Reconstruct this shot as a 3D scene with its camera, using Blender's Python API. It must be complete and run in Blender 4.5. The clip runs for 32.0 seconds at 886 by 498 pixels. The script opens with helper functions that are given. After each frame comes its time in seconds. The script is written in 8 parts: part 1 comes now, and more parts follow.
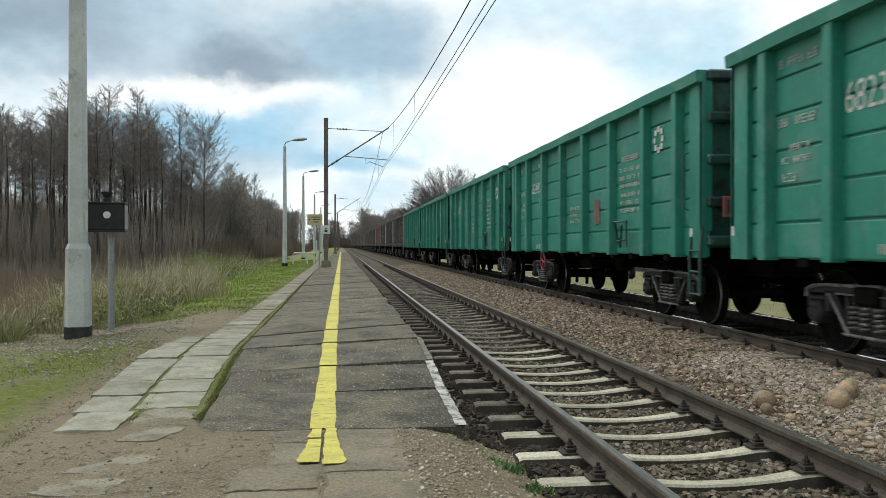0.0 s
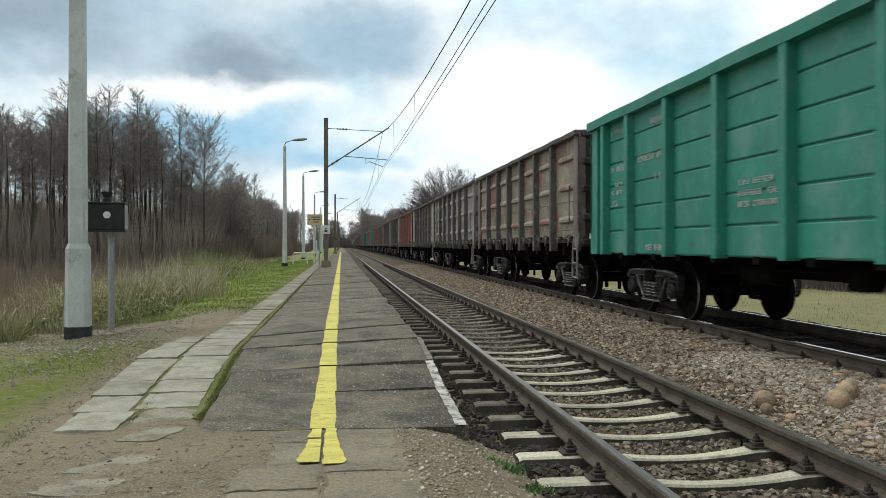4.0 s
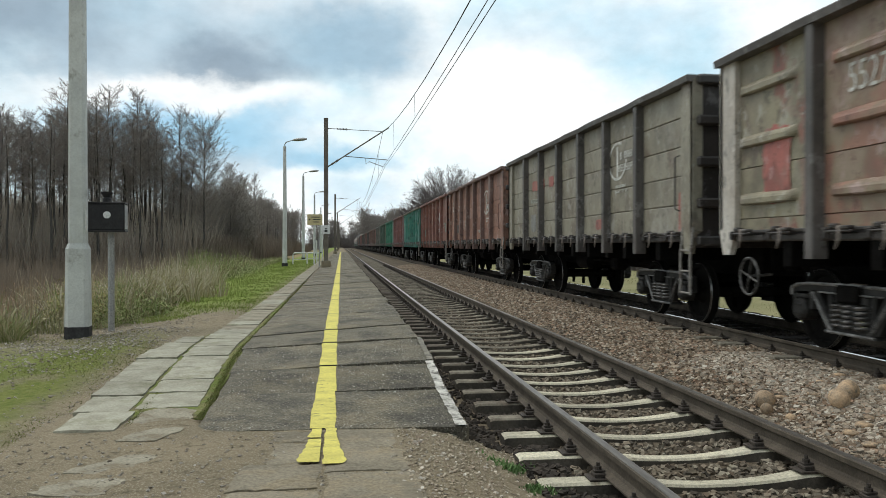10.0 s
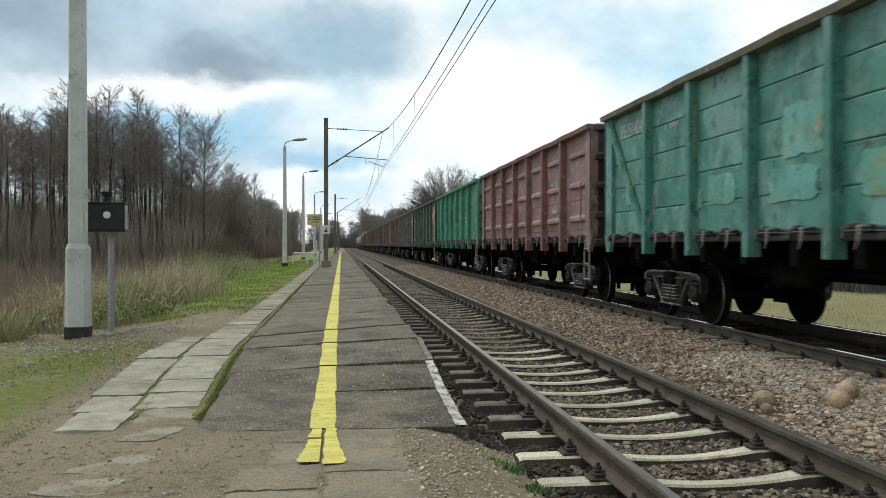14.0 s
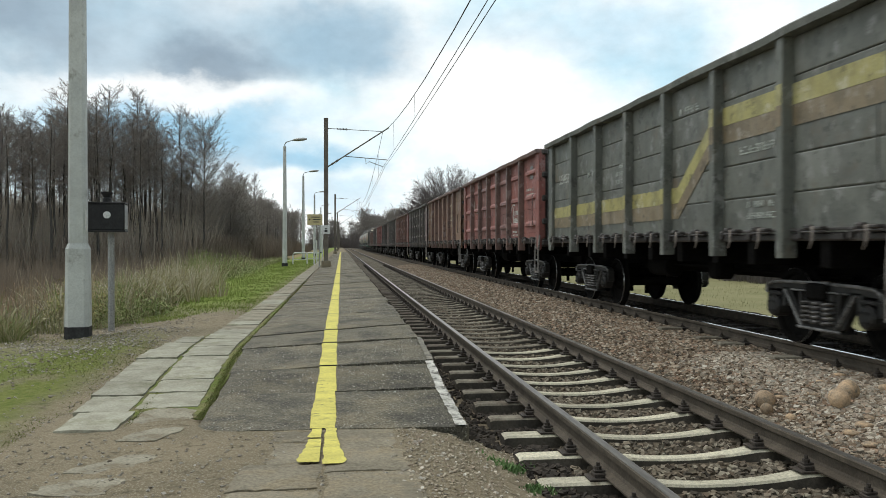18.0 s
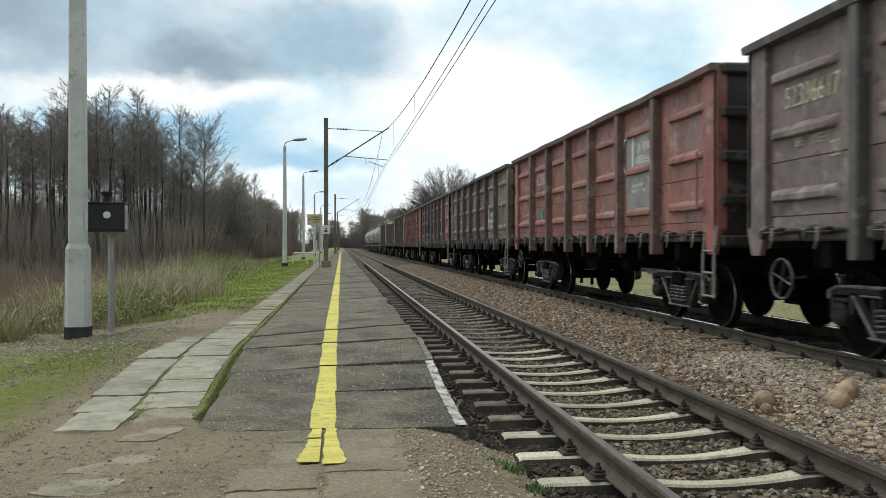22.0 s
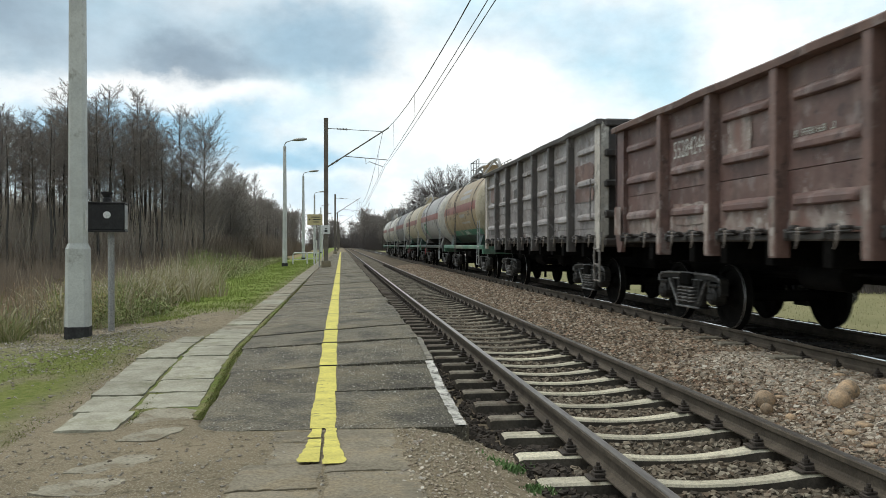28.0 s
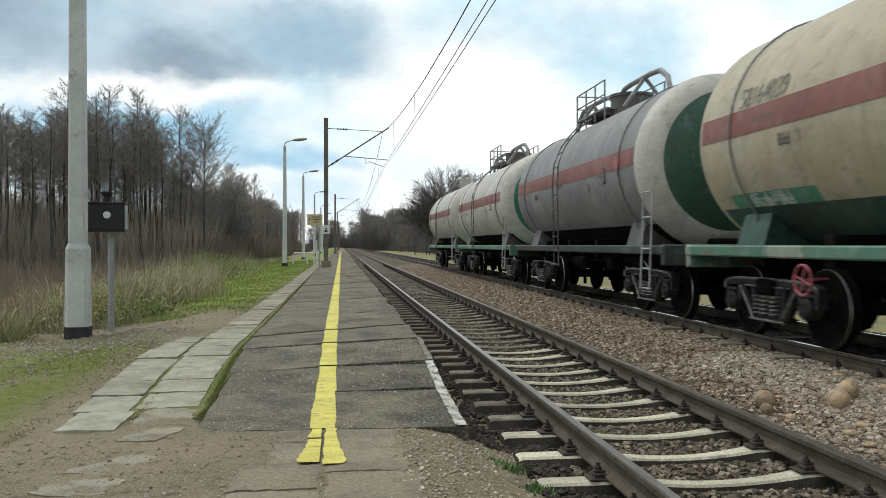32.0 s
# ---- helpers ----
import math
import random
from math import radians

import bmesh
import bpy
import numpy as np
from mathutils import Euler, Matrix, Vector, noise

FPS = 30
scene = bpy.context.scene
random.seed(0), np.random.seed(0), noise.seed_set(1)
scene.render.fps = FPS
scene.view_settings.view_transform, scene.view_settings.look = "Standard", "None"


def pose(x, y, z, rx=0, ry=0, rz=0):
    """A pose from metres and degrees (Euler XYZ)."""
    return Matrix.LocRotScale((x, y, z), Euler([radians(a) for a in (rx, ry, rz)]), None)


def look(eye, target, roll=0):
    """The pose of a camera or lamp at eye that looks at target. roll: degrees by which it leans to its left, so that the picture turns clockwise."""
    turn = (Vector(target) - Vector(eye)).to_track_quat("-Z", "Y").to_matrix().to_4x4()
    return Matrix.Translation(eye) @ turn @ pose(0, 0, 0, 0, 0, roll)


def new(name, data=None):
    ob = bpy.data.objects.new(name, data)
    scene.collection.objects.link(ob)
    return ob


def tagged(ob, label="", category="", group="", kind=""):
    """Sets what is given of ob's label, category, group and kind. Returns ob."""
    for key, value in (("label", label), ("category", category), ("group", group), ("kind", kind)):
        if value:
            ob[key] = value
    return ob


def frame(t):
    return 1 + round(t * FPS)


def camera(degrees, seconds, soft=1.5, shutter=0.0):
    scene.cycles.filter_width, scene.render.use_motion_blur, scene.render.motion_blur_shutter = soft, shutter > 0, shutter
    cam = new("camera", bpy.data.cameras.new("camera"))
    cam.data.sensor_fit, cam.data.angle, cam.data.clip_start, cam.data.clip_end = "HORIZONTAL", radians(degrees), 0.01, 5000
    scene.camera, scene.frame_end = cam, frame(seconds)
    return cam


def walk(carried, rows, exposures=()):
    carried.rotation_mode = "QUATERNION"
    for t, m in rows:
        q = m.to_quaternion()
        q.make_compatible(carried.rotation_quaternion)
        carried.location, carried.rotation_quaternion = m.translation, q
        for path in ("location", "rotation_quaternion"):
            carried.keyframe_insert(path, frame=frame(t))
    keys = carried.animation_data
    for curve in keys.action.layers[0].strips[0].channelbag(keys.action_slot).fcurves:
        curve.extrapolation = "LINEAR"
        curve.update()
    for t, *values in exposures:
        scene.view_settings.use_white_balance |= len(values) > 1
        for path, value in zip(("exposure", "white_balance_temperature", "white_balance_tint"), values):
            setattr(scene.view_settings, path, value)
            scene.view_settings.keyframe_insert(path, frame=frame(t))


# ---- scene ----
# ---- camera ----
EYE = (0.0, 0.0, 1.36)
AIM = (0.1232, 0.9924, 1.36 - 0.00483)
cam = camera(56.8, 32.0, soft=0.5, shutter=0.2)
walk(cam, [(0, look(EYE, AIM)), (32, look(EYE, AIM))], exposures=[(0, 0.0), (32, 0.0)])

# ---- plan: y runs along the tracks, z = 0 is the head of the near rails ----
RAIL_L, RAIL_R = 1.78, 3.24
TRACK_X = (RAIL_L + RAIL_R) / 2
FAR_X, FAR_Z = 6.56, 0.12
FAR_HALF = 0.79
WAGON, TANK = 13.92, 12.02
LEAD = 0.774


def travel(t):
    """How far the train has come, in metres."""
    return WAGON * (0.887 * t + 0.00107 * t * t)


# ---- light ----
world = bpy.data.worlds.new("world")
scene.world = world
world.use_nodes = True
wn, wl = world.node_tree.nodes, world.node_tree.links
sky = wn.new("ShaderNodeTexSky")
sky.sky_type = "NISHITA"
sky.sun_disc = False
sky.sun_elevation, sky.sun_rotation = radians(60), radians(-48)
sky.dust_density = 3.0
bg = wn["Background"]
cover = wn.new("ShaderNodeMix")
cover.data_type = "RGBA"
cover.inputs["Factor"].default_value = 0.75
cover.inputs["B"].default_value = (7.95, 8.75, 8.8, 1)
wl.new(sky.outputs[0], cover.inputs["A"])
wl.new(cover.outputs["Result"], bg.inputs["Color"])
bg.inputs["Strength"].default_value = 0.095
sun = new("sun", bpy.data.lights.new("sun", "SUN"))
sun.data.energy, sun.data.angle, sun.data.color = 1.45, radians(40), (1.0, 0.97, 0.89)
sun.matrix_world = look((-37, 34, 87), (0, 0, 0))


# ---- materials ----
def shader(name):
    m = bpy.data.materials.new(name)
    m.use_nodes = True
    return m, m.node_tree.nodes, m.node_tree.links, m.node_tree.nodes["Principled BSDF"]


def mixer(n, l, fac, a, b, blend="MIX"):
    mx = n.new("ShaderNodeMix")
    mx.data_type, mx.blend_type = "RGBA", blend
    for key, v in (("Factor", fac), ("A", a), ("B", b)):
        if isinstance(v, bpy.types.NodeSocket):
            l.new(v, mx.inputs[key])
        else:
            mx.inputs[key].default_value = v if key == "Factor" else (*v[:3], 1)
    return mx.outputs["Result"]


def noise_at(n, l, vec, scale, detail=4.0, lo=0.4, hi=0.6, rough=0.6):
    t = n.new("ShaderNodeTexNoise")
    t.inputs["Scale"].default_value, t.inputs["Detail"].default_value, t.inputs["Roughness"].default_value = scale, detail, rough
    l.new(vec, t.inputs["Vector"])
    r = n.new("ShaderNodeMapRange")
    r.inputs["From Min"].default_value, r.inputs["From Max"].default_value = lo, hi
    l.new(t.outputs["Fac"], r.inputs["Value"])
    return r.outputs["Result"], t.outputs["Fac"]


def surface(name, a, b, scale=1.5, fine=18.0, rough=0.8, metal=0.0, bump=0.3, depth=0.01, stain=None, stain_at=(0.52, 0.66),
            stain_scale=2.0, stretch=(1, 1, 1), vary=0.0, grain=0.35, specks=None):
    """Two tones in large patches, a fine grain, stains and a bump."""
    m, n, l, p = shader(name)
    tc = n.new("ShaderNodeTexCoord")
    mp = n.new("ShaderNodeMapping")
    mp.inputs["Scale"].default_value = stretch
    l.new(tc.outputs["Object"], mp.inputs["Vector"])
    vec = mp.outputs["Vector"]
    if vary:
        oi = n.new("ShaderNodeObjectInfo")
        add = n.new("ShaderNodeVectorMath")
        add.operation = "MULTIPLY_ADD"
        l.new(oi.outputs["Random"], add.inputs[0])
        add.inputs[1].default_value = (37, 53, 71)
        l.new(vec, add.inputs[2])
        vec = add.outputs[0]
    big, _ = noise_at(n, l, vec, scale)
    col = mixer(n, l, big, a, b)
    if stain:
        st, _ = noise_at(n, l, vec, stain_scale, 6.0, *stain_at, 0.7)
        col = mixer(n, l, st, col, stain)
    small, raw = noise_at(n, l, vec, fine, 5.0, 0.3, 0.7, 0.7)
    gr = n.new("ShaderNodeMapRange")
    gr.inputs["To Min"].default_value, gr.inputs["To Max"].default_value = 1 - grain, 1 + grain
    l.new(small, gr.inputs["Value"])
    sc = n.new("ShaderNodeVectorMath")
    sc.operation = "SCALE"
    l.new(col, sc.inputs[0])
    l.new(gr.outputs["Result"], sc.inputs["Scale"])
    out = sc.outputs[0]
    if specks:
        sp_, _ = noise_at(n, l, vec, 70, 3, 0.61, 0.66, 0.6)
        out = mixer(n, l, sp_, out, specks)
    if vary:
        hv = n.new("ShaderNodeHueSaturation")
        mr = n.new("ShaderNodeMapRange")
        mr.inputs["To Min"].default_value, mr.inputs["To Max"].default_value = 1 - vary, 1 + vary
        l.new(oi.outputs["Random"], mr.inputs["Value"])
        l.new(mr.outputs["Result"], hv.inputs["Value"])
        l.new(out, hv.inputs["Color"])
        out = hv.outputs["Color"]
    l.new(out, p.inputs["Base Color"])
    p.inputs["Roughness"].default_value, p.inputs["Metallic"].default_value = rough, metal
    p.inputs["Specular IOR Level"].default_value = 0.3
    bp = n.new("ShaderNodeBump")
    bp.inputs["Strength"].default_value, bp.inputs["Distance"].default_value = bump, depth
    l.new(raw, bp.inputs["Height"])
    l.new(bp.outputs["Normal"], p.inputs["Normal"])
    return m


def islands(name, tones, rough=0.9, thin=False):
    """One tone for each loose piece of a joined mesh."""
    m, n, l, p = shader(name)
    g = n.new("ShaderNodeNewGeometry")
    ramp = n.new("ShaderNodeValToRGB")
    els = ramp.color_ramp.elements
    while len(els) < len(tones):
        els.new(0.5)
    for i, (e, c) in enumerate(zip(els, tones)):
        e.position, e.color = i / (len(tones) - 1), (*c, 1)
    l.new(g.outputs["Random Per Island"], ramp.inputs["Fac"])
    l.new(ramp.outputs["Color"], p.inputs["Base Color"])
    p.inputs["Roughness"].default_value = rough
    p.inputs["Specular IOR Level"].default_value = 0.2
    return m


# ---- mesh building ----
class Build:
    """Gathers vertices and faces of one mesh."""

    def __init__(self):
        self.v, self.f = [], []

    def add(self, vs, fs):
        o = len(self.v)
        self.v.extend(vs)
        self.f.extend([tuple(i + o for i in f) for f in fs])
        return self

    def box(self, c, s, b=0.0, m=None):
        """A box round c of size s; b: chamfer of its edges."""
        hx, hy, hz = s[0] / 2, s[1] / 2, s[2] / 2
        if b <= 0:
            vs = [(x * hx, y * hy, z * hz) for z in (-1, 1) for x, y in ((-1, -1), (1, -1), (1, 1), (-1, 1))]
            fs = [(3, 2, 1, 0), (4, 5, 6, 7), (0, 1, 5, 4), (1, 2, 6, 5), (2, 3, 7, 6), (3, 0, 4, 7)]
        else:
            vs, fs, ix = [], [], {}
            for sx in (-1, 1):
                for sy in (-1, 1):
                    for sz in (-1, 1):
                        for ax in range(3):
                            q = [sx * (hx - b), sy * (hy - b), sz * (hz - b)]
                            q[ax] = (sx * hx, sy * hy, sz * hz)[ax]
                            ix[sx, sy, sz, ax] = len(vs)
                            vs.append(tuple(q))
            for ax in range(3):
                o1, o2 = (ax + 1) % 3, (ax + 2) % 3
                for sg in (-1, 1):
                    face = []
                    for s1, s2 in ((-1, -1), (1, -1), (1, 1), (-1, 1)):
                        k = [0, 0, 0]
                        k[ax], k[o1], k[o2] = sg, s1, s2
                        face.append(ix[k[0], k[1], k[2], ax])
                    fs.append(tuple(face if sg > 0 else face[::-1]))
                for s1 in (-1, 1):
                    for s2 in (-1, 1):
                        k0, k1 = [0, 0, 0], [0, 0, 0]
                        k0[ax], k1[ax] = -1, 1
                        for k in (k0, k1):
                            k[o1], k[o2] = s1, s2
                        q = (ix[(*k0, o1)], ix[(*k1, o1)], ix[(*k1, o2)], ix[(*k0, o2)])
                        fs.append(q if s1 * s2 < 0 else q[::-1])
            for sx in (-1, 1):
                for sy in (-1, 1):
                    for sz in (-1, 1):
                        q = tuple(ix[sx, sy, sz, a] for a in range(3))
                        fs.append(q if sx * sy * sz > 0 else q[::-1])
        if m is not None:
            vs = [tuple(m @ Vector(q)) for q in vs]
        return self.add([(q[0] + c[0], q[1] + c[1], q[2] + c[2]) for q in vs], fs)

    def tube(self, pts, r, n=8, cap=True):
        """A round bar through the points; r: one radius or one for each point."""
        pts = [Vector(q) for q in pts]
        rs = r if isinstance(r, (list, tuple)) else [r] * len(pts)
        vs, fs = [], []
        for i, q in enumerate(pts):
            d = (pts[min(i + 1, len(pts) - 1)] - pts[max(i - 1, 0)]).normalized()
            u = d.cross(Vector((0, 0, 1)) if abs(d.z) < 0.95 else Vector((1, 0, 0))).normalized()
            w = d.cross(u)
            for k in range(n):
                a = 2 * math.pi * k / n
                vs.append(tuple(q + (u * math.cos(a) + w * math.sin(a)) * rs[i]))
        for i in range(len(pts) - 1):
            for k in range(n):
                a, b = i * n + k, i * n + (k + 1) % n
                fs.append((a, a + n, b + n, b))
        if cap:
            fs.append(tuple(range(n)))
            e = (len(pts) - 1) * n
            fs.append(tuple(e + k for k in reversed(range(n))))
        return self.add(vs, fs)

    def lathe(self, prof, n=24, axis="x", c=(0, 0, 0)):
        """Turns (along, radius) points round an axis through c."""
        vs, fs = [], []
        for a, r in prof:
            for k in range(n):
                g = 2 * math.pi * k / n
                p, q = r * math.cos(g), r * math.sin(g)
                w = {"x": (a, p, q), "y": (q, a, p), "z": (p, q, a)}[axis]
                vs.append((w[0] + c[0], w[1] + c[1], w[2] + c[2]))
        for i in range(len(prof) - 1):
            for k in range(n):
                a, b = i * n + k, i * n + (k + 1) % n
                fs.append((a, b, b + n, a + n))
        fs.append(tuple(reversed(range(n))))
        e = (len(prof) - 1) * n
        fs.append(tuple(e + k for k in range(n)))
        return self.add(vs, fs)

    def plate(self, outline, d, m):
        """An outline in the plane of m, d thick."""
        n = len(outline)
        vs = [tuple(m @ Vector((a, b, 0))) for a, b in outline] + [tuple(m @ Vector((a, b, d))) for a, b in outline]
        fs = [tuple(reversed(range(n))), tuple(range(n, 2 * n))] + [(i, (i + 1) % n, n + (i + 1) % n, n + i) for i in range(n)]
        return self.add(vs, fs)

    def mesh(self, name, smooth=False):
        me = bpy.data.meshes.new(name)
        me.from_pydata(self.v, [], self.f)
        if smooth:
            me.polygons.foreach_set("use_smooth", [True] * len(me.polygons))
            me.set_sharp_from_angle(angle=radians(35))
        me.update()
        return me


def part(name, geo, material, parent=None, label="", at=None, smooth=False):
    """One mesh object, under its thing where one is given."""
    me = geo if isinstance(geo, bpy.types.Mesh) else geo.mesh(name, smooth)
    if material and not me.materials:
        me.materials.append(material)
    ob = new(name, me)
    if parent is not None:
        ob.parent = parent
    if at is not None:
        ob.matrix_basis = at
    return tagged(ob, label)


def thing(name, label, category, group="", at=None):
    ob = new(name)
    ob.empty_display_size = 0.2
    if at is not None:
        ob.matrix_basis = at
    return tagged(ob, label, category, group)


def big_mesh(name, verts, faces, material, label, category="", kind="stuff"):
    """A mesh from number arrays: verts n x 3, faces m x k."""
    me = bpy.data.meshes.new(name)
    verts, faces = np.asarray(verts, np.float32), np.asarray(faces, np.int32)
    k = faces.shape[1]
    me.vertices.add(len(verts))
    me.vertices.foreach_set("co", verts.ravel())
    me.loops.add(faces.size)
    me.loops.foreach_set("vertex_index", faces.ravel())
    me.polygons.add(len(faces))
    me.polygons.foreach_set("loop_start", np.arange(0, faces.size, k, dtype=np.int32))
    me.update(calc_edges=True)
    me.shade_flat()
    me.materials.append(material)
    return tagged(new(name, me), label, category, "", kind)


def sm(a, b, x):
    u = np.clip((x - a) / (b - a), 0, 1)
    return u * u * (3 - 2 * u)


rng = np.random.default_rng(5)
# ---- palette ----
CONCRETE = surface("weathered_concrete", (0.265, 0.234, 0.172), (0.195, 0.172, 0.126), 2.2, 40, 0.9, 0, 0.5, 0.008, (0.27, 0.226, 0.152), (0.48, 0.6), 3.0, vary=0.1)
PAVING = surface("path_slab_concrete", (0.36, 0.35, 0.28), (0.27, 0.258, 0.20), 3.5, 45, 0.9, 0, 0.5, 0.006, (0.2, 0.2, 0.12), (0.54, 0.72), 3.0, vary=0.13, grain=0.22)
MOSS = surface("joint_moss", (0.13, 0.165, 0.035), (0.19, 0.18, 0.075), 5, 40, 0.95, 0, 0.8, 0.01, (0.12, 0.098, 0.06), (0.5, 0.62), 3.0)
FADED = surface("faded_white_paint", (0.28, 0.265, 0.22), (0.19, 0.178, 0.145), 6, 60, 0.85, 0, 0.3, 0.004, (0.12, 0.115, 0.10), (0.48, 0.58), 8.0)
SUNKEN = surface("sunken_concrete", (0.32, 0.295, 0.225), (0.24, 0.22, 0.168), 2.5, 45, 0.9, 0, 0.5, 0.008, (0.21, 0.178, 0.122), (0.5, 0.58), 4.5)
SLAB = surface("dark_platform_concrete", (0.172, 0.157, 0.118), (0.088, 0.082, 0.066), 2.2, 55, 0.9, 0, 1.0, 0.014, (0.21, 0.182, 0.125), (0.48, 0.64), 1.3, vary=0.14, grain=0.8, specks=(0.46, 0.44, 0.38))
MAST = surface("mast_concrete", (0.60, 0.625, 0.61), (0.50, 0.52, 0.51), 1.6, 40, 0.85, 0, 0.25, 0.003, (0.31, 0.31, 0.285), (0.56, 0.72), 4.0, grain=0.12)
TAR = surface("black_tar_paint", (0.03, 0.03, 0.032), (0.05, 0.05, 0.05), 4, 30, 0.7)
YELLOW = surface("worn_yellow_paint", (0.73, 0.655, 0.155), (0.61, 0.545, 0.135), 4, 60, 0.75, 0, 0.6, 0.006, (0.27, 0.24, 0.09), (0.605, 0.64), 16.0, stretch=(0.55, 1.5, 1), grain=0.22)
WHITE = surface("worn_white_paint", (0.62, 0.61, 0.56), (0.45, 0.44, 0.4), 6, 60, 0.8, 0, 0.3, 0.004, (0.13, 0.125, 0.11), (0.5, 0.6), 8.0)
GRIMY_SHADED = surface("grimy_shaded_side", (0.085, 0.074, 0.058), (0.05, 0.044, 0.036), 3, 40, 0.9, 0, 0.4, 0.006, vary=0.15)
SOOTY_SHADED = surface("sooty_shaded_wood", (0.022, 0.019, 0.017), (0.035, 0.03, 0.026), 3, 40, 0.9, vary=0.1)
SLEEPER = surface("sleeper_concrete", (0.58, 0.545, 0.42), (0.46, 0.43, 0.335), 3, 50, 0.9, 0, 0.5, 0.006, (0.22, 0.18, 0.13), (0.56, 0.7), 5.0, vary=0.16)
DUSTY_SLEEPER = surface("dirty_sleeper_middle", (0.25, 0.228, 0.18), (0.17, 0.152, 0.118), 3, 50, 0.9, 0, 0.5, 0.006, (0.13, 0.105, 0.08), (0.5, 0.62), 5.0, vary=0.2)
OLD_SLEEPER = surface("oily_sleeper", (0.10, 0.08, 0.065), (0.17, 0.15, 0.12), 3, 40, 0.9, vary=0.15)
RUST = surface("rail_rust", (0.108, 0.09, 0.069), (0.072, 0.059, 0.045), 4, 60, 0.75, 0.2, 0.3, 0.003)
RAILTOP = surface("rolled_rail_head", (0.37, 0.35, 0.325), (0.28, 0.26, 0.24), 3, 40, 0.38, 0.85, 0.1, 0.001, stretch=(1, 0.1, 1))
SHINE = surface("polished_rail_head", (0.62, 0.62, 0.62), (0.5, 0.5, 0.5), 3, 40, 0.22, 1.0, 0.05, 0.001, stretch=(1, 0.1, 1))
CLAMP = surface("greasy_clamp_iron", (0.05, 0.042, 0.036), (0.08, 0.065, 0.052), 9, 60, 0.7, 0.2)
STEEL = surface("galvanised_steel", (0.42, 0.43, 0.43), (0.34, 0.35, 0.35), 3, 40, 0.55, 0.5, 0.1)
DARKSTEEL = surface("dark_mast_steel", (0.19, 0.17, 0.148), (0.145, 0.128, 0.11), 3, 40, 0.75, 0.2)
WIRE = surface("copper_wire", (0.05, 0.047, 0.043), (0.07, 0.06, 0.05), 3, 40, 0.6, 0.3)
BOXBLACK = surface("black_painted_sheet", (0.022, 0.022, 0.025), (0.03, 0.03, 0.032), 4, 40, 0.45)
SIGNYELLOW = surface("sign_yellow_enamel", (0.6, 0.52, 0.30), (0.54, 0.46, 0.26), 4, 40, 0.5)
SIGNWHITE = surface("sign_white_enamel", (0.7, 0.72, 0.72), (0.62, 0.64, 0.64), 4, 40, 0.5)
INK = surface("sign_black_ink", (0.03, 0.03, 0.03), (0.04, 0.04, 0.04), 4, 40, 0.6)
RAILWHITE = surface("white_painted_tube", (0.68, 0.70, 0.68), (0.55, 0.57, 0.55), 4, 40, 0.5)
COBBLE = surface("field_stone", (0.46, 0.33, 0.21), (0.35, 0.27, 0.19), 9, 40, 0.85, 0, 0.5, 0.006, (0.2, 0.17, 0.13), (0.54, 0.64), 14.0, vary=0.2)
BARK = surface("wet_dark_bark", (0.052, 0.049, 0.045), (0.10, 0.095, 0.087), 3, 20, 0.95, stretch=(3, 3, 0.5))
TWIG = surface("bare_twigs", (0.23, 0.208, 0.192), (0.30, 0.272, 0.25), 0.4, 9, 0.95)
FARTWIG = surface("far_twigs", (0.10, 0.088, 0.086), (0.14, 0.123, 0.12), 0.4, 9, 0.95)
FARBRUSH = islands("far_undergrowth_twigs", [(0.17, 0.145, 0.12), (0.21, 0.175, 0.14), (0.24, 0.195, 0.152)])
DEEPBRUSH = islands("dark_thicket_twigs", [(0.15, 0.135, 0.13), (0.19, 0.168, 0.16), (0.12, 0.108, 0.106)])
BRUSH = islands("undergrowth_twigs", [(0.41, 0.37, 0.315), (0.47, 0.42, 0.36), (0.50, 0.44, 0.37), (0.34, 0.307, 0.268)])
REED = islands("dry_reed", [(0.30, 0.26, 0.15), (0.44, 0.385, 0.25), (0.22, 0.255, 0.11), (0.38, 0.33, 0.22), (0.17, 0.215, 0.085), (0.56, 0.52, 0.42), (0.14, 0.13, 0.075)])
PLUME = islands("reed_plume", [(0.58, 0.53, 0.42), (0.48, 0.43, 0.31), (0.40, 0.34, 0.22), (0.30, 0.29, 0.15)])
REDDISH = islands("withered_marsh_grass", [(0.30, 0.215, 0.145), (0.40, 0.285, 0.195), (0.33, 0.26, 0.175), (0.19, 0.15, 0.10), (0.43, 0.37, 0.28), (0.25, 0.235, 0.14)])
MOSSY = islands("mossy_tuft", [(0.16, 0.19, 0.055), (0.205, 0.225, 0.08), (0.13, 0.15, 0.045), (0.25, 0.23, 0.115), (0.15, 0.2, 0.045)])
FRESH = islands("fresh_green_weed", [(0.10, 0.19, 0.06), (0.14, 0.24, 0.085), (0.17, 0.26, 0.11), (0.08, 0.15, 0.05)])
STRAW = islands("yellowed_weed", [(0.36, 0.31, 0.12), (0.30, 0.27, 0.11), (0.42, 0.35, 0.16), (0.25, 0.25, 0.10)])
DULLTWIG = islands("grey_brown_shrub", [(0.23, 0.192, 0.155), (0.29, 0.24, 0.19), (0.19, 0.16, 0.13), (0.32, 0.255, 0.195)])
LAWN = islands("lawn_blades", [(0.18, 0.265, 0.055), (0.23, 0.31, 0.07), (0.29, 0.33, 0.10), (0.16, 0.225, 0.05), (0.34, 0.33, 0.14)])
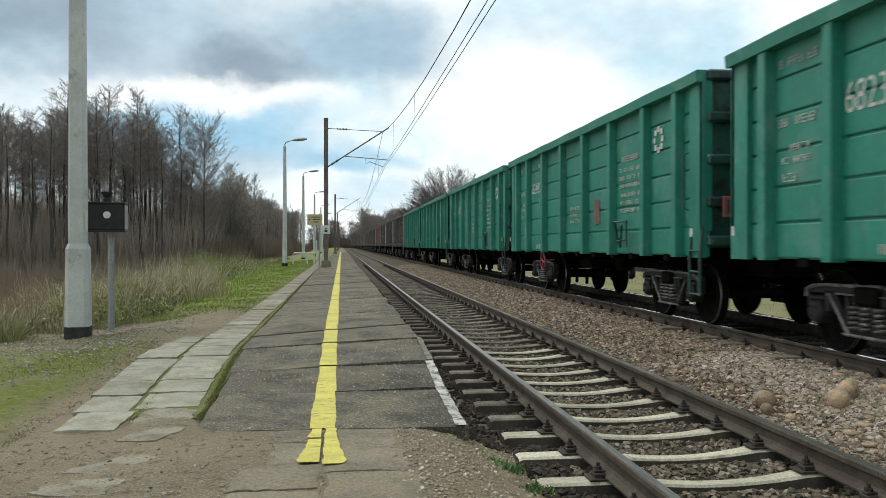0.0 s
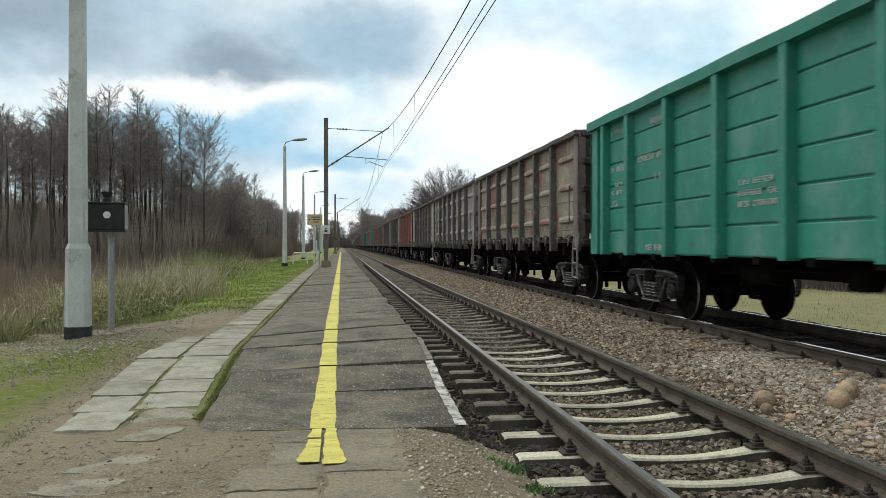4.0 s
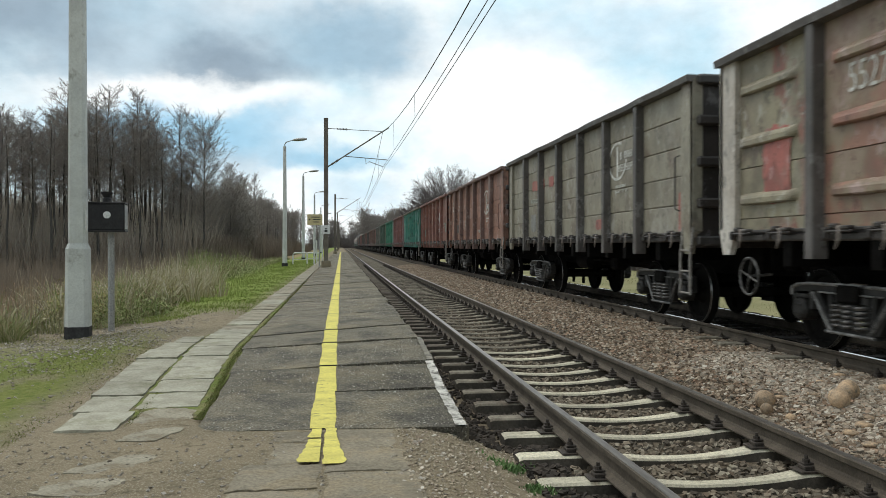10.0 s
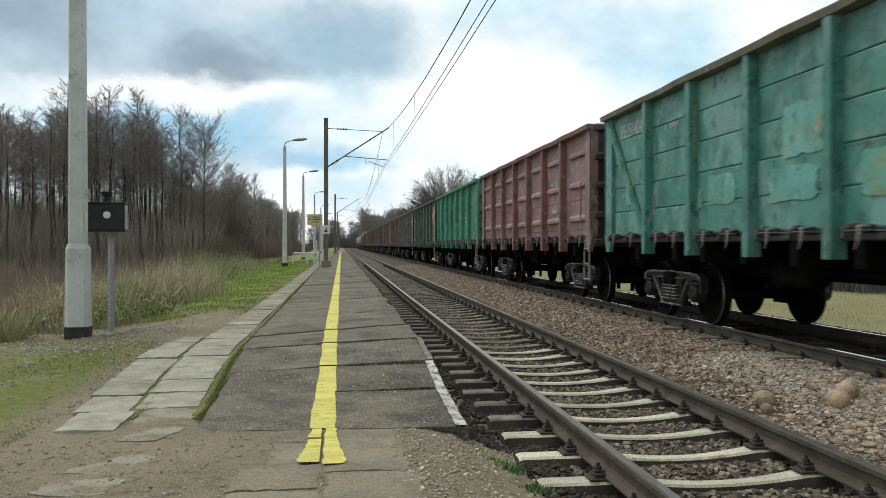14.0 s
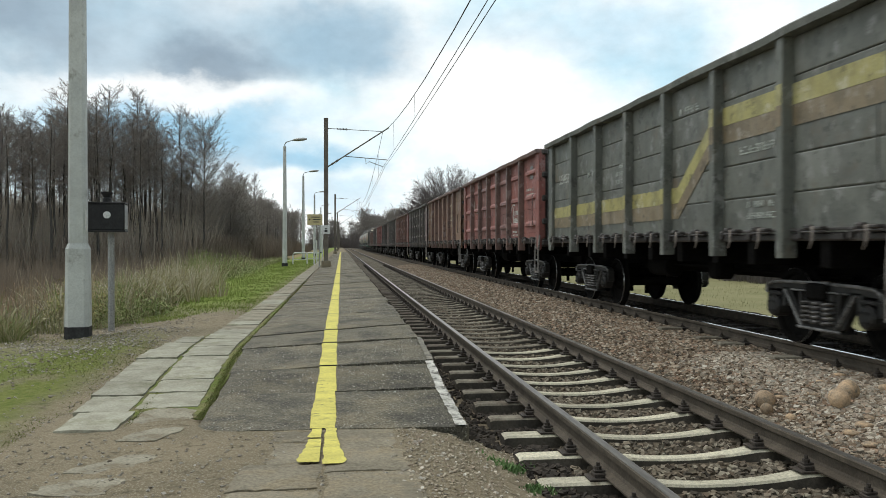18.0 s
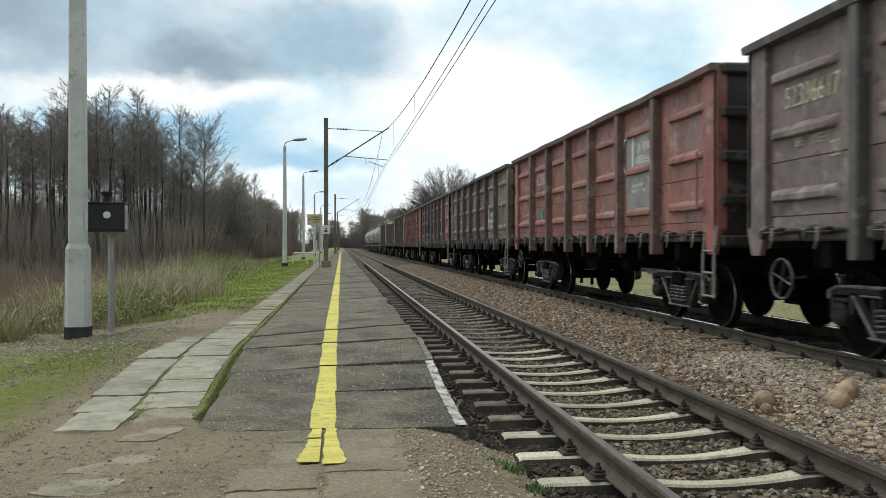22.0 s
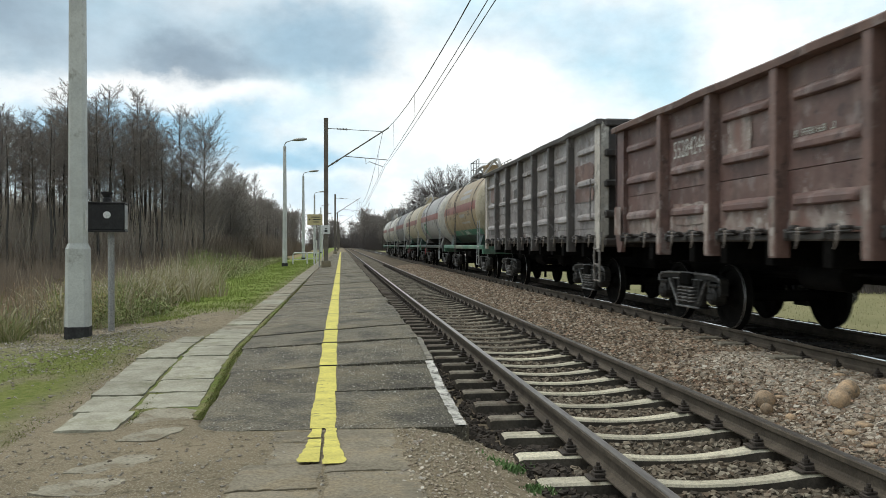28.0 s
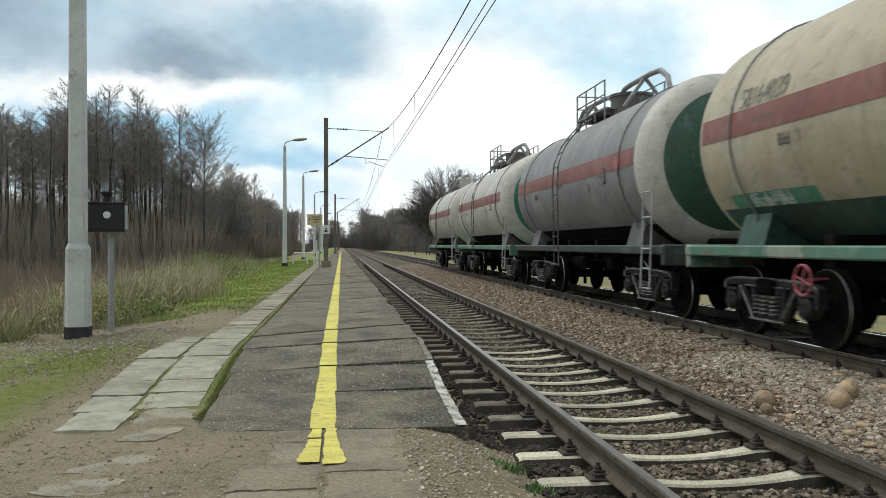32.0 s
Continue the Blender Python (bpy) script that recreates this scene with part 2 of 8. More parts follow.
WEED = islands("faded_weed_leaf", [(0.18, 0.265, 0.08), (0.25, 0.31, 0.12), (0.35, 0.34, 0.19), (0.14, 0.215, 0.065), (0.30, 0.25, 0.14), (0.21, 0.29, 0.09)])
OLIVEGRASS = islands("olive_and_straw_grass", [(0.25, 0.27, 0.11), (0.36, 0.34, 0.18), (0.20, 0.235, 0.085), (0.47, 0.43, 0.28), (0.15, 0.185, 0.065), (0.30, 0.28, 0.13)])
OLIVELEAF = islands("olive_weed_leaf", [(0.20, 0.25, 0.085), (0.26, 0.28, 0.11), (0.155, 0.20, 0.065), (0.33, 0.32, 0.16), (0.12, 0.15, 0.05), (0.38, 0.36, 0.22)])
FIELD = islands("meadow_blades", [(0.25, 0.24, 0.125), (0.21, 0.22, 0.10), (0.30, 0.28, 0.16)])
GRIT = islands("ballast_stones", [(0.124, 0.0994, 0.0736), (0.244, 0.189, 0.136), (0.377, 0.313, 0.235), (0.166, 0.121, 0.0846), (0.304, 0.207, 0.143), (0.497, 0.437, 0.35), (0.0782, 0.0644, 0.0524), (0.221, 0.162, 0.112)])
SANDGRIT = islands("sandy_gravel", [(0.33, 0.28, 0.205), (0.41, 0.35, 0.26), (0.51, 0.45, 0.355), (0.26, 0.215, 0.156), (0.37, 0.30, 0.228), (0.66, 0.62, 0.54)])
DARKGRIT = islands("oily_ballast_stones", [(0.0538, 0.0466, 0.0376), (0.125, 0.106, 0.0806), (0.224, 0.188, 0.139), (0.108, 0.0878, 0.0672), (0.34, 0.305, 0.237), (0.17, 0.13, 0.0941), (0.0806, 0.0699, 0.0556)])
SOOT_SHADE_GRIT = islands("sooty_shaded_ballast", [(0.03, 0.026, 0.022), (0.05, 0.042, 0.035), (0.075, 0.062, 0.05)])
PALEGRIT = islands("pale_grit", [(0.55, 0.53, 0.47), (0.4, 0.37, 0.31), (0.62, 0.6, 0.55), (0.3, 0.27, 0.22)])
CLEANGRIT = islands("clean_grey_stones", [(0.31, 0.27, 0.215), (0.44, 0.39, 0.315), (0.25, 0.205, 0.16), (0.38, 0.305, 0.235), (0.58, 0.54, 0.46), (0.16, 0.138, 0.11)])
PEBBLE = islands("path_pebbles", [(0.34, 0.31, 0.26), (0.22, 0.19, 0.15), (0.46, 0.43, 0.38), (0.16, 0.13, 0.10)])


def ground_material():
    """Trodden sandy earth, moss and grass, ballast and marsh by their place on the plan."""
    m, n, l, p = shader("ground_earth")
    tc = n.new("ShaderNodeTexCoord")
    vec = tc.outputs["Object"]
    sep = n.new("ShaderNodeSeparateXYZ")
    l.new(vec, sep.inputs[0])

    def band(src, lo, hi, wob=0.6, sc=0.9):
        _, raw = noise_at(n, l, vec, sc, 5)
        ad = n.new("ShaderNodeMath")
        ad.operation = "MULTIPLY_ADD"
        l.new(raw, ad.inputs[0])
        ad.inputs[1].default_value = wob * 2
        l.new(sep.outputs[src], ad.inputs[2])
        r = n.new("ShaderNodeMapRange")
        r.inputs["From Min"].default_value, r.inputs["From Max"].default_value = lo + wob, hi + wob
        l.new(ad.outputs[0], r.inputs["Value"])
        return r.outputs["Result"]

    big, _ = noise_at(n, l, vec, 0.8, 5, 0.35, 0.65)
    dirt = mixer(n, l, big, (0.27, 0.222, 0.148), (0.17, 0.143, 0.095))
    gm, _ = noise_at(n, l, vec, 70, 4, 0.50, 0.60, 0.75)
    dirt = mixer(n, l, gm, dirt, (0.34, 0.30, 0.22))
    dk, _ = noise_at(n, l, vec, 9, 6, 0.54, 0.68, 0.7)
    dirt = mixer(n, l, dk, dirt, (0.105, 0.088, 0.058))
    patch, _ = noise_at(n, l, vec, 1.1, 7, 0.30, 0.46, 0.72)
    moss = mixer(n, l, noise_at(n, l, vec, 14, 4, 0.35, 0.65)[0], (0.115, 0.148, 0.03), (0.195, 0.21, 0.062))
    moss_far = mixer(n, l, noise_at(n, l, vec, 5, 4, 0.35, 0.65)[0], (0.17, 0.24, 0.045), (0.24, 0.27, 0.08))
    marsh = mixer(n, l, noise_at(n, l, vec, 0.5, 5, 0.35, 0.65)[0], (0.22, 0.165, 0.09), (0.27, 0.225, 0.12))
    stone = mixer(n, l, noise_at(n, l, vec, 22, 4, 0.35, 0.65, 0.7)[0], (0.07, 0.057, 0.042), (0.16, 0.13, 0.094))
    meadow = mixer(n, l, noise_at(n, l, vec, 0.3, 5, 0.35, 0.65)[0], (0.21, 0.205, 0.10), (0.28, 0.262, 0.14))
    # moss in patches at the left of the path, lawn further along it
    left, front = band("X", -2.3, -2.75, 0.4, 0.9), band("Y", 13.0, 10.5, 0.8, 0.6)
    mf = n.new("ShaderNodeMath")
    mf.operation = "MULTIPLY"
    l.new(left, mf.inputs[0])
    l.new(front, mf.inputs[1])
    mm = n.new("ShaderNodeMath")
    mm.operation = "MULTIPLY"
    l.new(mf.outputs[0], mm.inputs[0])
    l.new(patch, mm.inputs[1])
    col = mixer(n, l, mm.outputs[0], dirt, moss)
    lawn_x, lawn_y = band("X", -1.7, -2.2, 0.3), band("Y", 15.5, 19.5, 1.0, 0.5)
    ml = n.new("ShaderNodeMath")
    ml.operation = "MULTIPLY"
    l.new(lawn_x, ml.inputs[0])
    l.new(lawn_y, ml.inputs[1])
    col = mixer(n, l, ml.outputs[0], col, moss_far)
    col = mixer(n, l, band("X", -5.3, -6.6, 0.7, 0.5), col, marsh)
    col = mixer(n, l, band("X", 1.12, 1.34, 0.15, 2.0), col, stone)
    # strip under the train: oily dirt and the wagons' shade painted near-black
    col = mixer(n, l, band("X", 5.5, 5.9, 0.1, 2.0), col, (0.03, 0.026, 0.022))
    col = mixer(n, l, band("X", 8.7, 9.3, 0.3), col, meadow)
    l.new(col, p.inputs["Base Color"])
    p.inputs["Roughness"].default_value = 0.95
    p.inputs["Specular IOR Level"].default_value = 0.15
    bp = n.new("ShaderNodeBump")
    bp.inputs["Strength"].default_value, bp.inputs["Distance"].default_value = 0.6, 0.02
    l.new(noise_at(n, l, vec, 30, 6, 0.2, 0.8, 0.75)[0], bp.inputs["Height"])
    l.new(bp.outputs["Normal"], p.inputs["Normal"])
    return m


# ---- ground ----
def ramp(y, x=-1.2):
    """Height of the platform's surface: it climbs from its end, more so towards the track."""
    return 0.003 + (0.135 + 0.12 * (np.clip(x, -1.3, 1.0) + 1.2) / 2.15) * sm(6.3, 9.8, y)


def lumps(x, y):
    return 0.018 * np.sin(2.1 * x + 1.3 * y) * np.sin(1.7 * y - 0.8 * x) + 0.012 * np.sin(5.3 * x + 2.2) * np.sin(4.1 * y + 0.7)


def ground_z(x, y):
    x, y = np.asarray(x, float), np.asarray(y, float)
    bank = ramp(y) - 0.05
    near = np.where(x > -1.075, np.where(y < 6.4, -0.002, -0.07) - 0.16 * sm(0.45, 0.95, x) * (0.4 + 0.6 * sm(6.0, 8.5, y)), np.where(x < -1.12, bank + 0.03 * sm(7.5, 6.6, y), bank + 0.02))
    z = near
    z = np.where(x < -2.2, z + (-0.08 - bank * 0.6) * sm(-2.2, -4.5, x), z)
    z = z - 0.55 * sm(-4.6, -7.2, x) - 0.85 * sm(-7.5, -15.0, x)
    bal = -0.276 + 0.006 * sm(1.5, 2.2, x) + 0.015 * sm(3.4, 3.6, x)
    bal = bal + 0.06 * sm(6.7, 5.6, y) * sm(1.8, 1.35, x) + 0.19 * sm(3.6, 5.0, x)
    bal = bal - 0.75 * sm(8.4, 10.2, x)
    z = np.where(x > 1.25, bal, np.where(x > 0.75, z + (bal - z) * sm(0.75, 1.25, x), z))
    return z + np.where((x < -1.1) | (x > 9), lumps(x, y), 0.3 * lumps(x, y))


def axis(marks):
    out = []
    for (a, step), (b, _) in zip(marks, marks[1:]):
        out.extend(np.arange(a, b, step))
    out.append(marks[-1][0])
    return np.array(out)


gx = axis([(-3000, 300), (-300, 40), (-60, 4), (-16, 0.6), (-6, 0.2), (1.4, 0.1), (5.2, 0.2), (11, 1.5), (40, 30), (400, 300), (3000, 1)])
gy = axis([(-400, 60), (-40, 5), (0, 1.0), (3.5, 0.18), (14, 0.5), (40, 3), (160, 25), (600, 300), (4200, 1)])
X, Y = np.meshgrid(gx, gy)
Z = ground_z(X, Y)
nx, ny = len(gx), len(gy)
idx = np.arange(nx * ny).reshape(ny, nx)
quads = np.stack([idx[:-1, :-1], idx[:-1, 1:], idx[1:, 1:], idx[1:, :-1]], -1).reshape(-1, 4)
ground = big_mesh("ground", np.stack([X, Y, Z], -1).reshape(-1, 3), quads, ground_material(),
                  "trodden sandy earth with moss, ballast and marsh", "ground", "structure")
ground.data.polygons.foreach_set("use_smooth", [True] * len(ground.data.polygons))


# ---- sky ----
def cloud_backdrop():
    m, n, l, p = shader("cloudy_sky")
    n.remove(p)
    em = n.new("ShaderNodeEmission")
    l.new(em.outputs[0], n["Material Output"].inputs["Surface"])
    uv = n.new("ShaderNodeUVMap")
    uv.uv_map = "sky"
    wob = n.new("ShaderNodeTexNoise")
    wob.inputs["Scale"].default_value, wob.inputs["Detail"].default_value, wob.inputs["Roughness"].default_value = 0.16, 6, 0.55
    st = n.new("ShaderNodeMapping")
    st.inputs["Scale"].default_value = (1, 1.5, 1)
    l.new(uv.outputs[0], st.inputs["Vector"])
    l.new(st.outputs[0], wob.inputs["Vector"])
    off = n.new("ShaderNodeVectorMath")
    off.operation = "MULTIPLY_ADD"
    l.new(wob.outputs["Color"], off.inputs[0])
    off.inputs[1].default_value = (9, 5, 0)
    l.new(uv.outputs[0], off.inputs[2])
    soft, _ = noise_at(n, l, st.outputs[0], 0.09, 6, 0.42, 0.66, 0.5)
    col = mixer(n, l, soft, (1.06, 1.1, 1.1), (0.66, 0.90, 1.0))
    # (azimuth, elevation, half width, half height, colour, weight)
    for az, el, w, h, c, k in CLOUDS:
        sub = n.new("ShaderNodeVectorMath")
        sub.operation = "MULTIPLY_ADD"
        l.new(off.outputs[0], sub.inputs[0])
        sub.inputs[1].default_value = (1 / w, 1 / h, 0)
        sub.inputs[2].default_value = (-(az + 4.5) / w, -(el + 2.5) / h, 0)
        ln = n.new("ShaderNodeVectorMath")
        ln.operation = "LENGTH"
        l.new(sub.outputs[0], ln.inputs[0])
        mr = n.new("ShaderNodeMapRange")
        mr.interpolation_type = "SMOOTHSTEP"
        mr.inputs["From Min"].default_value, mr.inputs["From Max"].default_value = 1.15, 0.25
        mr.inputs["To Max"].default_value = k
        l.new(ln.outputs["Value"], mr.inputs["Value"])
        col = mixer(n, l, mr.outputs["Result"], col, c)
    tex, _ = noise_at(n, l, st.outputs[0], 0.5, 6, 0.3, 0.7, 0.6)
    g = n.new("ShaderNodeMapRange")
    g.inputs["To Min"].default_value, g.inputs["To Max"].default_value = 0.93, 1.06
    l.new(tex, g.inputs["Value"])
    sc = n.new("ShaderNodeVectorMath")
    sc.operation = "SCALE"
    l.new(col, sc.inputs[0])
    l.new(g.outputs["Result"], sc.inputs["Scale"])
    l.new(sc.outputs[0], em.inputs["Color"])
    R = 3900.0
    az = np.radians(np.linspace(-60, 75, 68))
    el = np.radians(np.linspace(-1.5, 21, 16))
    A, E = np.meshgrid(az, el)
    V = np.stack([R * np.cos(E) * np.sin(A), R * np.cos(E) * np.cos(A), R * np.sin(E)], -1).reshape(-1, 3)
    i = np.arange(A.size).reshape(A.shape)
    F = np.stack([i[:-1, :-1], i[1:, :-1], i[1:, 1:], i[:-1, 1:]], -1).reshape(-1, 4)
    ob = big_mesh("sky_backdrop", V, F, m, "broken grey and white clouds drifting over pale blue", "sky", "structure")
    lay = ob.data.uv_layers.new(name="sky")
    UVs = np.degrees(np.stack([A, E], -1).reshape(-1, 2))
    lay.data.foreach_set("uv", UVs[F.ravel()].astype(np.float32).ravel())
    return ob


SLATE, BLUEGREY, BLUE = (0.27, 0.36, 0.45), (0.36, 0.535, 0.67), (0.38, 0.66, 0.86)
WHITEC = (1.15, 1.15, 1.13)
CLOUDS = [(-14, 14, 26, 5.5, BLUEGREY, 0.72), (-9, 7.6, 11, 3.2, BLUE, 0.95), (-6, 12.4, 5.5, 2.3, SLATE, 0.8), (-21, 14, 9, 3.4, SLATE, 0.7),
          (2.5, 13.8, 7, 2.8, BLUEGREY, 0.85), (0, 6, 6, 1.3, BLUE, 0.85), (17, 15, 10, 3, BLUE, 0.4), (-8.5, 5, 7, 1.8, BLUEGREY, 0.5), (2, 3.5, 5, 1.5, BLUE, 0.4),
          (13, 9, 10, 6, WHITEC, 0.75), (-9, 10.2, 12, 1.3, WHITEC, 0.75), (24, 13, 6, 3, BLUE, 0.35)]
backdrop = cloud_backdrop()
# ---- tracks ----
def rail(name, x, z, y0, y1, top, label):
    """A flat-bottomed rail: foot, web and head."""
    prof = [(-0.075, -0.160), (0.075, -0.160), (0.075, -0.149), (0.02, -0.134), (0.009, -0.115), (0.009, -0.055), (0.036, -0.038),
            (0.036, -0.006), (0.030, 0.0), (-0.030, 0.0), (-0.036, -0.006), (-0.036, -0.038), (-0.009, -0.055), (-0.009, -0.115), (-0.02, -0.134), (-0.075, -0.149)]
    b = Build()
    ys = [y0, 6, 14, 40, 120, y1]
    n = len(prof)
    for y in ys:
        b.v.extend([(x + a, y, z + c) for a, c in prof])
    for i in range(len(ys) - 1):
        for k in range(n):
            a, q = i * n + k, i * n + (k + 1) % n
            b.f.append((a, a + n, q + n, q))
    b.f.append(tuple(range(n)))
    b.f.append(tuple(reversed(range((len(ys) - 1) * n, len(ys) * n))))
    ob = thing(name, label, "rail", "rails")
    part("rail_body", b, RUST, ob)
    h = Build()
    h.box((x, (y0 + y1) / 2, z + 0.0015), (0.058, y1 - y0, 0.005))
    part("running_surface", h, top, ob, "worn bright running surface")
    return ob


rail("rail", RAIL_L, 0, -12, 420, RAILTOP, "rusty steel rail with a dull worn head on concrete sleepers")
rail("rail", RAIL_R, 0, -12, 420, RAILTOP, "rusty steel rail with a dull worn head on concrete sleepers")
rail("rail", FAR_X - FAR_HALF, FAR_Z, -25, 420, SHINE, "rusty broad-gauge rail with a polished head")
rail("rail", FAR_X + FAR_HALF, FAR_Z, -25, 420, SHINE, "rusty broad-gauge rail with a polished head")


def sleeper_mesh():
    """A waisted concrete sleeper, its top dipping towards the middle."""
    st = [(-1.22, 0.13, -0.012), (-1.19, 0.135, 0.0), (-0.95, 0.14, 0.0), (-0.62, 0.14, 0.0)]
    st += [(x, 0.095 + 0.045 * (x / 0.62) ** 2, -0.052 * (1 - (x / 0.62) ** 2)) for x in (-0.5, -0.38, -0.25, -0.12, 0.0, 0.12, 0.25, 0.38, 0.5)]
    st += [(-x, w, t) for x, w, t in st[3::-1]]
    b = Build()
    for x, w, t in st:
        b.v.extend([(x, -w, -0.22), (x, w, -0.22), (x, w * 0.64, t - 0.016), (x, w * 0.5, t), (x, -w * 0.5, t), (x, -w * 0.64, t - 0.016)])
    for i in range(len(st) - 1):
        for k in range(6):
            a, q = i * 6 + k, i * 6 + (k + 1) % 6
            b.f.append((a, q, q + 6, a + 6))
    b.f.append((5, 4, 3, 2, 1, 0))
    e = (len(st) - 1) * 6
    b.f.append(tuple(range(e, e + 6)))
    return b.mesh("sleeper")


def clamp_mesh():
    """Sole plate, spring clips and bolts that hold a rail on both sides."""
    b = Build()
    b.box((0, 0, -0.006), (0.36, 0.15, 0.016), 0.004)
    for s in (-1, 1):
        b.box((s * 0.105, 0, 0.016), (0.07, 0.10, 0.03), 0.006)
        b.box((s * 0.098, 0, 0.04), (0.075, 0.055, 0.016), 0.004)
        b.tube([(s * 0.105, 0, 0.03), (s * 0.105, 0, 0.095)], 0.013, 6)
        b.tube([(s * 0.105, 0, 0.048), (s * 0.105, 0, 0.07)], 0.024, 6)
    return b.mesh("rail_clamp")


PITCH, FIRST = 0.668, 4.55
sl, cl = sleeper_mesh(), clamp_mesh()
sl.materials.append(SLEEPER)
sl.materials.append(GRIMY_SHADED)
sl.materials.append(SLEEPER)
# side faces take a darker tone: dirt and shade put into the colour
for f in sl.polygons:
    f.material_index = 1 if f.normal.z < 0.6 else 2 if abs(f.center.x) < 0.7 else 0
cl.materials.append(CLAMP)
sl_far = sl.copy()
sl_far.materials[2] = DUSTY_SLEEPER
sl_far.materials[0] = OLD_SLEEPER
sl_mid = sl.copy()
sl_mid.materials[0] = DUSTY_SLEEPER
near_track = thing("sleeper_row", "pale concrete sleepers with iron rail clamps in brown ballast", "sleepers")
for i in range(185):
    y = FIRST + PITCH * (i - 24)
    tilt = math.sin(i * 12.9) * 0.4
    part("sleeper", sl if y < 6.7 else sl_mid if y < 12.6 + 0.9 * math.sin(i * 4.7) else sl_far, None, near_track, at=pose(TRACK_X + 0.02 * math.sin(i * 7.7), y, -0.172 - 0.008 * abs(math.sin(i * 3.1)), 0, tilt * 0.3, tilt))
    if i < 110:
        for x in (RAIL_L, RAIL_R):
            part("rail_clamp", cl, None, near_track, at=pose(x, y, -0.163))
far_row = thing("sleeper_row", "dark old sleepers half sunk in the ballast of the broad-gauge track", "sleepers")
fb = Build()
for x0, x1 in ((-1.35, -1.0), (-1.0, 1.35)):
    fb.box(((x0 + x1) / 2, 0, -0.1), (x1 - x0, 0.24, 0.2), 0.01)
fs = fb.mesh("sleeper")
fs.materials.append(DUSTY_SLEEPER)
fs.materials.append(SOOTY_SHADED)
# all but the near end: soot and the train's shade in the colour
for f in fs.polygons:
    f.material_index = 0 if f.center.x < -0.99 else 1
for i in range(110):
    y = 5.2 + 0.72 * (i - 4)
    # a few ends lie bare, the others sink under the ballast
    bare = i in (7, 10, 12, 13, 15)
    part("sleeper", fs, None, far_row, at=pose(FAR_X + (0.04 if bare else 0.03 * math.sin(i * 5.1)), y, float(ground_z(FAR_X - 1.2, y)) + 0.03 if bare else FAR_Z - 0.175, 0, 1.2 if bare else 0, math.sin(i * 9.3)))
    if i < 70:
        part("rail_clamp", cl, None, far_row, at=pose(FAR_X - FAR_HALF, y, FAR_Z - 0.163))


# ---- loose stones ----
def stone_kit(n_kit, seed):
    """Irregular angular little stones of twelve faces."""
    r = np.random.default_rng(seed)
    v = np.array([(x, y, z) for z in (-1, 1) for x, y in ((-1, -1), (1, -1), (1, 1), (-1, 1))]) * 0.68
    f = np.array([(2, 1, 0), (3, 2, 0), (4, 5, 6), (4, 6, 7), (0, 1, 5), (0, 5, 4), (1, 2, 6), (1, 6, 5), (2, 3, 7), (2, 7, 6), (3, 0, 4), (3, 4, 7)])
    kit = []
    for _ in range(n_kit):
        w = v * r.uniform(0.6, 1.35, (8, 3)) * r.uniform(0.7, 1.25, (1, 3))
        a, b = r.uniform(-0.7, 0.7, 2)
        m = np.array([[1, 0, 0], [0, np.cos(a), -np.sin(a)], [0, np.sin(a), np.cos(a)]]) @ np.array([[np.cos(b), 0, np.sin(b)], [0, 1, 0], [-np.sin(b), 0, np.cos(b)]])
        kit.append(w @ m.T)
    return np.array(kit), f


KIT, KIT_F = stone_kit(40, 3)


def scatter_stones(name, x, y, z, size, material, label):
    k = rng.integers(0, len(KIT), len(x))
    a = rng.uniform(0, 2 * np.pi, len(x))
    v = KIT[k] * size[:, None, None]
    v[..., 2] *= 0.72
    ca, sa = np.cos(a)[:, None], np.sin(a)[:, None]
    w = np.stack([v[..., 0] * ca - v[..., 1] * sa + x[:, None], v[..., 0] * sa + v[..., 1] * ca + y[:, None], v[..., 2] + z[:, None]], -1)
    f = (KIT_F[None] + 8 * np.arange(len(x))[:, None, None]).reshape(-1, 3)
    return big_mesh(name, w.reshape(-1, 3), f, material, label, "ballast")


def spread(n, x0, x1, y0, y1, power=1.6):
    u = rng.uniform(0, 1, n)
    return rng.uniform(x0, x1, n), y0 + (y1 - y0) * u ** power


# between the near rails and under the sleeper ends
x, y = spread(34000, 0.95, 3.95, 3.3, 34)
keep = np.abs((y - FIRST + PITCH / 2) % PITCH - PITCH / 2) > np.where((x > TRACK_X - 1.25) & (x < TRACK_X + 1.25), 0.125, 0.0)
keep &= (x > 1.26) | (y > 6.3)
x, y = x[keep], y[keep]
inner = x > 1.72 + 0.08 * np.sin(y * 3)
for pick, tone, label in ((inner, DARKGRIT, "dark oily crushed stones between the near sleepers"), (~inner, SOOT_SHADE_GRIT, "black oily stones between the platform and the near rail")):
    scatter_stones("track_ballast", x[pick], y[pick], ground_z(x[pick], y[pick]) + 0.012, rng.uniform(0.012, 0.034, int(pick.sum())), tone, label)
x, y = spread(54000, 3.5, 5.75, 4.8, 60)
scatter_stones("middle_ballast", x, y, ground_z(x, y) + 0.008, rng.uniform(0.010, 0.034, len(x)) * (1 + 0.012 * y), GRIT, "grey and brown crushed stones between the two tracks")
x, y = rng.normal(5.0, 0.42, 4200), 5.6 + 4.6 * rng.uniform(0, 1, 4200) ** 1.1
keep = (x > 3.75) & (x < 5.7)
x, y = x[keep], y[keep]
scatter_stones("clean_ballast", x, y, ground_z(x, y) + 0.014, rng.uniform(0.014, 0.036, len(x)), CLEANGRIT, "cleaner grey stones strewn over the ballast")
x, y = spread(900, 3.55, 5.4, 4.8, 7.0, 1.0)
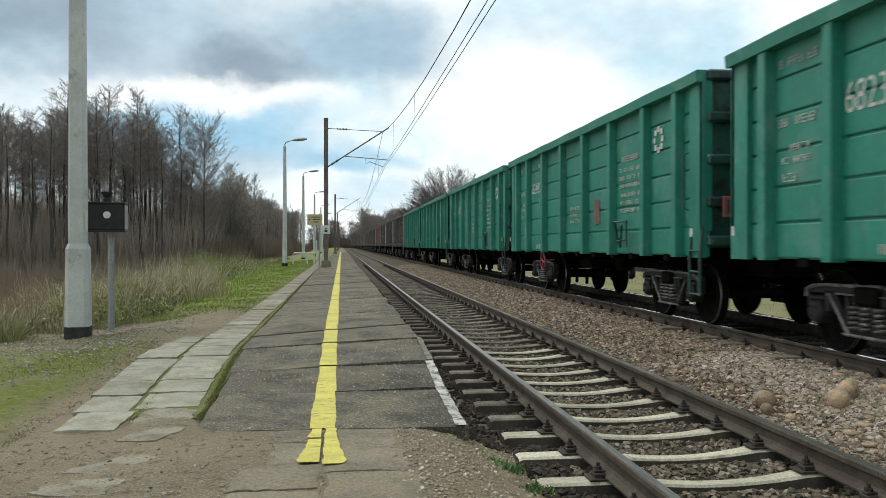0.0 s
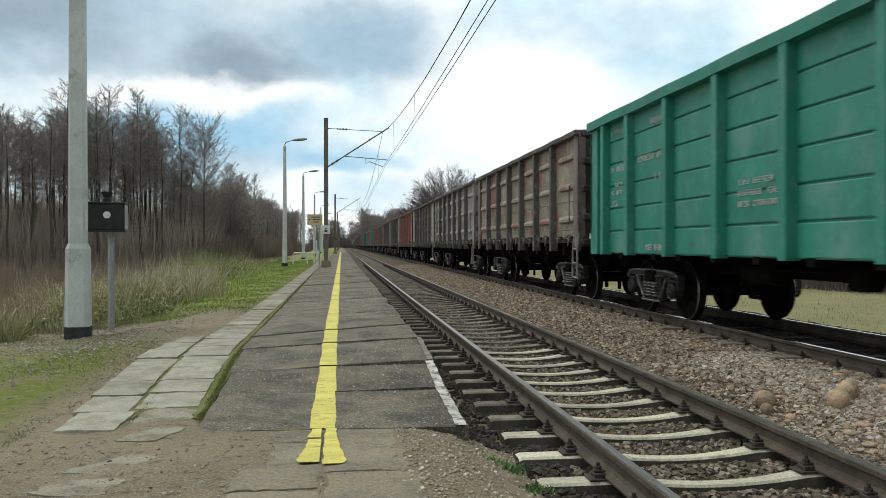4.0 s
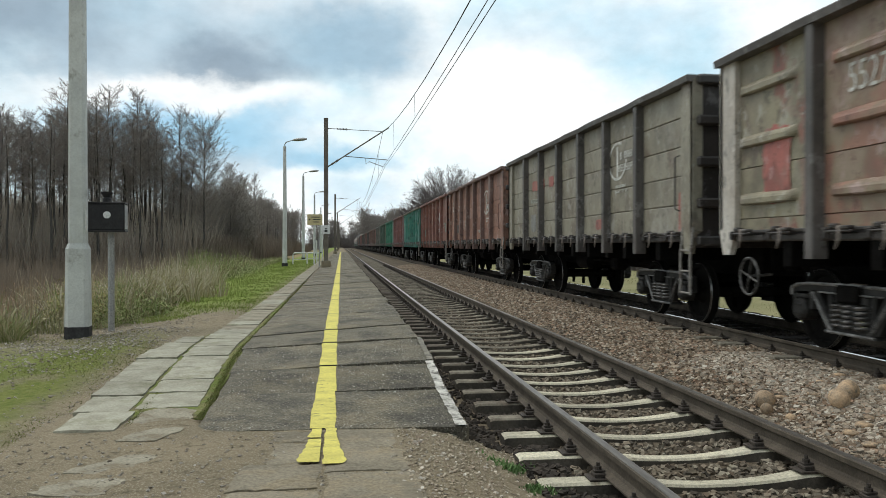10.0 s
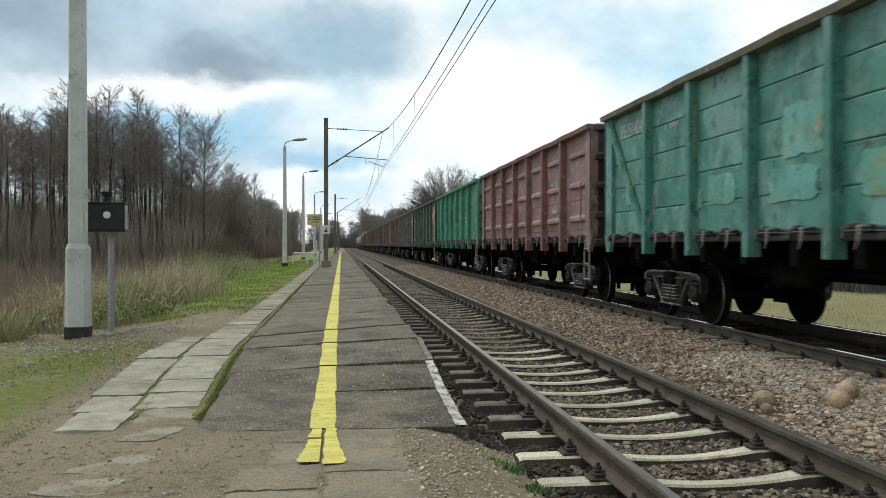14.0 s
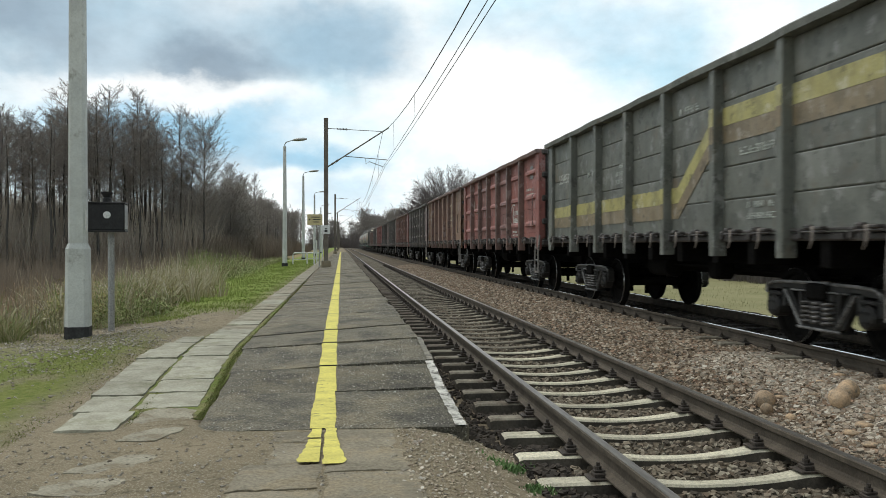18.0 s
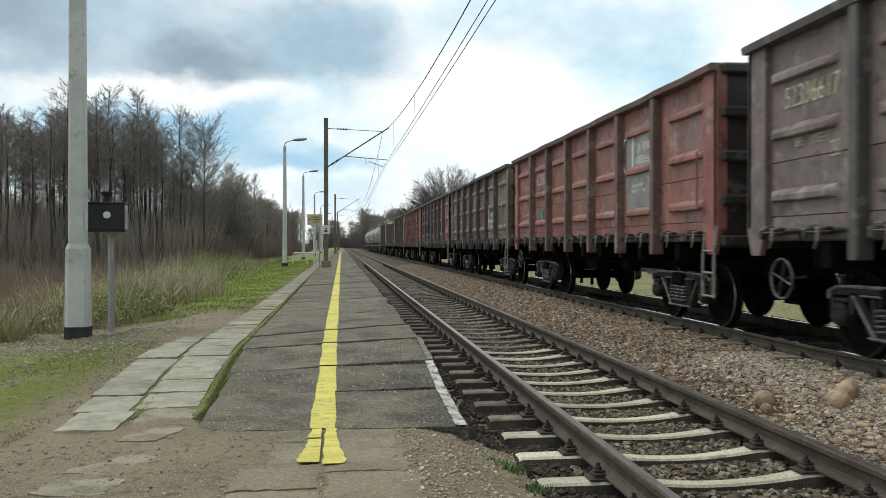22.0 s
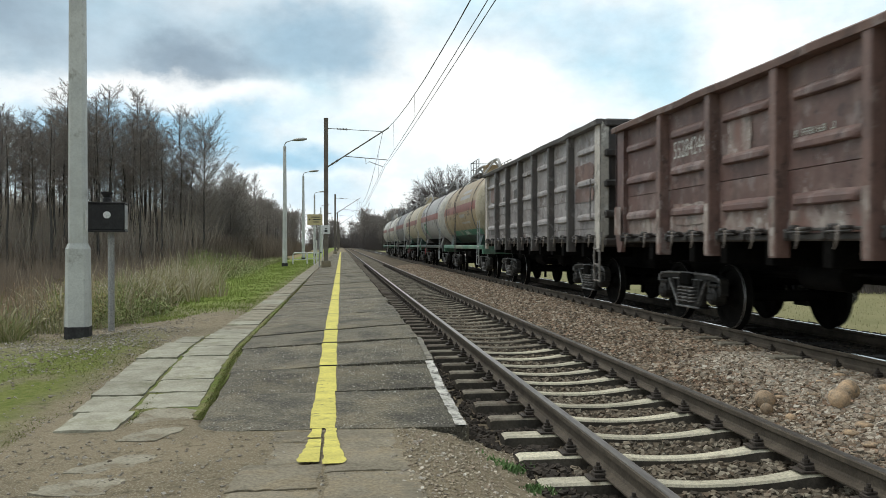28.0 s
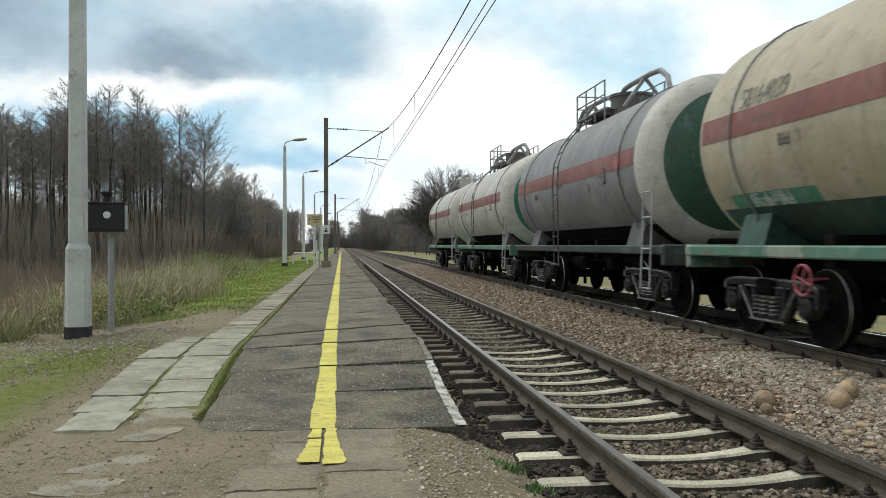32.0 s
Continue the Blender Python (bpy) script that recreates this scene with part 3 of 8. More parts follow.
scatter_stones("flat_stones", x, y, ground_z(x, y) + 0.016, rng.uniform(0.015, 0.036, len(x)), CLEANGRIT, "larger pale stones at the near end of the ballast")
x, y = spread(13000, 1.1, 5.75, -9, 5.0, 1.0)
keep = (np.abs((y - FIRST + PITCH / 2) % PITCH - PITCH / 2) > 0.125) | (np.abs(x - TRACK_X) > 1.25)
keep &= (y < 3.3) | (x > 3.9)
x, y = x[keep], y[keep]
scatter_stones("rear_ballast", x, y, ground_z(x, y) + 0.008, rng.uniform(0.014, 0.036, len(x)), GRIT, "grey and brown crushed stones along the near track")
# stone tones here hold soot and also the shade below the wagons
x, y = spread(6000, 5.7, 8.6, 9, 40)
scatter_stones("far_ballast", x, y, ground_z(x, y) + 0.006, rng.uniform(0.02, 0.045, len(x)), SOOT_SHADE_GRIT, "dark crushed stones under the broad-gauge track")
x, y = spread(8500, 0.4, 1.34, 3.3, 6.6, 1.1)
scatter_stones("loose_gravel", x, y, ground_z(x, y) + 0.002, 0.002 + 0.012 * rng.uniform(0, 1, len(x)) ** 4, SANDGRIT, "fine sandy gravel beside the platform's end")
x, y = spread(15000, -5.5, 0.6, 3.3, 16, 1.2)
keep = ~((x > -2.2) & (y > 6.0)) & (rng.uniform(0, 1, len(x)) < np.where(x < -2.3, 0.45, 1.0))
x, y = x[keep], y[keep]
scatter_stones("path_pebbles", x, y, ground_z(x, y), 0.004 + 0.014 * rng.uniform(0, 1, len(x)) ** 3, PEBBLE, "small pale pebbles strewn on trodden earth")
x = rng.normal(-3.7, 0.9, 2200)
y = rng.normal(11.8, 1.3, 2200)
x, y = x[x < -2.2], y[x < -2.2]
scatter_stones("rubble", x, y, ground_z(x, y) + 0.003, rng.uniform(0.005, 0.022, len(x)), PEBBLE, "pale rubble round the foot of the lamp mast")

x, y = spread(3600, -1.02, 0.88, 6.15, 20, 1.3)
keep = (x < -0.25) | (x > -0.02)
x, y = x[keep], y[keep]
scatter_stones("platform_grit", x, y, ramp(y, x) + 0.003, 0.0025 + 0.0075 * rng.uniform(0, 1, len(x)) ** 3, PALEGRIT, "pale grit strewn on the platform slabs")

big_stones = [(4.04, 7.44, 0.094), (3.93, 7.2, 0.056), (4.72, 7.16, 0.104), (4.50, 6.94, 0.094), (5.2, 7.3, 0.06), (4.45, 6.1, 0.055), (4.85, 6.5, 0.06), (4.0, 6.9, 0.05),
              (3.66, 6.34, 0.075), (3.62, 5.78, 0.08), (4.12, 6.2, 0.07), (4.3, 6.3, 0.075), (4.05, 5.85, 0.06), (4.55, 7.45, 0.055), (4.7, 6.4, 0.07), (4.3, 7.6, 0.05), (5.1, 6.9, 0.065), (4.9, 7.9, 0.045), (4.45, 6.45, 0.05), (4.2, 5.6, 0.06), (5.3, 8.2, 0.06)]
for i, (sx, sy, sr) in enumerate(big_stones):
    bm = bmesh.new()
    bmesh.ops.create_icosphere(bm, subdivisions=3, radius=sr)
    for v in bm.verts:
        v.co *= 1 + 0.28 * noise.noise(v.co * (1.1 / sr) * 0.6 + Vector((i * 3.7, 0, 0)))
        v.co.z *= 1.0 if i < 4 else 0.8
    me = bpy.data.meshes.new("boulder")
    bm.to_mesh(me)
    bm.free()
    me.polygons.foreach_set("use_smooth", [True] * len(me.polygons))
    if i > 7:
        for v in me.vertices:
            v.co.z *= 0.42
    tagged(part("boulder", me, COBBLE, at=pose(sx, sy, float(ground_z(sx, sy)) + (0.035 if i < 4 else 0.0) + sr * 0.5, 0, 0, i * 50)),
           "rounded ochre field stone lying on the ballast", "stone", "field stones on the ballast")


# ---- platform ----
platform = thing("platform", "low platform of dark worn concrete slabs with a ramped end", "platform")
PL, PR = -1.16, 0.95


def slab_mesh(w, d, h, sag, seed, rough=0.005, skew=(0.0, 0.0), cells=(6, 4)):
    """A slab whose rim is a little broken; skew: how far its front and back edge run forward from left to right."""
    r = random.Random(seed)
    b = Build()
    nx_, ny_ = cells
    for zz in (0, 1):
        for j in range(ny_ + 1):
            for i in range(nx_ + 1):
                u, v = i / nx_, j / ny_
                ex = (r.uniform(-rough, rough) if i in (0, nx_) else 0)
                ey = (r.uniform(-rough, rough) if j in (0, ny_) else 0) + (u - 0.5) * (skew[0] + (skew[1] - skew[0]) * v)
                rim_ = 0.006 if (i in (0, nx_) or j in (0, ny_)) else 0
                b.v.append(((u - 0.5) * w + ex, (v - 0.5) * d + ey, -h if zz == 0 else r.uniform(-0.003, 0.002) - rim_ * r.random() - sag * (abs(u - 0.5) * 2) ** 3))
    s = (nx_ + 1) * (ny_ + 1)
    for j in range(ny_):
        for i in range(nx_):
            a = j * (nx_ + 1) + i
            b.f.append((s + a, s + a + 1, s + a + nx_ + 2, s + a + nx_ + 1))
    rim = [i for i in range(nx_)] + [nx_ + j * (nx_ + 1) for j in range(ny_)] + [ny_ * (nx_ + 1) + i for i in range(nx_, 0, -1)] + [j * (nx_ + 1) for j in range(ny_, 0, -1)]
    for a, q in zip(rim, rim[1:] + rim[:1]):
        b.f.append((a, q, s + q, s + a))
    return b


def ragged(x0, x1, at_y, at_z, segs, rough, seed, swell=0.0):
    """A painted strip with a brushed, uneven rim."""
    r = random.Random(seed)
    b = Build()
    e0 = e1 = 0.0
    for k in range(segs + 1):
        v = k / segs
        w = swell * math.sin(v * 5 + seed)
        e0, e1 = 0.6 * e0 + r.uniform(-rough, rough), 0.6 * e1 + r.uniform(-rough, rough)
        b.v.extend([(x0 - w + e0, at_y(v), at_z(v)), (x1 + w + e1, at_y(v), at_z(v))])
    b.f.extend([(2 * k, 2 * k + 1, 2 * k + 3, 2 * k + 2) for k in range(segs)])
    return b


# the joints of the first slabs, with how far each runs forward towards the track; regular ones after them
JOINTS = [(6.10, -0.06), (7.41, 0.02), (8.40, 0.0), (9.74, -0.02), (11.17, 0.30), (12.55, 0.34), (13.85, 0.22), (15.1, 0.12), (16.4, 0.05)]
while JOINTS[-1][0] < 130:
    k = len(JOINTS)
    JOINTS.append((JOINTS[-1][0] + ((1.24, 1.16, 1.32, 1.2)[k % 4] if JOINTS[-1][0] < 60 else 2.5), 0.0))
for i, ((y, k0), (y1, k1)) in enumerate(zip(JOINTS, JOINTS[1:])):
    d = y1 - y
    gap = {2: 0.035, 3: 0.06, 4: 0.05}.get(i, 0.022)
    r = random.Random(i)
    z0, z1 = float(ramp(y, -0.1)), float(ramp(y1, -0.1))
    tilt = -math.degrees(math.atan((ramp(y + d / 2, 0.95) - ramp(y + d / 2, -1.16)) / 2.11))
    pitch_ = math.degrees(math.atan2(z1 - z0, d))
    lift = {0: 0.0, 3: 0.014, 4: 0.020}.get(i, r.uniform(-0.006, 0.006))
    right = PR + (0.0 if i < 3 else -0.04 + r.uniform(-0.03, 0.03))
    left = PL + 0.09 * float(sm(9.6, 6.6, y))
    part("slab", slab_mesh(right - left, d - gap, 0.2, 0.004, i, 0.008, (k0, k1), (14, 6) if i < 8 else (6, 4)), SLAB, platform, at=pose((left + right) / 2, y + d / 2, (z0 + z1) / 2 + lift, pitch_, tilt, 0))
    # yellow line and white edge on the slab
    segs = 60 if i < 6 else 26
    part("yellow_line", ragged(-0.232 + (0.012 if i else 0), -0.048, lambda v: y + gap / 2 + v * (d - gap), lambda v: z0 + (z1 - z0) * v + lift + 0.0055, segs, 0.0035, i, 0.006), YELLOW, platform, "worn yellow safety line")
    if i < 3:
        def edge_z(v):
            yy = y + gap / 2 + v * (d - gap)
            return z0 + (z1 - z0) * v + lift + 0.0075 + float(ramp(yy, 0.9) - ramp(yy, -0.1))
        part("edge_paint", ragged(right - (0.10, 0.095, 0.07)[i], right - 0.012, lambda v: y + gap / 2 + v * (d - gap) + 0.5 * k0, edge_z, 44, 0.006, 90 + i), WHITE if i < 2 else FADED, platform, "flaking white edge paint")
core = Build()
core.box(((PL + PR) / 2, 69, -0.14), (PR - PL - 0.16, 122, 0.28))
part("platform_core", core, OLD_SLEEPER, platform)

# ---- slabs in the earth before the platform, and the path beside it ----
apron = thing("apron_slab_group", "sunken concrete slabs in the earth before the platform's end", "paving")
for x0, x1, y0, y1, lift in ((-0.105, 0.37, 5.50, 6.06, 0.006), (-0.10, 0.42, 4.94, 5.48, 0.009), (-0.09, 0.46, 4.34, 4.92, 0.007), (-0.62, -0.135, 4.62, 5.13, 0.010), (-0.63, -0.14, 4.02, 4.60, 0.004), (-0.56, -0.13, 5.15, 5.72, 0.0), (-0.5, -0.128, 5.74, 6.05, 0.002)):
    part("slab", slab_mesh(x1 - x0, y1 - y0, 0.1, 0.004, int(x0 * 100 + y0 * 10), 0.012, (0.02, -0.02), (9, 7)), CONCRETE, apron, at=pose((x0 + x1) / 2, (y0 + y1) / 2, lift, 0, 0.3 * (x0 + x1), x0 * 4))
# the yellow paint tails off in two tongues beside the joint
for x0, x1, y0, y1, fl, rows in ((-0.212, -0.142, 5.78, 6.06, 0.03, 9), (-0.225, -0.137, 5.13, 5.74, 0.07, 16), (-0.115, -0.036, 5.08, 6.06, 0.075, 24)):
    rp = random.Random(int(x0 * 1000 + y0 * 10))
    b = Build()
    for k in range(rows + 1):
        v = k / rows
        out = fl * (1 - v) ** 1.6 - (0.035 * (1 - v / 0.12) ** 2 if v < 0.12 else 0)
        wob = [rp.uniform(-0.007, 0.007) for _ in range(2)]
        yy = y0 + v * (y1 - y0)
        lo, hi = (x0 - out, x1) if x0 < -0.2 else (x0, x1 + out)
        b.v.extend([(lo + wob[0], yy, 0.017), (hi + (wob[1] if x0 > -0.2 else 0), yy, 0.017)])
    b.f.extend([(2 * k, 2 * k + 1, 2 * k + 3, 2 * k + 2) for k in range(rows)])
    part("yellow_line", b, YELLOW, apron, "worn yellow paint tailing off")

path = thing("slab_path", "path of pale weathered concrete slabs with mossy joints", "path")
# joints of both columns, from the platform's end onwards
RIGHT_ROW = [6.36, 7.06, 7.62, 8.14, 8.74, 9.40, 10.22, 11.02]
LEFT_ROW = [6.28, 6.93, 7.51, 8.09, 8.62, 9.25, 9.95, 10.65, 11.3]
while RIGHT_ROW[-1] < 62:
    RIGHT_ROW.append(RIGHT_ROW[-1] + 0.62)
for col, rows in enumerate((RIGHT_ROW, LEFT_ROW)):
    for i, (ya, yb) in enumerate(zip(rows, rows[1:])):
        rp = random.Random(i * 2 + col)
        yy = (ya + yb) / 2
        # the seam between the columns swings away from the platform further on
        seam = float(np.interp(yy, (6.3, 7.0, 8.1, 9.0, 10.3, 11.4, 16, 26), (-1.60, -1.705, -1.735, -1.75, -1.80, -1.80, -1.72, -1.70)))
        rim_x = float(np.interp(yy, (6.3, 8, 10.3, 12, 60), (-1.17, -1.22, -1.28, -1.27, -1.22))) if col == 0 else float(np.interp(yy, (6.3, 6.9, 7.5, 8.5, 9.7, 10.6, 11.3), (-2.06, -2.14, -2.18, -2.19, -2.22, -2.15, -2.06)))
        x0, x1 = (seam + 0.02, rim_x) if col == 0 else (rim_x, seam - 0.02)
        zz = float(ramp(yy)) - 0.006
        sl_ = float(ramp(yy + 0.3) - ramp(yy - 0.3)) / 0.6
        worn = col == 0 and i == 0
        part("slab", slab_mesh(x1 - x0, yb - ya - 0.028, 0.07, 0.006 if worn else 0.002, 50 + i * 2 + col, 0.01 if i < 12 else 0.006, (rp.uniform(-0.03, 0.03), rp.uniform(-0.03, 0.03)), (7, 6) if i < 12 else (3, 3)), SUNKEN if worn or (i > 8 and rp.random() < 0.75) else PAVING, path,
             at=pose((x0 + x1) / 2, yy, zz + (-0.006 if worn else rp.uniform(-0.005, 0.011)), math.degrees(math.atan(sl_)), rp.uniform(-0.7, 0.7), rp.uniform(-0.8, 0.8)))
bed = Build()
for k in range(60):
    ya, yb = 6.7 + 0.2 * k, 6.9 + 0.2 * k
    za, zb = float(ramp(ya)) - 0.02, float(ramp(yb)) - 0.02
    o = len(bed.v)
    lo = float(np.interp(ya, (6.7, 11.2, 11.6), (-2.1, -2.1, -1.75)))
    bed.add([(lo, ya, za), (-1.1, ya, za), (-1.1, yb, zb), (lo, yb, zb)], [(0, 1, 2, 3)])
part("moss_bed", bed, MOSS, path, "green moss in the joints")
for ring in (((-1.55, 5.88), (-1.27, 5.90), (-1.13, 6.24), (-1.30, 6.30), (-1.48, 6.16)), ((-1.66, 5.16), (-1.36, 5.10), (-1.28, 5.28), (-1.13, 5.56), (-1.30, 5.60), (-1.52, 5.52), (-1.62, 5.34)), ((-1.16, 5.36), (-1.06, 5.38), (-1.0, 5.56), (-1.09, 5.58)), ((-1.72, 4.72), (-1.32, 4.66), (-1.22, 4.94), (-1.3, 5.0), (-1.5, 4.99), (-1.66, 4.92))):
    cx, cy = sum(q[0] for q in ring) / len(ring), sum(q[1] for q in ring) / len(ring)
    rp = random.Random(int(cy * 100))
    fine_ring = []
    for (xa, ya), (xb, yb) in zip(ring, ring[1:] + ring[:1]):
        fine_ring.extend([(xa + (xb - xa) * v - cx + rp.uniform(-0.022, 0.022), ya + (yb - ya) * v - cy + rp.uniform(-0.022, 0.022)) for v in (0.12, 0.3, 0.5, 0.7, 0.88)])
    part("slab", Build().plate(fine_ring, 0.05, Matrix.Translation((0, 0, -0.05))), SUNKEN, path, at=pose(cx, cy, float(ground_z(cx, cy)) + 0.0015, 0, 0, 0))


# ---- masts, lamps, signs ----
def square_mast(b, h, r0, r1, cut=0.3, seg=6):
    """A tapered square column with chamfered corners."""
    o = len(b.v)
    for k in range(seg + 1):
        v = k / seg
        r = r0 + (r1 - r0) * v
        q = r * (1 - cut)
        for a, c in ((-q, -r), (q, -r), (r, -q), (r, q), (q, r), (-q, r), (-r, q), (-r, -q)):
            b.v.append((a, c, h[0] + (h[1] - h[0]) * v))
    for k in range(seg):
        for j in range(8):
            a, q = o + k * 8 + j, o + k * 8 + (j + 1) % 8
            b.f.append((a, q, q + 8, a + 8))
    e = o + seg * 8
    b.f.append(tuple(range(e, e + 8)))
    return b


mx, my = -3.91, 12.85
mz = float(ground_z(mx, my)) - 0.03
mast = thing("lamp_mast", "tall tapered grey concrete mast with a thick black-tarred foot", "mast", at=pose(mx, my, mz, 0, 0, 6))
part("foot", square_mast(Build(), (-0.3, 0.20), 0.178, 0.174, 0.35, 1), TAR, mast, "black tar on the foot")
part("base", square_mast(square_mast(Build(), (0.20, 1.36), 0.172, 0.158, 0.35), (1.36, 1.44), 0.158, 0.128, 0.35, 1), MAST, mast)
part("shaft", square_mast(Build(), (1.44, 9.6), 0.124, 0.09, 0.3), MAST, mast)
part("sticker", Build().box((0.128, -0.06, 1.78), (0.008, 0.12, 0.3)), SIGNWHITE, mast, "white paper notice")
px, py = -3.73, 13.6
pz = float(ground_z(px, py)) - 0.03
signal = thing("signal_box", "black sheet-metal box with a white disc on a grey post", "signal", at=pose(px, py, pz, 0, 0, 8))
part("post", Build().tube([(0.09, 0, -0.3), (0.09, 0, 1.66)], 0.05, 12), STEEL, signal, smooth=True)
part("housing", Build().box((-0.03, 0, 1.85), (0.68, 0.42, 0.42), 0.015), BOXBLACK, signal)
part("lid", Build().box((-0.03, 0, 2.07), (0.71, 0.45, 0.025), 0.006), BOXBLACK, signal)
part("floor_plate", Build().box((-0.03, 0, 1.63), (0.70, 0.44, 0.03), 0.006), BOXBLACK, signal)
part("vent", Build().lathe([(2.08, 0.07), (2.15, 0.07), (2.16, 0.05), (2.18, 0.06), (2.23, 0.095), (2.25, 0.095)], 18, "z", (0.03, 0, 0)), BOXBLACK, signal, "round black vent cowl", smooth=True)
part("disc", Build().lathe([(-0.222, 0.055), (-0.211, 0.055)], 24, "y", (0.055, 0, 1.88)), SIGNWHITE, signal, "round white disc")
part("side_cover", Build().box((0.315, 0, 1.85), (0.012, 0.34, 0.38), 0.004), STEEL, signal, "grey cover plate")


def street_lamp(x, y, h, lean=0.0):
    ob = thing("street_lamp", "slim grey concrete platform lamp with a short curved arm", "lamp", "platform lamps", at=pose(x, y, float(ground_z(x, y)) - 0.05, 0, lean, 0))
    part("pole", Build().tube([(0, 0, -0.2), (0, 0, h * 0.55), (0, 0, h)], [0.16, 0.125, 0.095], 10), MAST, ob, smooth=True)
    part("foot", Build().tube([(0, 0, 0), (0, 0, 0.28)], 0.2, 10), TAR, ob)
    part("arm", Build().tube([(0, 0, h - 0.1), (0, -0.02, h + 0.12), (0.1, -0.08, h + 0.25), (0.35, -0.2, h + 0.32), (0.6, -0.3, h + 0.34)], 0.03, 8), STEEL, ob, smooth=True)
    head = Build()
    head.lathe([(0, 0.05), (0.06, 0.09), (0.3, 0.13), (0.55, 0.12), (0.68, 0.05)], 12, "x", (0, 0, 0))
    head.v = [(a * 1.3 + 0.5, q * 1.4 - 0.3, c * 0.8 + h + 0.36 + a * 0.13) for a, q, c in head.v]
    part("luminaire", head, STEEL, ob, "grey drop-shaped luminaire", smooth=True)
    return ob


for lx, ly, lh in ((-3.5, 52, 7.56), (-3.4, 75, 7.66), (-3.3, 103, 7.6), (-3.3, 135, 7.5), (-3.3, 170, 7.5)):
    street_lamp(lx, ly, lh)


def catenary_mast(x, y, side_sign=True):
    z = 0.2
    ob = thing("catenary_mast", "dark steel catenary mast with a tubular bracket over the track", "mast", "catenary masts", at=pose(x, y, z))
    b = Build()
    for s in (-1, 1):
        b.box((0, s * 0.13, 4.0), (0.23, 0.045, 8.1), 0.006)
        b.box((-0.085, s * 0.125, 4.0), (0.03, 0.07, 8.1))
    part("column", b, DARKSTEEL, ob)
    b = Build()
    for k in range(9):
        b.box((0, 0, 0.4 + k * 0.9), (0.14, 0.26, 0.06))
    part("batten_plate", b, DARKSTEEL, ob)
    part("footing", Build().box((0, 0, 0.1), (0.5, 0.5, 0.42), 0.03), CONCRETE, ob)
    part("strut", Build().tube([(0.1, 0, 5.42), (3.42, 0, 7.6)], 0.035, 8), DARKSTEEL, ob, smooth=True)
    part("top_tie", Build().tube([(0.1, 0, 7.5), (3.05, 0, 7.38)], 0.018, 6), DARKSTEEL, ob, smooth=True)
    ins = Build()
    for k in range(7):
        ins.lathe([(0.6 + k * 0.08, 0.03), (0.62 + k * 0.08, 0.07), (0.65 + k * 0.08, 0.03)], 10, "x", (0, 0, 7.48 - k * 0.003))
    part("insulator", ins, DARKSTEEL, ob, "ribbed brown insulator", smooth=True)
    ins = Build()
    for k in range(6):
        ins.lathe([(k * 0.08, 0.035), (0.03 + k * 0.08, 0.08), (0.06 + k * 0.08, 0.035)], 10, "x")
    turn = Matrix.Rotation(-math.atan2(2.18, 3.32), 3, "Y")
    ins.v = [tuple(turn @ Vector(q) + Vector((0.3, 0, 5.55))) for q in ins.v]
    part("insulator", ins, DARKSTEEL, ob, "ribbed brown insulator", smooth=True)
    part("steady_tube", Build().tube([(1.0, 0, 6.0), (3.3, 0, 5.83)], 0.022, 6), DARKSTEEL, ob, smooth=True)
    part("registration_arm", Build().tube([(2.15, 0, 5.9), (2.16, 0, 5.6), (2.35, 0, 5.72), (3.1, 0, 5.45)], 0.018, 6), DARKSTEEL, ob, smooth=True)
    return ob


MAST_Y = [45, 112, 178, 245, 310, 370]
for k, yy in enumerate(MAST_Y):
    catenary_mast(-0.82, yy)

# overhead wires
wires = thing("overhead_line", "dark contact and messenger wires joined by droppers", "wires")
stops = [(-22, 2.46)] + [(yy, 2.28) for yy in MAST_Y]
for name, hi, lo, dx, rad in (("contact_wire", 5.66, 5.34, 0.0, 0.009), ("contact_wire", 5.66, 5.30, 0.10, 0.009), ("messenger_wire", 7.58, 5.8, -0.02, 0.013)):
    for (y0, x0), (y1, x1) in zip(stops, stops[1:]):
        pts = []
        for k in range(13):
            v = k / 12
            pts.append((x0 + (x1 - x0) * v + dx, y0 + (y1 - y0) * v, lo + (hi - lo) * (2 * v - 1) ** 2))
        part(name, Build().tube(pts, rad, 5), WIRE, wires, smooth=True)
for (y0, x0), (y1, x1) in zip(stops[:3], stops[1:4]):
    for k in (1, 2.6, 4.6, 8.6, 10.4):
        v = k / 12
        q = (2 * v - 1) ** 2
        part("dropper", Build().tube([(x0 + (x1 - x0) * v, y0 + (y1 - y0) * v, 5.34 + 0.32 * q), (x0 + (x1 - x0) * v - 0.02, y0 + (y1 - y0) * v, 5.8 + 1.78 * q)], 0.005, 4), WIRE, wires)

# signs, rail and posts on the platform
sign = thing("platform_sign", "yellow enamel warning sign with black lettering on a grey post", "sign", at=pose(-1.5, 47.5, -0.04))
part("post", Build().tube([(0.25, 0, -0.2), (0.25, 0, 3.2)], 0.04, 8), STEEL, sign, smooth=True)
part("plate", Build().box((0.0, -0.05, 2.85), (0.86, 0.02, 0.62), 0.004), SIGNYELLOW, sign)
for k in range(3):
    part("lettering", Build().box((0.05 + 0.05 * (k % 2), -0.064, 3.0 - k * 0.14), (0.5 - 0.08 * k, 0.004, 0.05)), INK, sign, "unreadable dark lettering")
part("pictogram", Build().lathe([(-0.066, 0.07), (-0.06, 0.07)], 3, "y", (-0.3, 0, 2.85)), INK, sign)
plate = thing("mast_plate", "small white number plate strapped to the catenary mast", "sign", at=pose(-0.82, 44.8, 2.2))
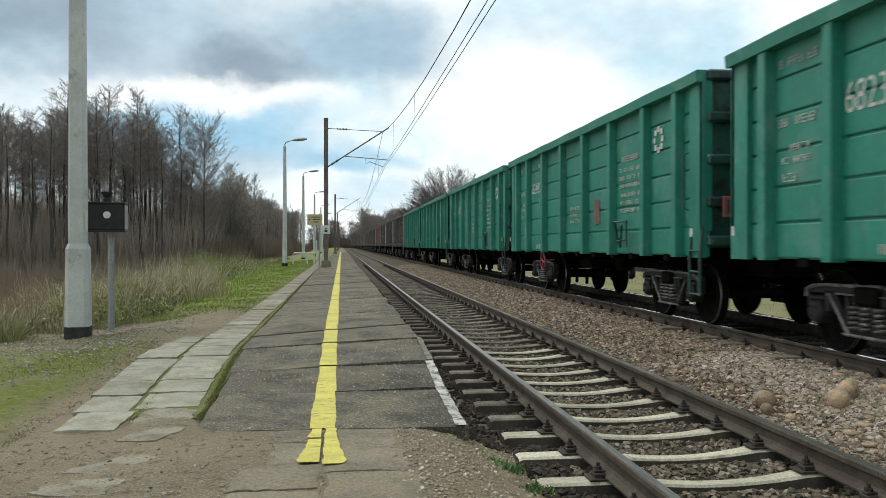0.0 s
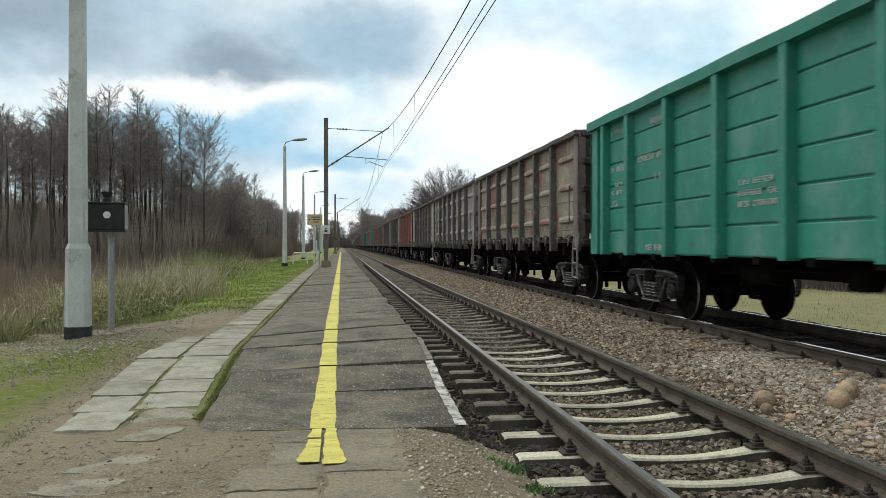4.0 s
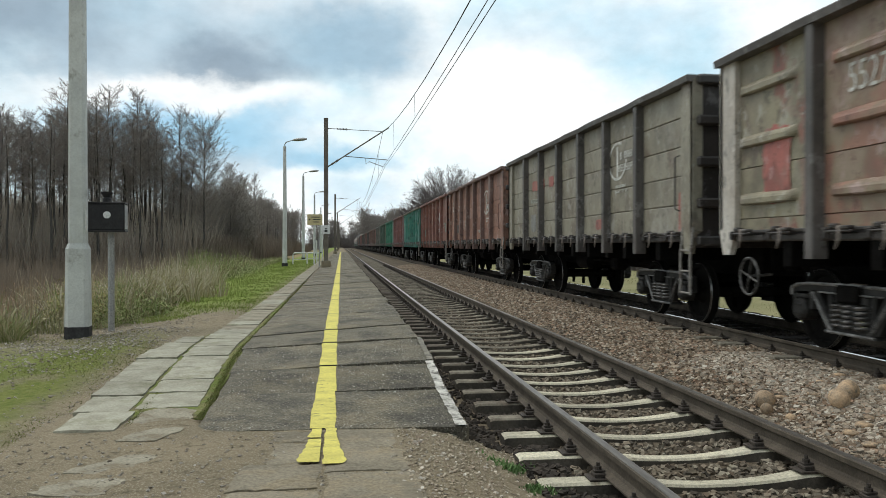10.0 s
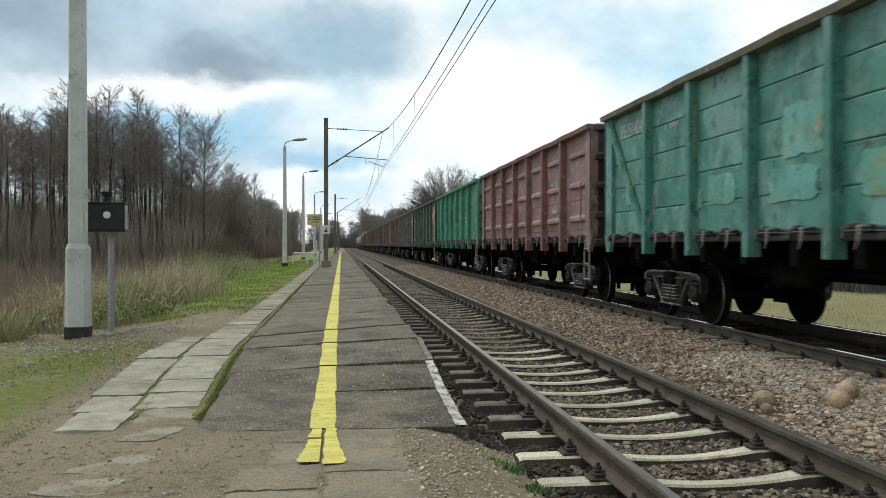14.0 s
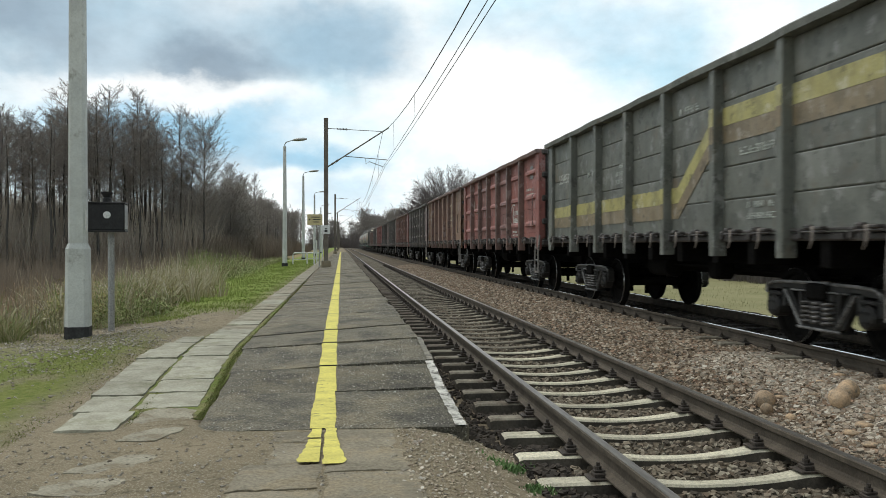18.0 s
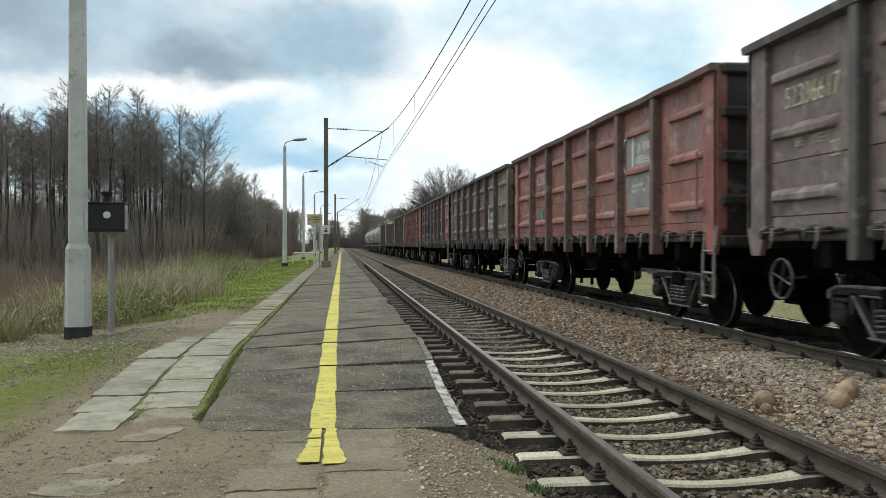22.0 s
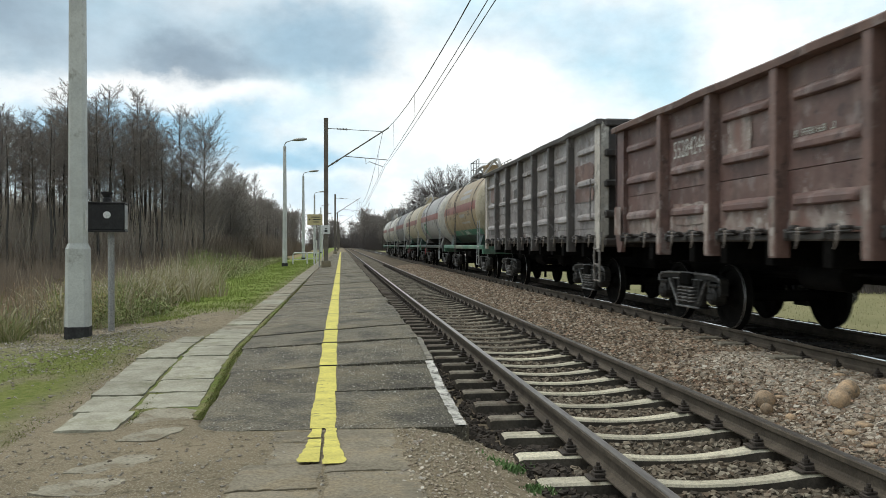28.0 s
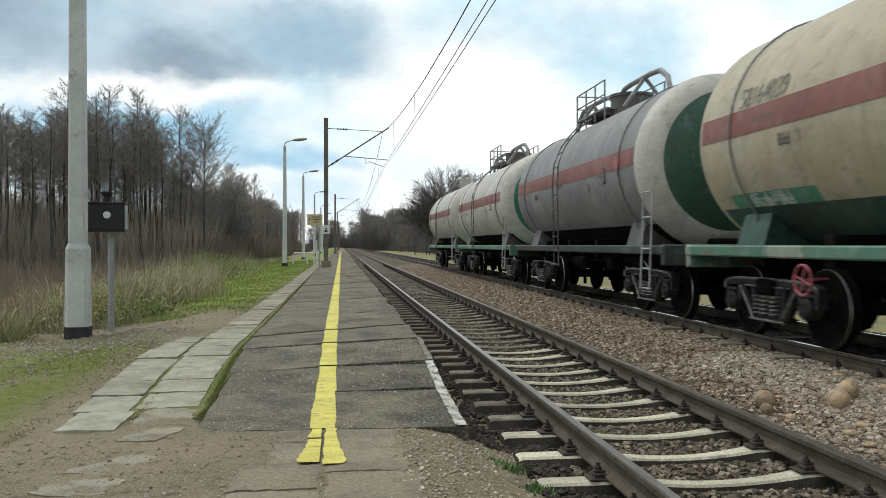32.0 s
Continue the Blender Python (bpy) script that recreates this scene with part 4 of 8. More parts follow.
part("plate", Build().box((0, 0, 0), (0.42, 0.012, 0.46), 0.003), SIGNWHITE, plate)
part("bar", Build().box((0.0, -0.009, 0.05), (0.14, 0.004, 0.05)), INK, plate)
part("bar", Build().box((0.0, -0.009, -0.07), (0.16, 0.004, 0.12)), INK, plate)


def hoop_rail(x, y, w, h, turn=0):
    ob = thing("hoop_rail", "white-painted tubular hoop rail", "railing", "hoop rails", at=pose(x, y, 0.16, 0, 0, turn))
    r = 0.12
    pts = [(-w / 2, 0, -0.1), (-w / 2, 0, h - r), (-w / 2 + r * 0.3, 0, h - r * 0.3), (-w / 2 + r, 0, h), (w / 2 - r, 0, h), (w / 2 - r * 0.3, 0, h - r * 0.3), (w / 2, 0, h - r), (w / 2, 0, -0.1)]
    part("hoop", Build().tube(pts, 0.05, 8), RAILWHITE, ob, smooth=True)
    part("cross_bar", Build().tube([(-w / 2, 0, h * 0.35), (w / 2, 0, h * 0.35)], 0.025, 8), RAILWHITE, ob, smooth=True)
    return ob


hoop_rail(-2.76, 56, 0.95, 0.66)
hoop_rail(-2.05, 61, 0.9, 0.62)
for k, (fx, fy, fh) in enumerate(((-1.75, 54, 1.75), (-1.65, 56, 1.5), (-1.6, 61, 1.9), (-1.45, 64, 2.0))):
    ob = thing("white_post", "slim white-painted post at the platform's back", "post", "white posts", at=pose(fx, fy, 0.18))
    part("shaft", Build().tube([(0, 0, -0.1), (0, 0, fh)], 0.05, 8), RAILWHITE, ob, smooth=True)
    part("cap", Build().tube([(0, 0, fh), (0, 0, fh + 0.03)], 0.06, 8), STEEL, ob)
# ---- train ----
IRON = surface("sooty_shaded_iron", (0.006, 0.0056, 0.0052), (0.011, 0.0105, 0.0095), 5, 40, 0.85, 0.0, 0.3, 0.004)
DUSTY = surface("dusty_bogie_casting", (0.04, 0.039, 0.037), (0.018, 0.0175, 0.017), 5, 40, 0.45, 0.1, 0.3, 0.004)
# pale tone paints in the sky light along the casting's edges
SKYLIT_EDGE = surface("skylit_casting_edge", (0.27, 0.268, 0.262), (0.11, 0.108, 0.105), 7, 40, 0.5, 0.2, 0.3, 0.003, (0.03, 0.03, 0.03), (0.55, 0.62), 4.0)
COIL = surface("worn_spring_steel", (0.15, 0.147, 0.143), (0.06, 0.059, 0.057), 8, 40, 0.45, 0.4)
TREAD = surface("bright_wheel_rim", (0.62, 0.62, 0.61), (0.45, 0.45, 0.44), 5, 40, 0.32, 0.9)
SOOT_SHADE = surface("soot_and_shade_black", (0.006, 0.0056, 0.0053), (0.010, 0.0095, 0.009), 3, 30, 0.85)
HOOK = surface("worn_hatch_hook", (0.27, 0.235, 0.21), (0.13, 0.11, 0.098), 6, 40, 0.7)
# near-black tones and low specular carry the shade below the wagon bodies
for dull in (IRON, SOOT_SHADE):
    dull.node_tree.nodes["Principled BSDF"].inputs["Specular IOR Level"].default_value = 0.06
LETTER = surface("faded_white_lettering", (0.68, 0.69, 0.66), (0.56, 0.57, 0.54), 5, 50, 0.8, 0, 0.1, 0.002, (0.4, 0.41, 0.38), (0.58, 0.7), 6.0)
PALESTEP = surface("pale_step_paint", (0.30, 0.285, 0.265), (0.2, 0.185, 0.17), 5, 40, 0.7, 0, 0.2, 0.003, (0.09, 0.07, 0.06), (0.55, 0.65), 7.0)
FAINT = surface("faint_white_lettering", (0.58, 0.61, 0.57), (0.47, 0.51, 0.47), 5, 50, 0.8, 0, 0.1, 0.002, (0.2, 0.26, 0.22), (0.6, 0.7), 9.0)
DARKLETTER = surface("dark_lettering", (0.17, 0.162, 0.148), (0.25, 0.238, 0.215), 5, 50, 0.8)
HANDWHEEL = surface("pink_handwheel_paint", (0.40, 0.11, 0.13), (0.28, 0.08, 0.095), 5, 40, 0.6)


def paint(name, a, b, stain, at=(0.55, 0.72), scale=0.55, grain=0.13, peel=None, peel_at=(0.54, 0.57), peel_scale=1.1, wear=1.0, lift=1.22):
    """Weathered paint; peel: a second paint or bare metal that shows in sharp-edged patches."""
    a, b = (tuple(min(0.7, lift * c + 0.012) for c in q) for q in (a, b))
    m = surface(name, a, b, scale, 26, 0.5, 0, 0.35, 0.006, stain, at, 1.6, (1, 1, 0.75), vary=0.001, grain=grain)
    n, l = m.node_tree.nodes, m.node_tree.links
    base = n["Principled BSDF"].inputs["Base Color"]
    src = base.links[0].from_socket
    vec = [k for k in n if k.type == "VECT_MATH" and k.operation == "MULTIPLY_ADD"][0].outputs[0]
    if peel:
        mask, _ = noise_at(n, l, vec, peel_scale, 7, *peel_at, 0.62)
        src = mixer(n, l, mask, src, peel)
    # rain streaks of dust and small chips
    mp = n.new("ShaderNodeMapping")
    mp.inputs["Scale"].default_value = (1, 7, 0.35)
    l.new(vec, mp.inputs["Vector"])
    streak, _ = noise_at(n, l, mp.outputs["Vector"], 1.6, 5, 0.56, 0.78, 0.6)
    fac = n.new("ShaderNodeMath")
    fac.operation = "MULTIPLY"
    l.new(streak, fac.inputs[0])
    fac.inputs[1].default_value = 0.6
    src = mixer(n, l, fac.outputs[0], src, tuple(0.45 * c + 0.03 for c in a))
    # pale rubbed places and dust clouds
    rub, _ = noise_at(n, l, vec, 0.9, 6, 0.52, 0.74, 0.66)
    f2 = n.new("ShaderNodeMath")
    f2.operation = "MULTIPLY"
    l.new(rub, f2.inputs[0])
    f2.inputs[1].default_value = 0.7
    grey = sum(a) / 3
    src = mixer(n, l, f2.outputs[0], src, tuple(0.75 * c + 0.5 * grey + 0.06 for c in a))
    p = n["Principled BSDF"]
    p.inputs["Specular IOR Level"].default_value = 0.5
    # sooty grime in broad drifts, scuffs and flaked spots
    for sc, lo, hi, k, c in ((1.9, 0.49, 0.60, 0.6, tuple(0.42 * v + 0.012 for v in a)), (5.0, 0.575, 0.605, 0.75, tuple(0.3 * v + 0.014 for v in a)), (3.4, 0.575, 0.61, 0.75, tuple(0.62 * v + 0.5 * grey + 0.09 for v in a)), (14.0, 0.63, 0.66, 0.9, tuple(0.25 * v + 0.012 for v in a))):
        mask, _ = noise_at(n, l, vec, sc, 8, lo, hi, 0.72)
        f3 = n.new("ShaderNodeMath")
        f3.operation = "MULTIPLY"
        l.new(mask, f3.inputs[0])
        f3.inputs[1].default_value = min(1.0, k * wear)
        src = mixer(n, l, f3.outputs[0], src, c)
    l.new(src, base)
    return m


def sized(me, m, name, parent, label="", at=None):
    """A part on a shared mesh, with its own paint."""
    if not me.materials:
        me.materials.append(m)
    ob = new(name, me)
    ob.material_slots[0].link = "OBJECT"
    ob.material_slots[0].material = m
    ob.parent = parent
    if at is not None:
        ob.matrix_basis = at
    return tagged(ob, label)


def cached(make):
    store = {}

    def get(*key):
        if key not in store:
            store[key] = make(*key)
        return store[key]
    return get


WHEEL_R, AXLE = 0.478, 0.925
TOP, SILL, FOOT, HALF = 3.71, 1.40, 1.09, 6.53


@cached
def wheelset_mesh():
    b = Build()
    b.tube([(-1.02, 0, 0), (1.02, 0, 0)], 0.085, 12)
    for s in (-1, 1):
        prof = [(0.66, 0.11), (0.70, 0.12), (0.715, 0.36), (0.70, 0.40), (0.70, 0.475), (0.725, 0.505), (0.74, 0.50), (0.75, 0.482), (0.83, 0.474), (0.838, 0.468), (0.840, 0.448), (0.835, 0.405), (0.79, 0.385), (0.775, 0.18), (0.85, 0.13), (0.86, 0.09)]
        b.lathe([(s * a, r) for a, r in prof], 32, "x")
    return b.mesh("wheelset", True)


SIDE_PLANE = {s: Matrix(((0, 0, 1, s * 1.02 - 0.06), (1, 0, 0, 0), (0, 0.8, 0, 0.16), (0, 0, 0, 1))) for s in (-1, 1)}


@cached
def side_frame_mesh(s):
    """A cast bogie side: a truss with jaws over both axle boxes and a spring window."""
    x = s * 1.02
    b = Build()
    m = SIDE_PLANE[s]
    top = [(-1.14, 0.60), (-1.13, 0.71), (-1.0, 0.765), (-0.75, 0.79), (-0.3, 0.80), (0.3, 0.80), (0.75, 0.79), (1.0, 0.765), (1.13, 0.71), (1.14, 0.60), (1.04, 0.66), (0.72, 0.68), (-0.72, 0.68), (-1.04, 0.66)]
    b.plate(top, 0.12, m)
    for q in (-1, 1):
        b.plate([(q * a, c) for a, c in ((0.46, 0.18), (0.34, 0.12), (0.32, 0.20), (0.60, 0.70), (0.74, 0.70))][::q], 0.09, m)
        b.plate([(q * a, c) for a, c in ((0.34, 0.20), (0.385, 0.20), (0.42, 0.70), (0.36, 0.70))][::q], 0.11, m)
        b.plate([(q * a, c) for a, c in ((1.07, 0.40), (1.13, 0.42), (1.14, 0.66), (1.06, 0.66))][::q], 0.13, m)
        b.plate([(q * a, c) for a, c in ((0.72, 0.42), (0.78, 0.40), (0.80, 0.70), (0.70, 0.70))][::q], 0.13, m)
    b.plate([(-0.44, 0.11), (0.44, 0.11), (0.38, 0.20), (-0.38, 0.20)], 0.18, m)
    b.box((x, 0, 0.64), (0.14, 0.60, 0.11), 0.02)
    return b.mesh("side_frame")


@cached
def skylit_flange_mesh(s):
    """The raised outer edges of a side frame, added in a pale tone for the sky light on them."""
    b = Build()
    o = s * 1.02 + s * 0.075
    for line, w in (([(-1.14, 0.60), (-1.125, 0.71), (-1.0, 0.765), (-0.75, 0.79), (0, 0.80), (0.75, 0.79), (1.0, 0.765), (1.125, 0.71), (1.14, 0.60)], 0.024), ([(-0.70, 0.66), (-0.34, 0.15)], 0.02), ([(0.70, 0.66), (0.34, 0.15)], 0.02), ([(-0.42, 0.13), (0.42, 0.13)], 0.022), ([(-0.56, 0.675), (0.56, 0.675)], 0.014)):
        b.tube([(o, a, 0.16 + 0.8 * c) for a, c in line], w * 0.85, 6)
    return b.mesh("skylit_flange")


@cached
def axle_box_mesh(s, q):
    x = s * 1.02
    prof = [(-0.08, 0.10), (-0.07, 0.135), (0.09, 0.135), (0.125, 0.11), (0.13, 0.06)]
    b = Build().lathe([(s * a, r) for a, r in prof], 16, "x", (x, q * AXLE, 0.478))
    for k in range(4):
        a = math.pi * (0.25 + 0.5 * k)
        b.tube([(x + s * 0.12, q * AXLE + 0.075 * math.cos(a), 0.478 + 0.075 * math.sin(a)), (x + s * 0.145, q * AXLE + 0.075 * math.cos(a), 0.478 + 0.075 * math.sin(a))], 0.017, 6)
    b.box((x, q * AXLE, 0.635), (0.18, 0.27, 0.05), 0.015)
    return b.mesh("axle_box")


@cached
def spring_mesh(s):
    b = Build()
    for q in (-0.2, 0.02, 0.22):
        pts = [(s * 1.06 + 0.085 * math.cos(a), q + 0.085 * math.sin(a), 0.32 + 0.27 * a / (2 * math.pi * 5)) for a in np.linspace(0, 2 * math.pi * 5, 50)]
        b.tube(pts, 0.021, 5)
    return b.mesh("spring", True)


@cached
def bolster_mesh():
    b = Build()
    b.box((0, 0, 0.70), (2.3, 0.4, 0.2), 0.03)
    b.box((0, 0, 0.84), (0.5, 0.5, 0.12), 0.03)
    for q in (-1, 1):
        b.box((0, q * 0.42, 0.42), (1.5, 0.05, 0.08))
        b.box((0, q * 0.47, 0.40), (0.06, 0.1, 0.4))
    return b.mesh("bolster")


@cached
def shoe_mesh(s, q):
    b = Build()
    b.box((s * 0.77, q * 0.43, 0.47), (0.09, 0.05, 0.34), 0.015)
    b.tube([(s * 0.77, q * 0.43, 0.6), (s * 0.77, q * 0.36, 0.78)], 0.02, 6)
    return b.mesh("brake_shoe")


WHEELSETS = []


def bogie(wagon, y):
    ob = part("bogie", bolster_mesh(), IRON, wagon, "sooty cast-steel bogie, blackened for shade", at=pose(0, y, 0))
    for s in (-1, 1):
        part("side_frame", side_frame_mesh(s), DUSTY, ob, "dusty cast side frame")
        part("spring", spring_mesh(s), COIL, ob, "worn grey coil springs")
        part("skylit_flange", skylit_flange_mesh(s), SKYLIT_EDGE, ob)
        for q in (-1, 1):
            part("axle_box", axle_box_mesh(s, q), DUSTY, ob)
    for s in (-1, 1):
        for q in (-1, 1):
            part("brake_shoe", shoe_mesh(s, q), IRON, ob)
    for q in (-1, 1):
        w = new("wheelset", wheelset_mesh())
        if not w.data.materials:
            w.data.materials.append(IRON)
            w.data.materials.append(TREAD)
            for f in w.data.polygons:
                if abs(f.center.x) > 0.822 and math.hypot(f.center.y, f.center.z) > 0.463:
                    f.material_index = 1
        w.parent = ob
        w.matrix_parent_inverse = Matrix.Translation((0, q * AXLE, WHEEL_R))
        WHEELSETS.append(w)
    return ob


@cached
def coupler_mesh(half, end, q):
    b = Build()
    b.box((0, q * (half + end) / 2, 1.04), (0.16, abs(end - half) + 0.1, 0.16), 0.03)
    b.box((0.05 * q, q * (end - 0.14), 1.04), (0.36, 0.3, 0.34), 0.06)
    b.box((0, q * half, 1.05), (0.6, 0.06, 0.36), 0.02)
    return b.mesh("coupler")


@cached
def hose_mesh(half, end, q):
    return Build().tube([(0.35, q * (half - 0.04), 0.95), (0.36, q * (half + 0.12), 0.72), (0.34, q * (half + 0.3), 0.58), (0.25, q * (end - 0.05), 0.58), (0.15, q * end, 0.68)], 0.025, 7).mesh("brake_hose", True)


def couplings(w, half, end):
    for q in (-1, 1):
        part("coupler", coupler_mesh(half, end, q), IRON, w, "cast automatic coupler")
        part("brake_hose", hose_mesh(half, end, q), SOOT_SHADE, w, "black rubber brake hose")


@cached
def handwheel_mesh(y, r=0.17):
    b = Build()
    pts = [(-1.5, y + r * math.cos(a), 0.85 + r * math.sin(a)) for a in np.linspace(0, 2 * math.pi, 21)]
    b.tube(pts, 0.016, 6, False)
    for a in (0.3, 1.87, 3.44, 5.01):
        b.tube([(-1.5, y, 0.85), (-1.5, y + r * math.cos(a), 0.85 + r * math.sin(a))], 0.011, 5)
    b.tube([(-1.5, y, 0.85), (-1.2, y, 0.87)], 0.018, 6)
    return b.mesh("handwheel", True)


@cached
def frame_mesh(length):
    return Build().box((0, 0, 1.06), (0.7, length, 0.58), 0.02).mesh("underframe")


@cached
def cross_beam_mesh():
    return Build().box((0, 0, 1.17), (2.85, 0.18, 0.36), 0.01).mesh("cross_beam")


@cached
def reservoir_mesh():
    return Build().lathe([(-0.45, 0.05), (-0.42, 0.17), (0.42, 0.17), (0.45, 0.05)], 14, "y", (-0.75, 1.0, 0.86)).mesh("air_reservoir", True)


@cached
def distributor_mesh():
    b = Build().box((-0.75, -1.2, 0.88), (0.3, 0.34, 0.32), 0.05)
    b.tube([(-0.75, -1.2, 0.9), (-0.75, 1.0, 0.9)], 0.02, 6)
    return b.mesh("brake_distributor")


@cached
def rod_mesh(x, half):
    return Build().tube([(x, -half, 0.84), (x, 0, 0.87), (x, half, 0.84)], 0.028, 6).mesh("brake_rod", True)


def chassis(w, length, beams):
    sill = part("underframe", frame_mesh(length), SOOT_SHADE, w, "underframe blackened for soot and shade")
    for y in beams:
        part("cross_beam", cross_beam_mesh(), SOOT_SHADE, sill, at=pose(0, y, 0))
    part("air_reservoir", reservoir_mesh(), SOOT_SHADE, w)
    part("brake_distributor", distributor_mesh(), SOOT_SHADE, w)
    part("brake_rod", rod_mesh(-0.45, length * 0.32), SOOT_SHADE, w)


@cached
def floor_mesh():
    return Build().box((0, 0, SILL - 0.06), (2.84, 2 * HALF - 0.1, 0.05)).mesh("floor")


STAKES_B = tuple(-4.325 + 1.73 * i for i in range(6))
STAKES_A = (-5.65,) + STAKES_B + (5.65,)


@cached
def stake_mesh(style, TOP):
    """A hollow pressed stake with a flared head and a cut foot."""
    foot = FOOT if style != "closed" else 1.06
    w = 0.088 if style != "closed" else 0.10
    b = Build()
    sec = [(0.11, -w * 0.98), (-0.055, -w * 0.86), (-0.068, -w * 0.7), (-0.068, w * 0.7), (-0.055, w * 0.86), (0.11, w * 0.98)]
    lv = [(foot, 0.9), (foot + 0.04, 1.0), (TOP - 0.45, 1.0), (TOP - 0.16, 1.0), (TOP - 0.085, 1.02)]
    for z, k in lv:
        b.v.extend([(-1.51 + a, c * k, z) for a, c in sec])
    n = len(sec)
    for i in range(len(lv) - 1):
        for j in range(n):
            a, q = i * n + j, i * n + (j + 1) % n
            b.f.append((a, a + n, q + n, q))
    b.f.append(tuple(range(n)))
    b.f.append(tuple(reversed(range((len(lv) - 1) * n, len(lv) * n))))
    return b.mesh("stake")


@cached
def panel_mesh(style, w, top):
    """The sheet of one bay of the side wall between two stakes."""
    b = Build()
    bot = SILL if style != "closed" else 1.08
    h = top - 0.1 - bot
    if style != "ribs":
        return b.box((-1.40, 0, bot + h / 2 + 0.035), (0.02, w, h + 0.07)).mesh("side_panel")
    return b.box((-1.395, 0, bot + h / 2 + 0.035), (0.02, w, h + 0.07)).mesh("side_panel")


@cached
def sheet_mesh(w, h, lo, hi):
    """One sheet of a ribbed bay, with a seam left to the next."""
    return Build().box((-1.42, 0, h * (lo + hi) / 2), (0.03, w, h * (hi - lo)), 0.003).mesh("sheet")


@cached
def pressed_rib_mesh(w):
    """A short pressed rib with slanted flanks."""
    b = Build()
    L, t, d = min(w / 2 - 0.3, 0.58), 0.10, 0.07
    rows = [(-1.428, 0.10, -1.05, 0.62), (-1.44 - d * 0.7, 0.02, -0.98, 0.12), (-1.435 - d, -0.03, -0.82, -0.2), (-1.435 - d, -0.05, -0.62, -0.45)]
    n = 12
    for x, grow, lo, hi in rows:
        for k in range(n):
            a = 2 * math.pi * k / n
            c_, s_ = math.cos(a), math.sin(a)
            b.v.append((x, math.copysign(L + grow - 0.05, c_) + 0.05 * c_ if abs(c_) > 1e-6 else 0.0, t * ((lo + hi) / 2 + (hi - lo) / 2 * s_)))
    for i in range(len(rows) - 1):
        for k in range(n):
            a, q = i * n + k, i * n + (k + 1) % n
            b.f.append((a, q, q + n, a + n))
    b.f.append(tuple(range((len(rows) - 1) * n, len(rows) * n)))
    return b.mesh("pressed_rib")


@cached
def board_mesh(w, h):
    """One broad board or pressed strip of a bay, bulging a little."""
    b = Build()
    prof = [(0.016, -h / 2), (-0.013, -h / 2), (-0.019, -h / 2 + 0.014), (-0.021, 0.0), (-0.019, h / 2 - 0.014), (-0.013, h / 2), (0.016, h / 2)]
    n = len(prof)
    for y in (-w / 2, w / 2):
        b.v.extend([(-1.42 + a, y, c) for a, c in prof])
    b.f.extend([(k, k + n, (k + 1) % n + n, (k + 1) % n) for k in range(n)])
    b.f.append(tuple(range(n)))
    b.f.append(tuple(reversed(range(n, 2 * n))))
    return b.mesh("board")


def bay(wagon, style, y, w, top, m):
    ob = sized(panel_mesh(style, w, top), m, "side_panel", wagon, at=pose(0, y, 0))
    bot = SILL if style != "closed" else 1.08
    h = top - 0.1 - bot
    if style == "ribs":
        for lo, hi in ((0.0, 0.075), (0.08, 0.365), (0.37, 1.0)):
            sized(sheet_mesh(w, h, lo, hi), m, "sheet", ob, at=pose(0, 0, bot))
        for k in (0.20, 0.53, 0.83):
            sized(pressed_rib_mesh(w), m, "pressed_rib", ob, at=pose(0, 0, bot + h * k))
        return
    rows, gap = (5, 0.013) if style == "plank" else (6, 0.03)
    for k in range(rows):
        sized(board_mesh(w, round(h / rows - gap, 3)), m, "board", ob, at=pose(0, 0, bot + h * (k + 0.5) / rows))


@cached
def cap_mesh(style, TOP):
    """The top rail of one side, a little dented."""
    b = Build()
    hgt = 0.10 if style != "closed" else 0.17
    n = 26
    for i in range(n + 1):
        y = -HALF + 2 * HALF * i / n
        dz = (0.005 * math.sin(i * 2.1) + 0.004 * math.sin(i * 0.7 + 1)) if style != "closed" else 0
        dx = 0.012 * math.sin(i * 1.3)
        for a, c in ((-1.60, -hgt), (-1.615, -0.02), (-1.595, 0), (-1.44, 0), (-1.42, -0.02), (-1.42, -hgt)):
            b.v.append((a + dx, y, TOP + c + dz))
    for i in range(n):
        for j in range(6):
            a, q = i * 6 + j, i * 6 + (j + 1) % 6
            b.f.append((a, a + 6, q + 6, q))
    b.f.append((0, 1, 2, 3, 4, 5))
    b.f.append(tuple(reversed(range(n * 6, n * 6 + 6))))
    return b.mesh("top_rail")


@cached
def corner_mesh(style, q, TOP):
    """A corner post that turns round to the end wall, with a slanted foot."""
    bot = FOOT + 0.02
    b = Build()
    m = Matrix(((0, 0, 1, -1.51), (1, 0, 0, 0), (0, 1, 0, 0), (0, 0, 0, 1)))
    o = [(HALF, TOP - 0.05), (HALF - 0.42, TOP - 0.05), (HALF - 0.42, SILL + 0.05), (HALF - 0.28, bot), (HALF - 0.1, bot), (HALF, SILL)]
    if style == "closed":
        o[2:] = [(HALF - 0.42, 1.06), (HALF, 1.06)]
    o = [(q * a, c) for a, c in o]
    b.plate(o if q > 0 else o[::-1], 0.075, m)
    b.box((-1.43, q * (HALF - 0.05), (TOP + SILL) / 2), (0.16, 0.1, TOP - SILL - 0.06), 0.015)
    return b.mesh("corner_post")


@cached
def end_mesh(q, top):
    return Build().box((0, q * (HALF - 0.06), (top + 1.2) / 2), (2.84, 0.03, top - 1.2)).mesh("end_wall")


@cached
def end_beam_mesh(q):
    return Build().box((0, q * HALF, 0), (2.9, 0.13, 0.15), 0.03).mesh("end_beam")


@cached
def end_post_mesh(q):
    return Build().box((0, q * (HALF - 0.01), 2.4), (0.12, 0.1, 2.3), 0.02).mesh("end_post")


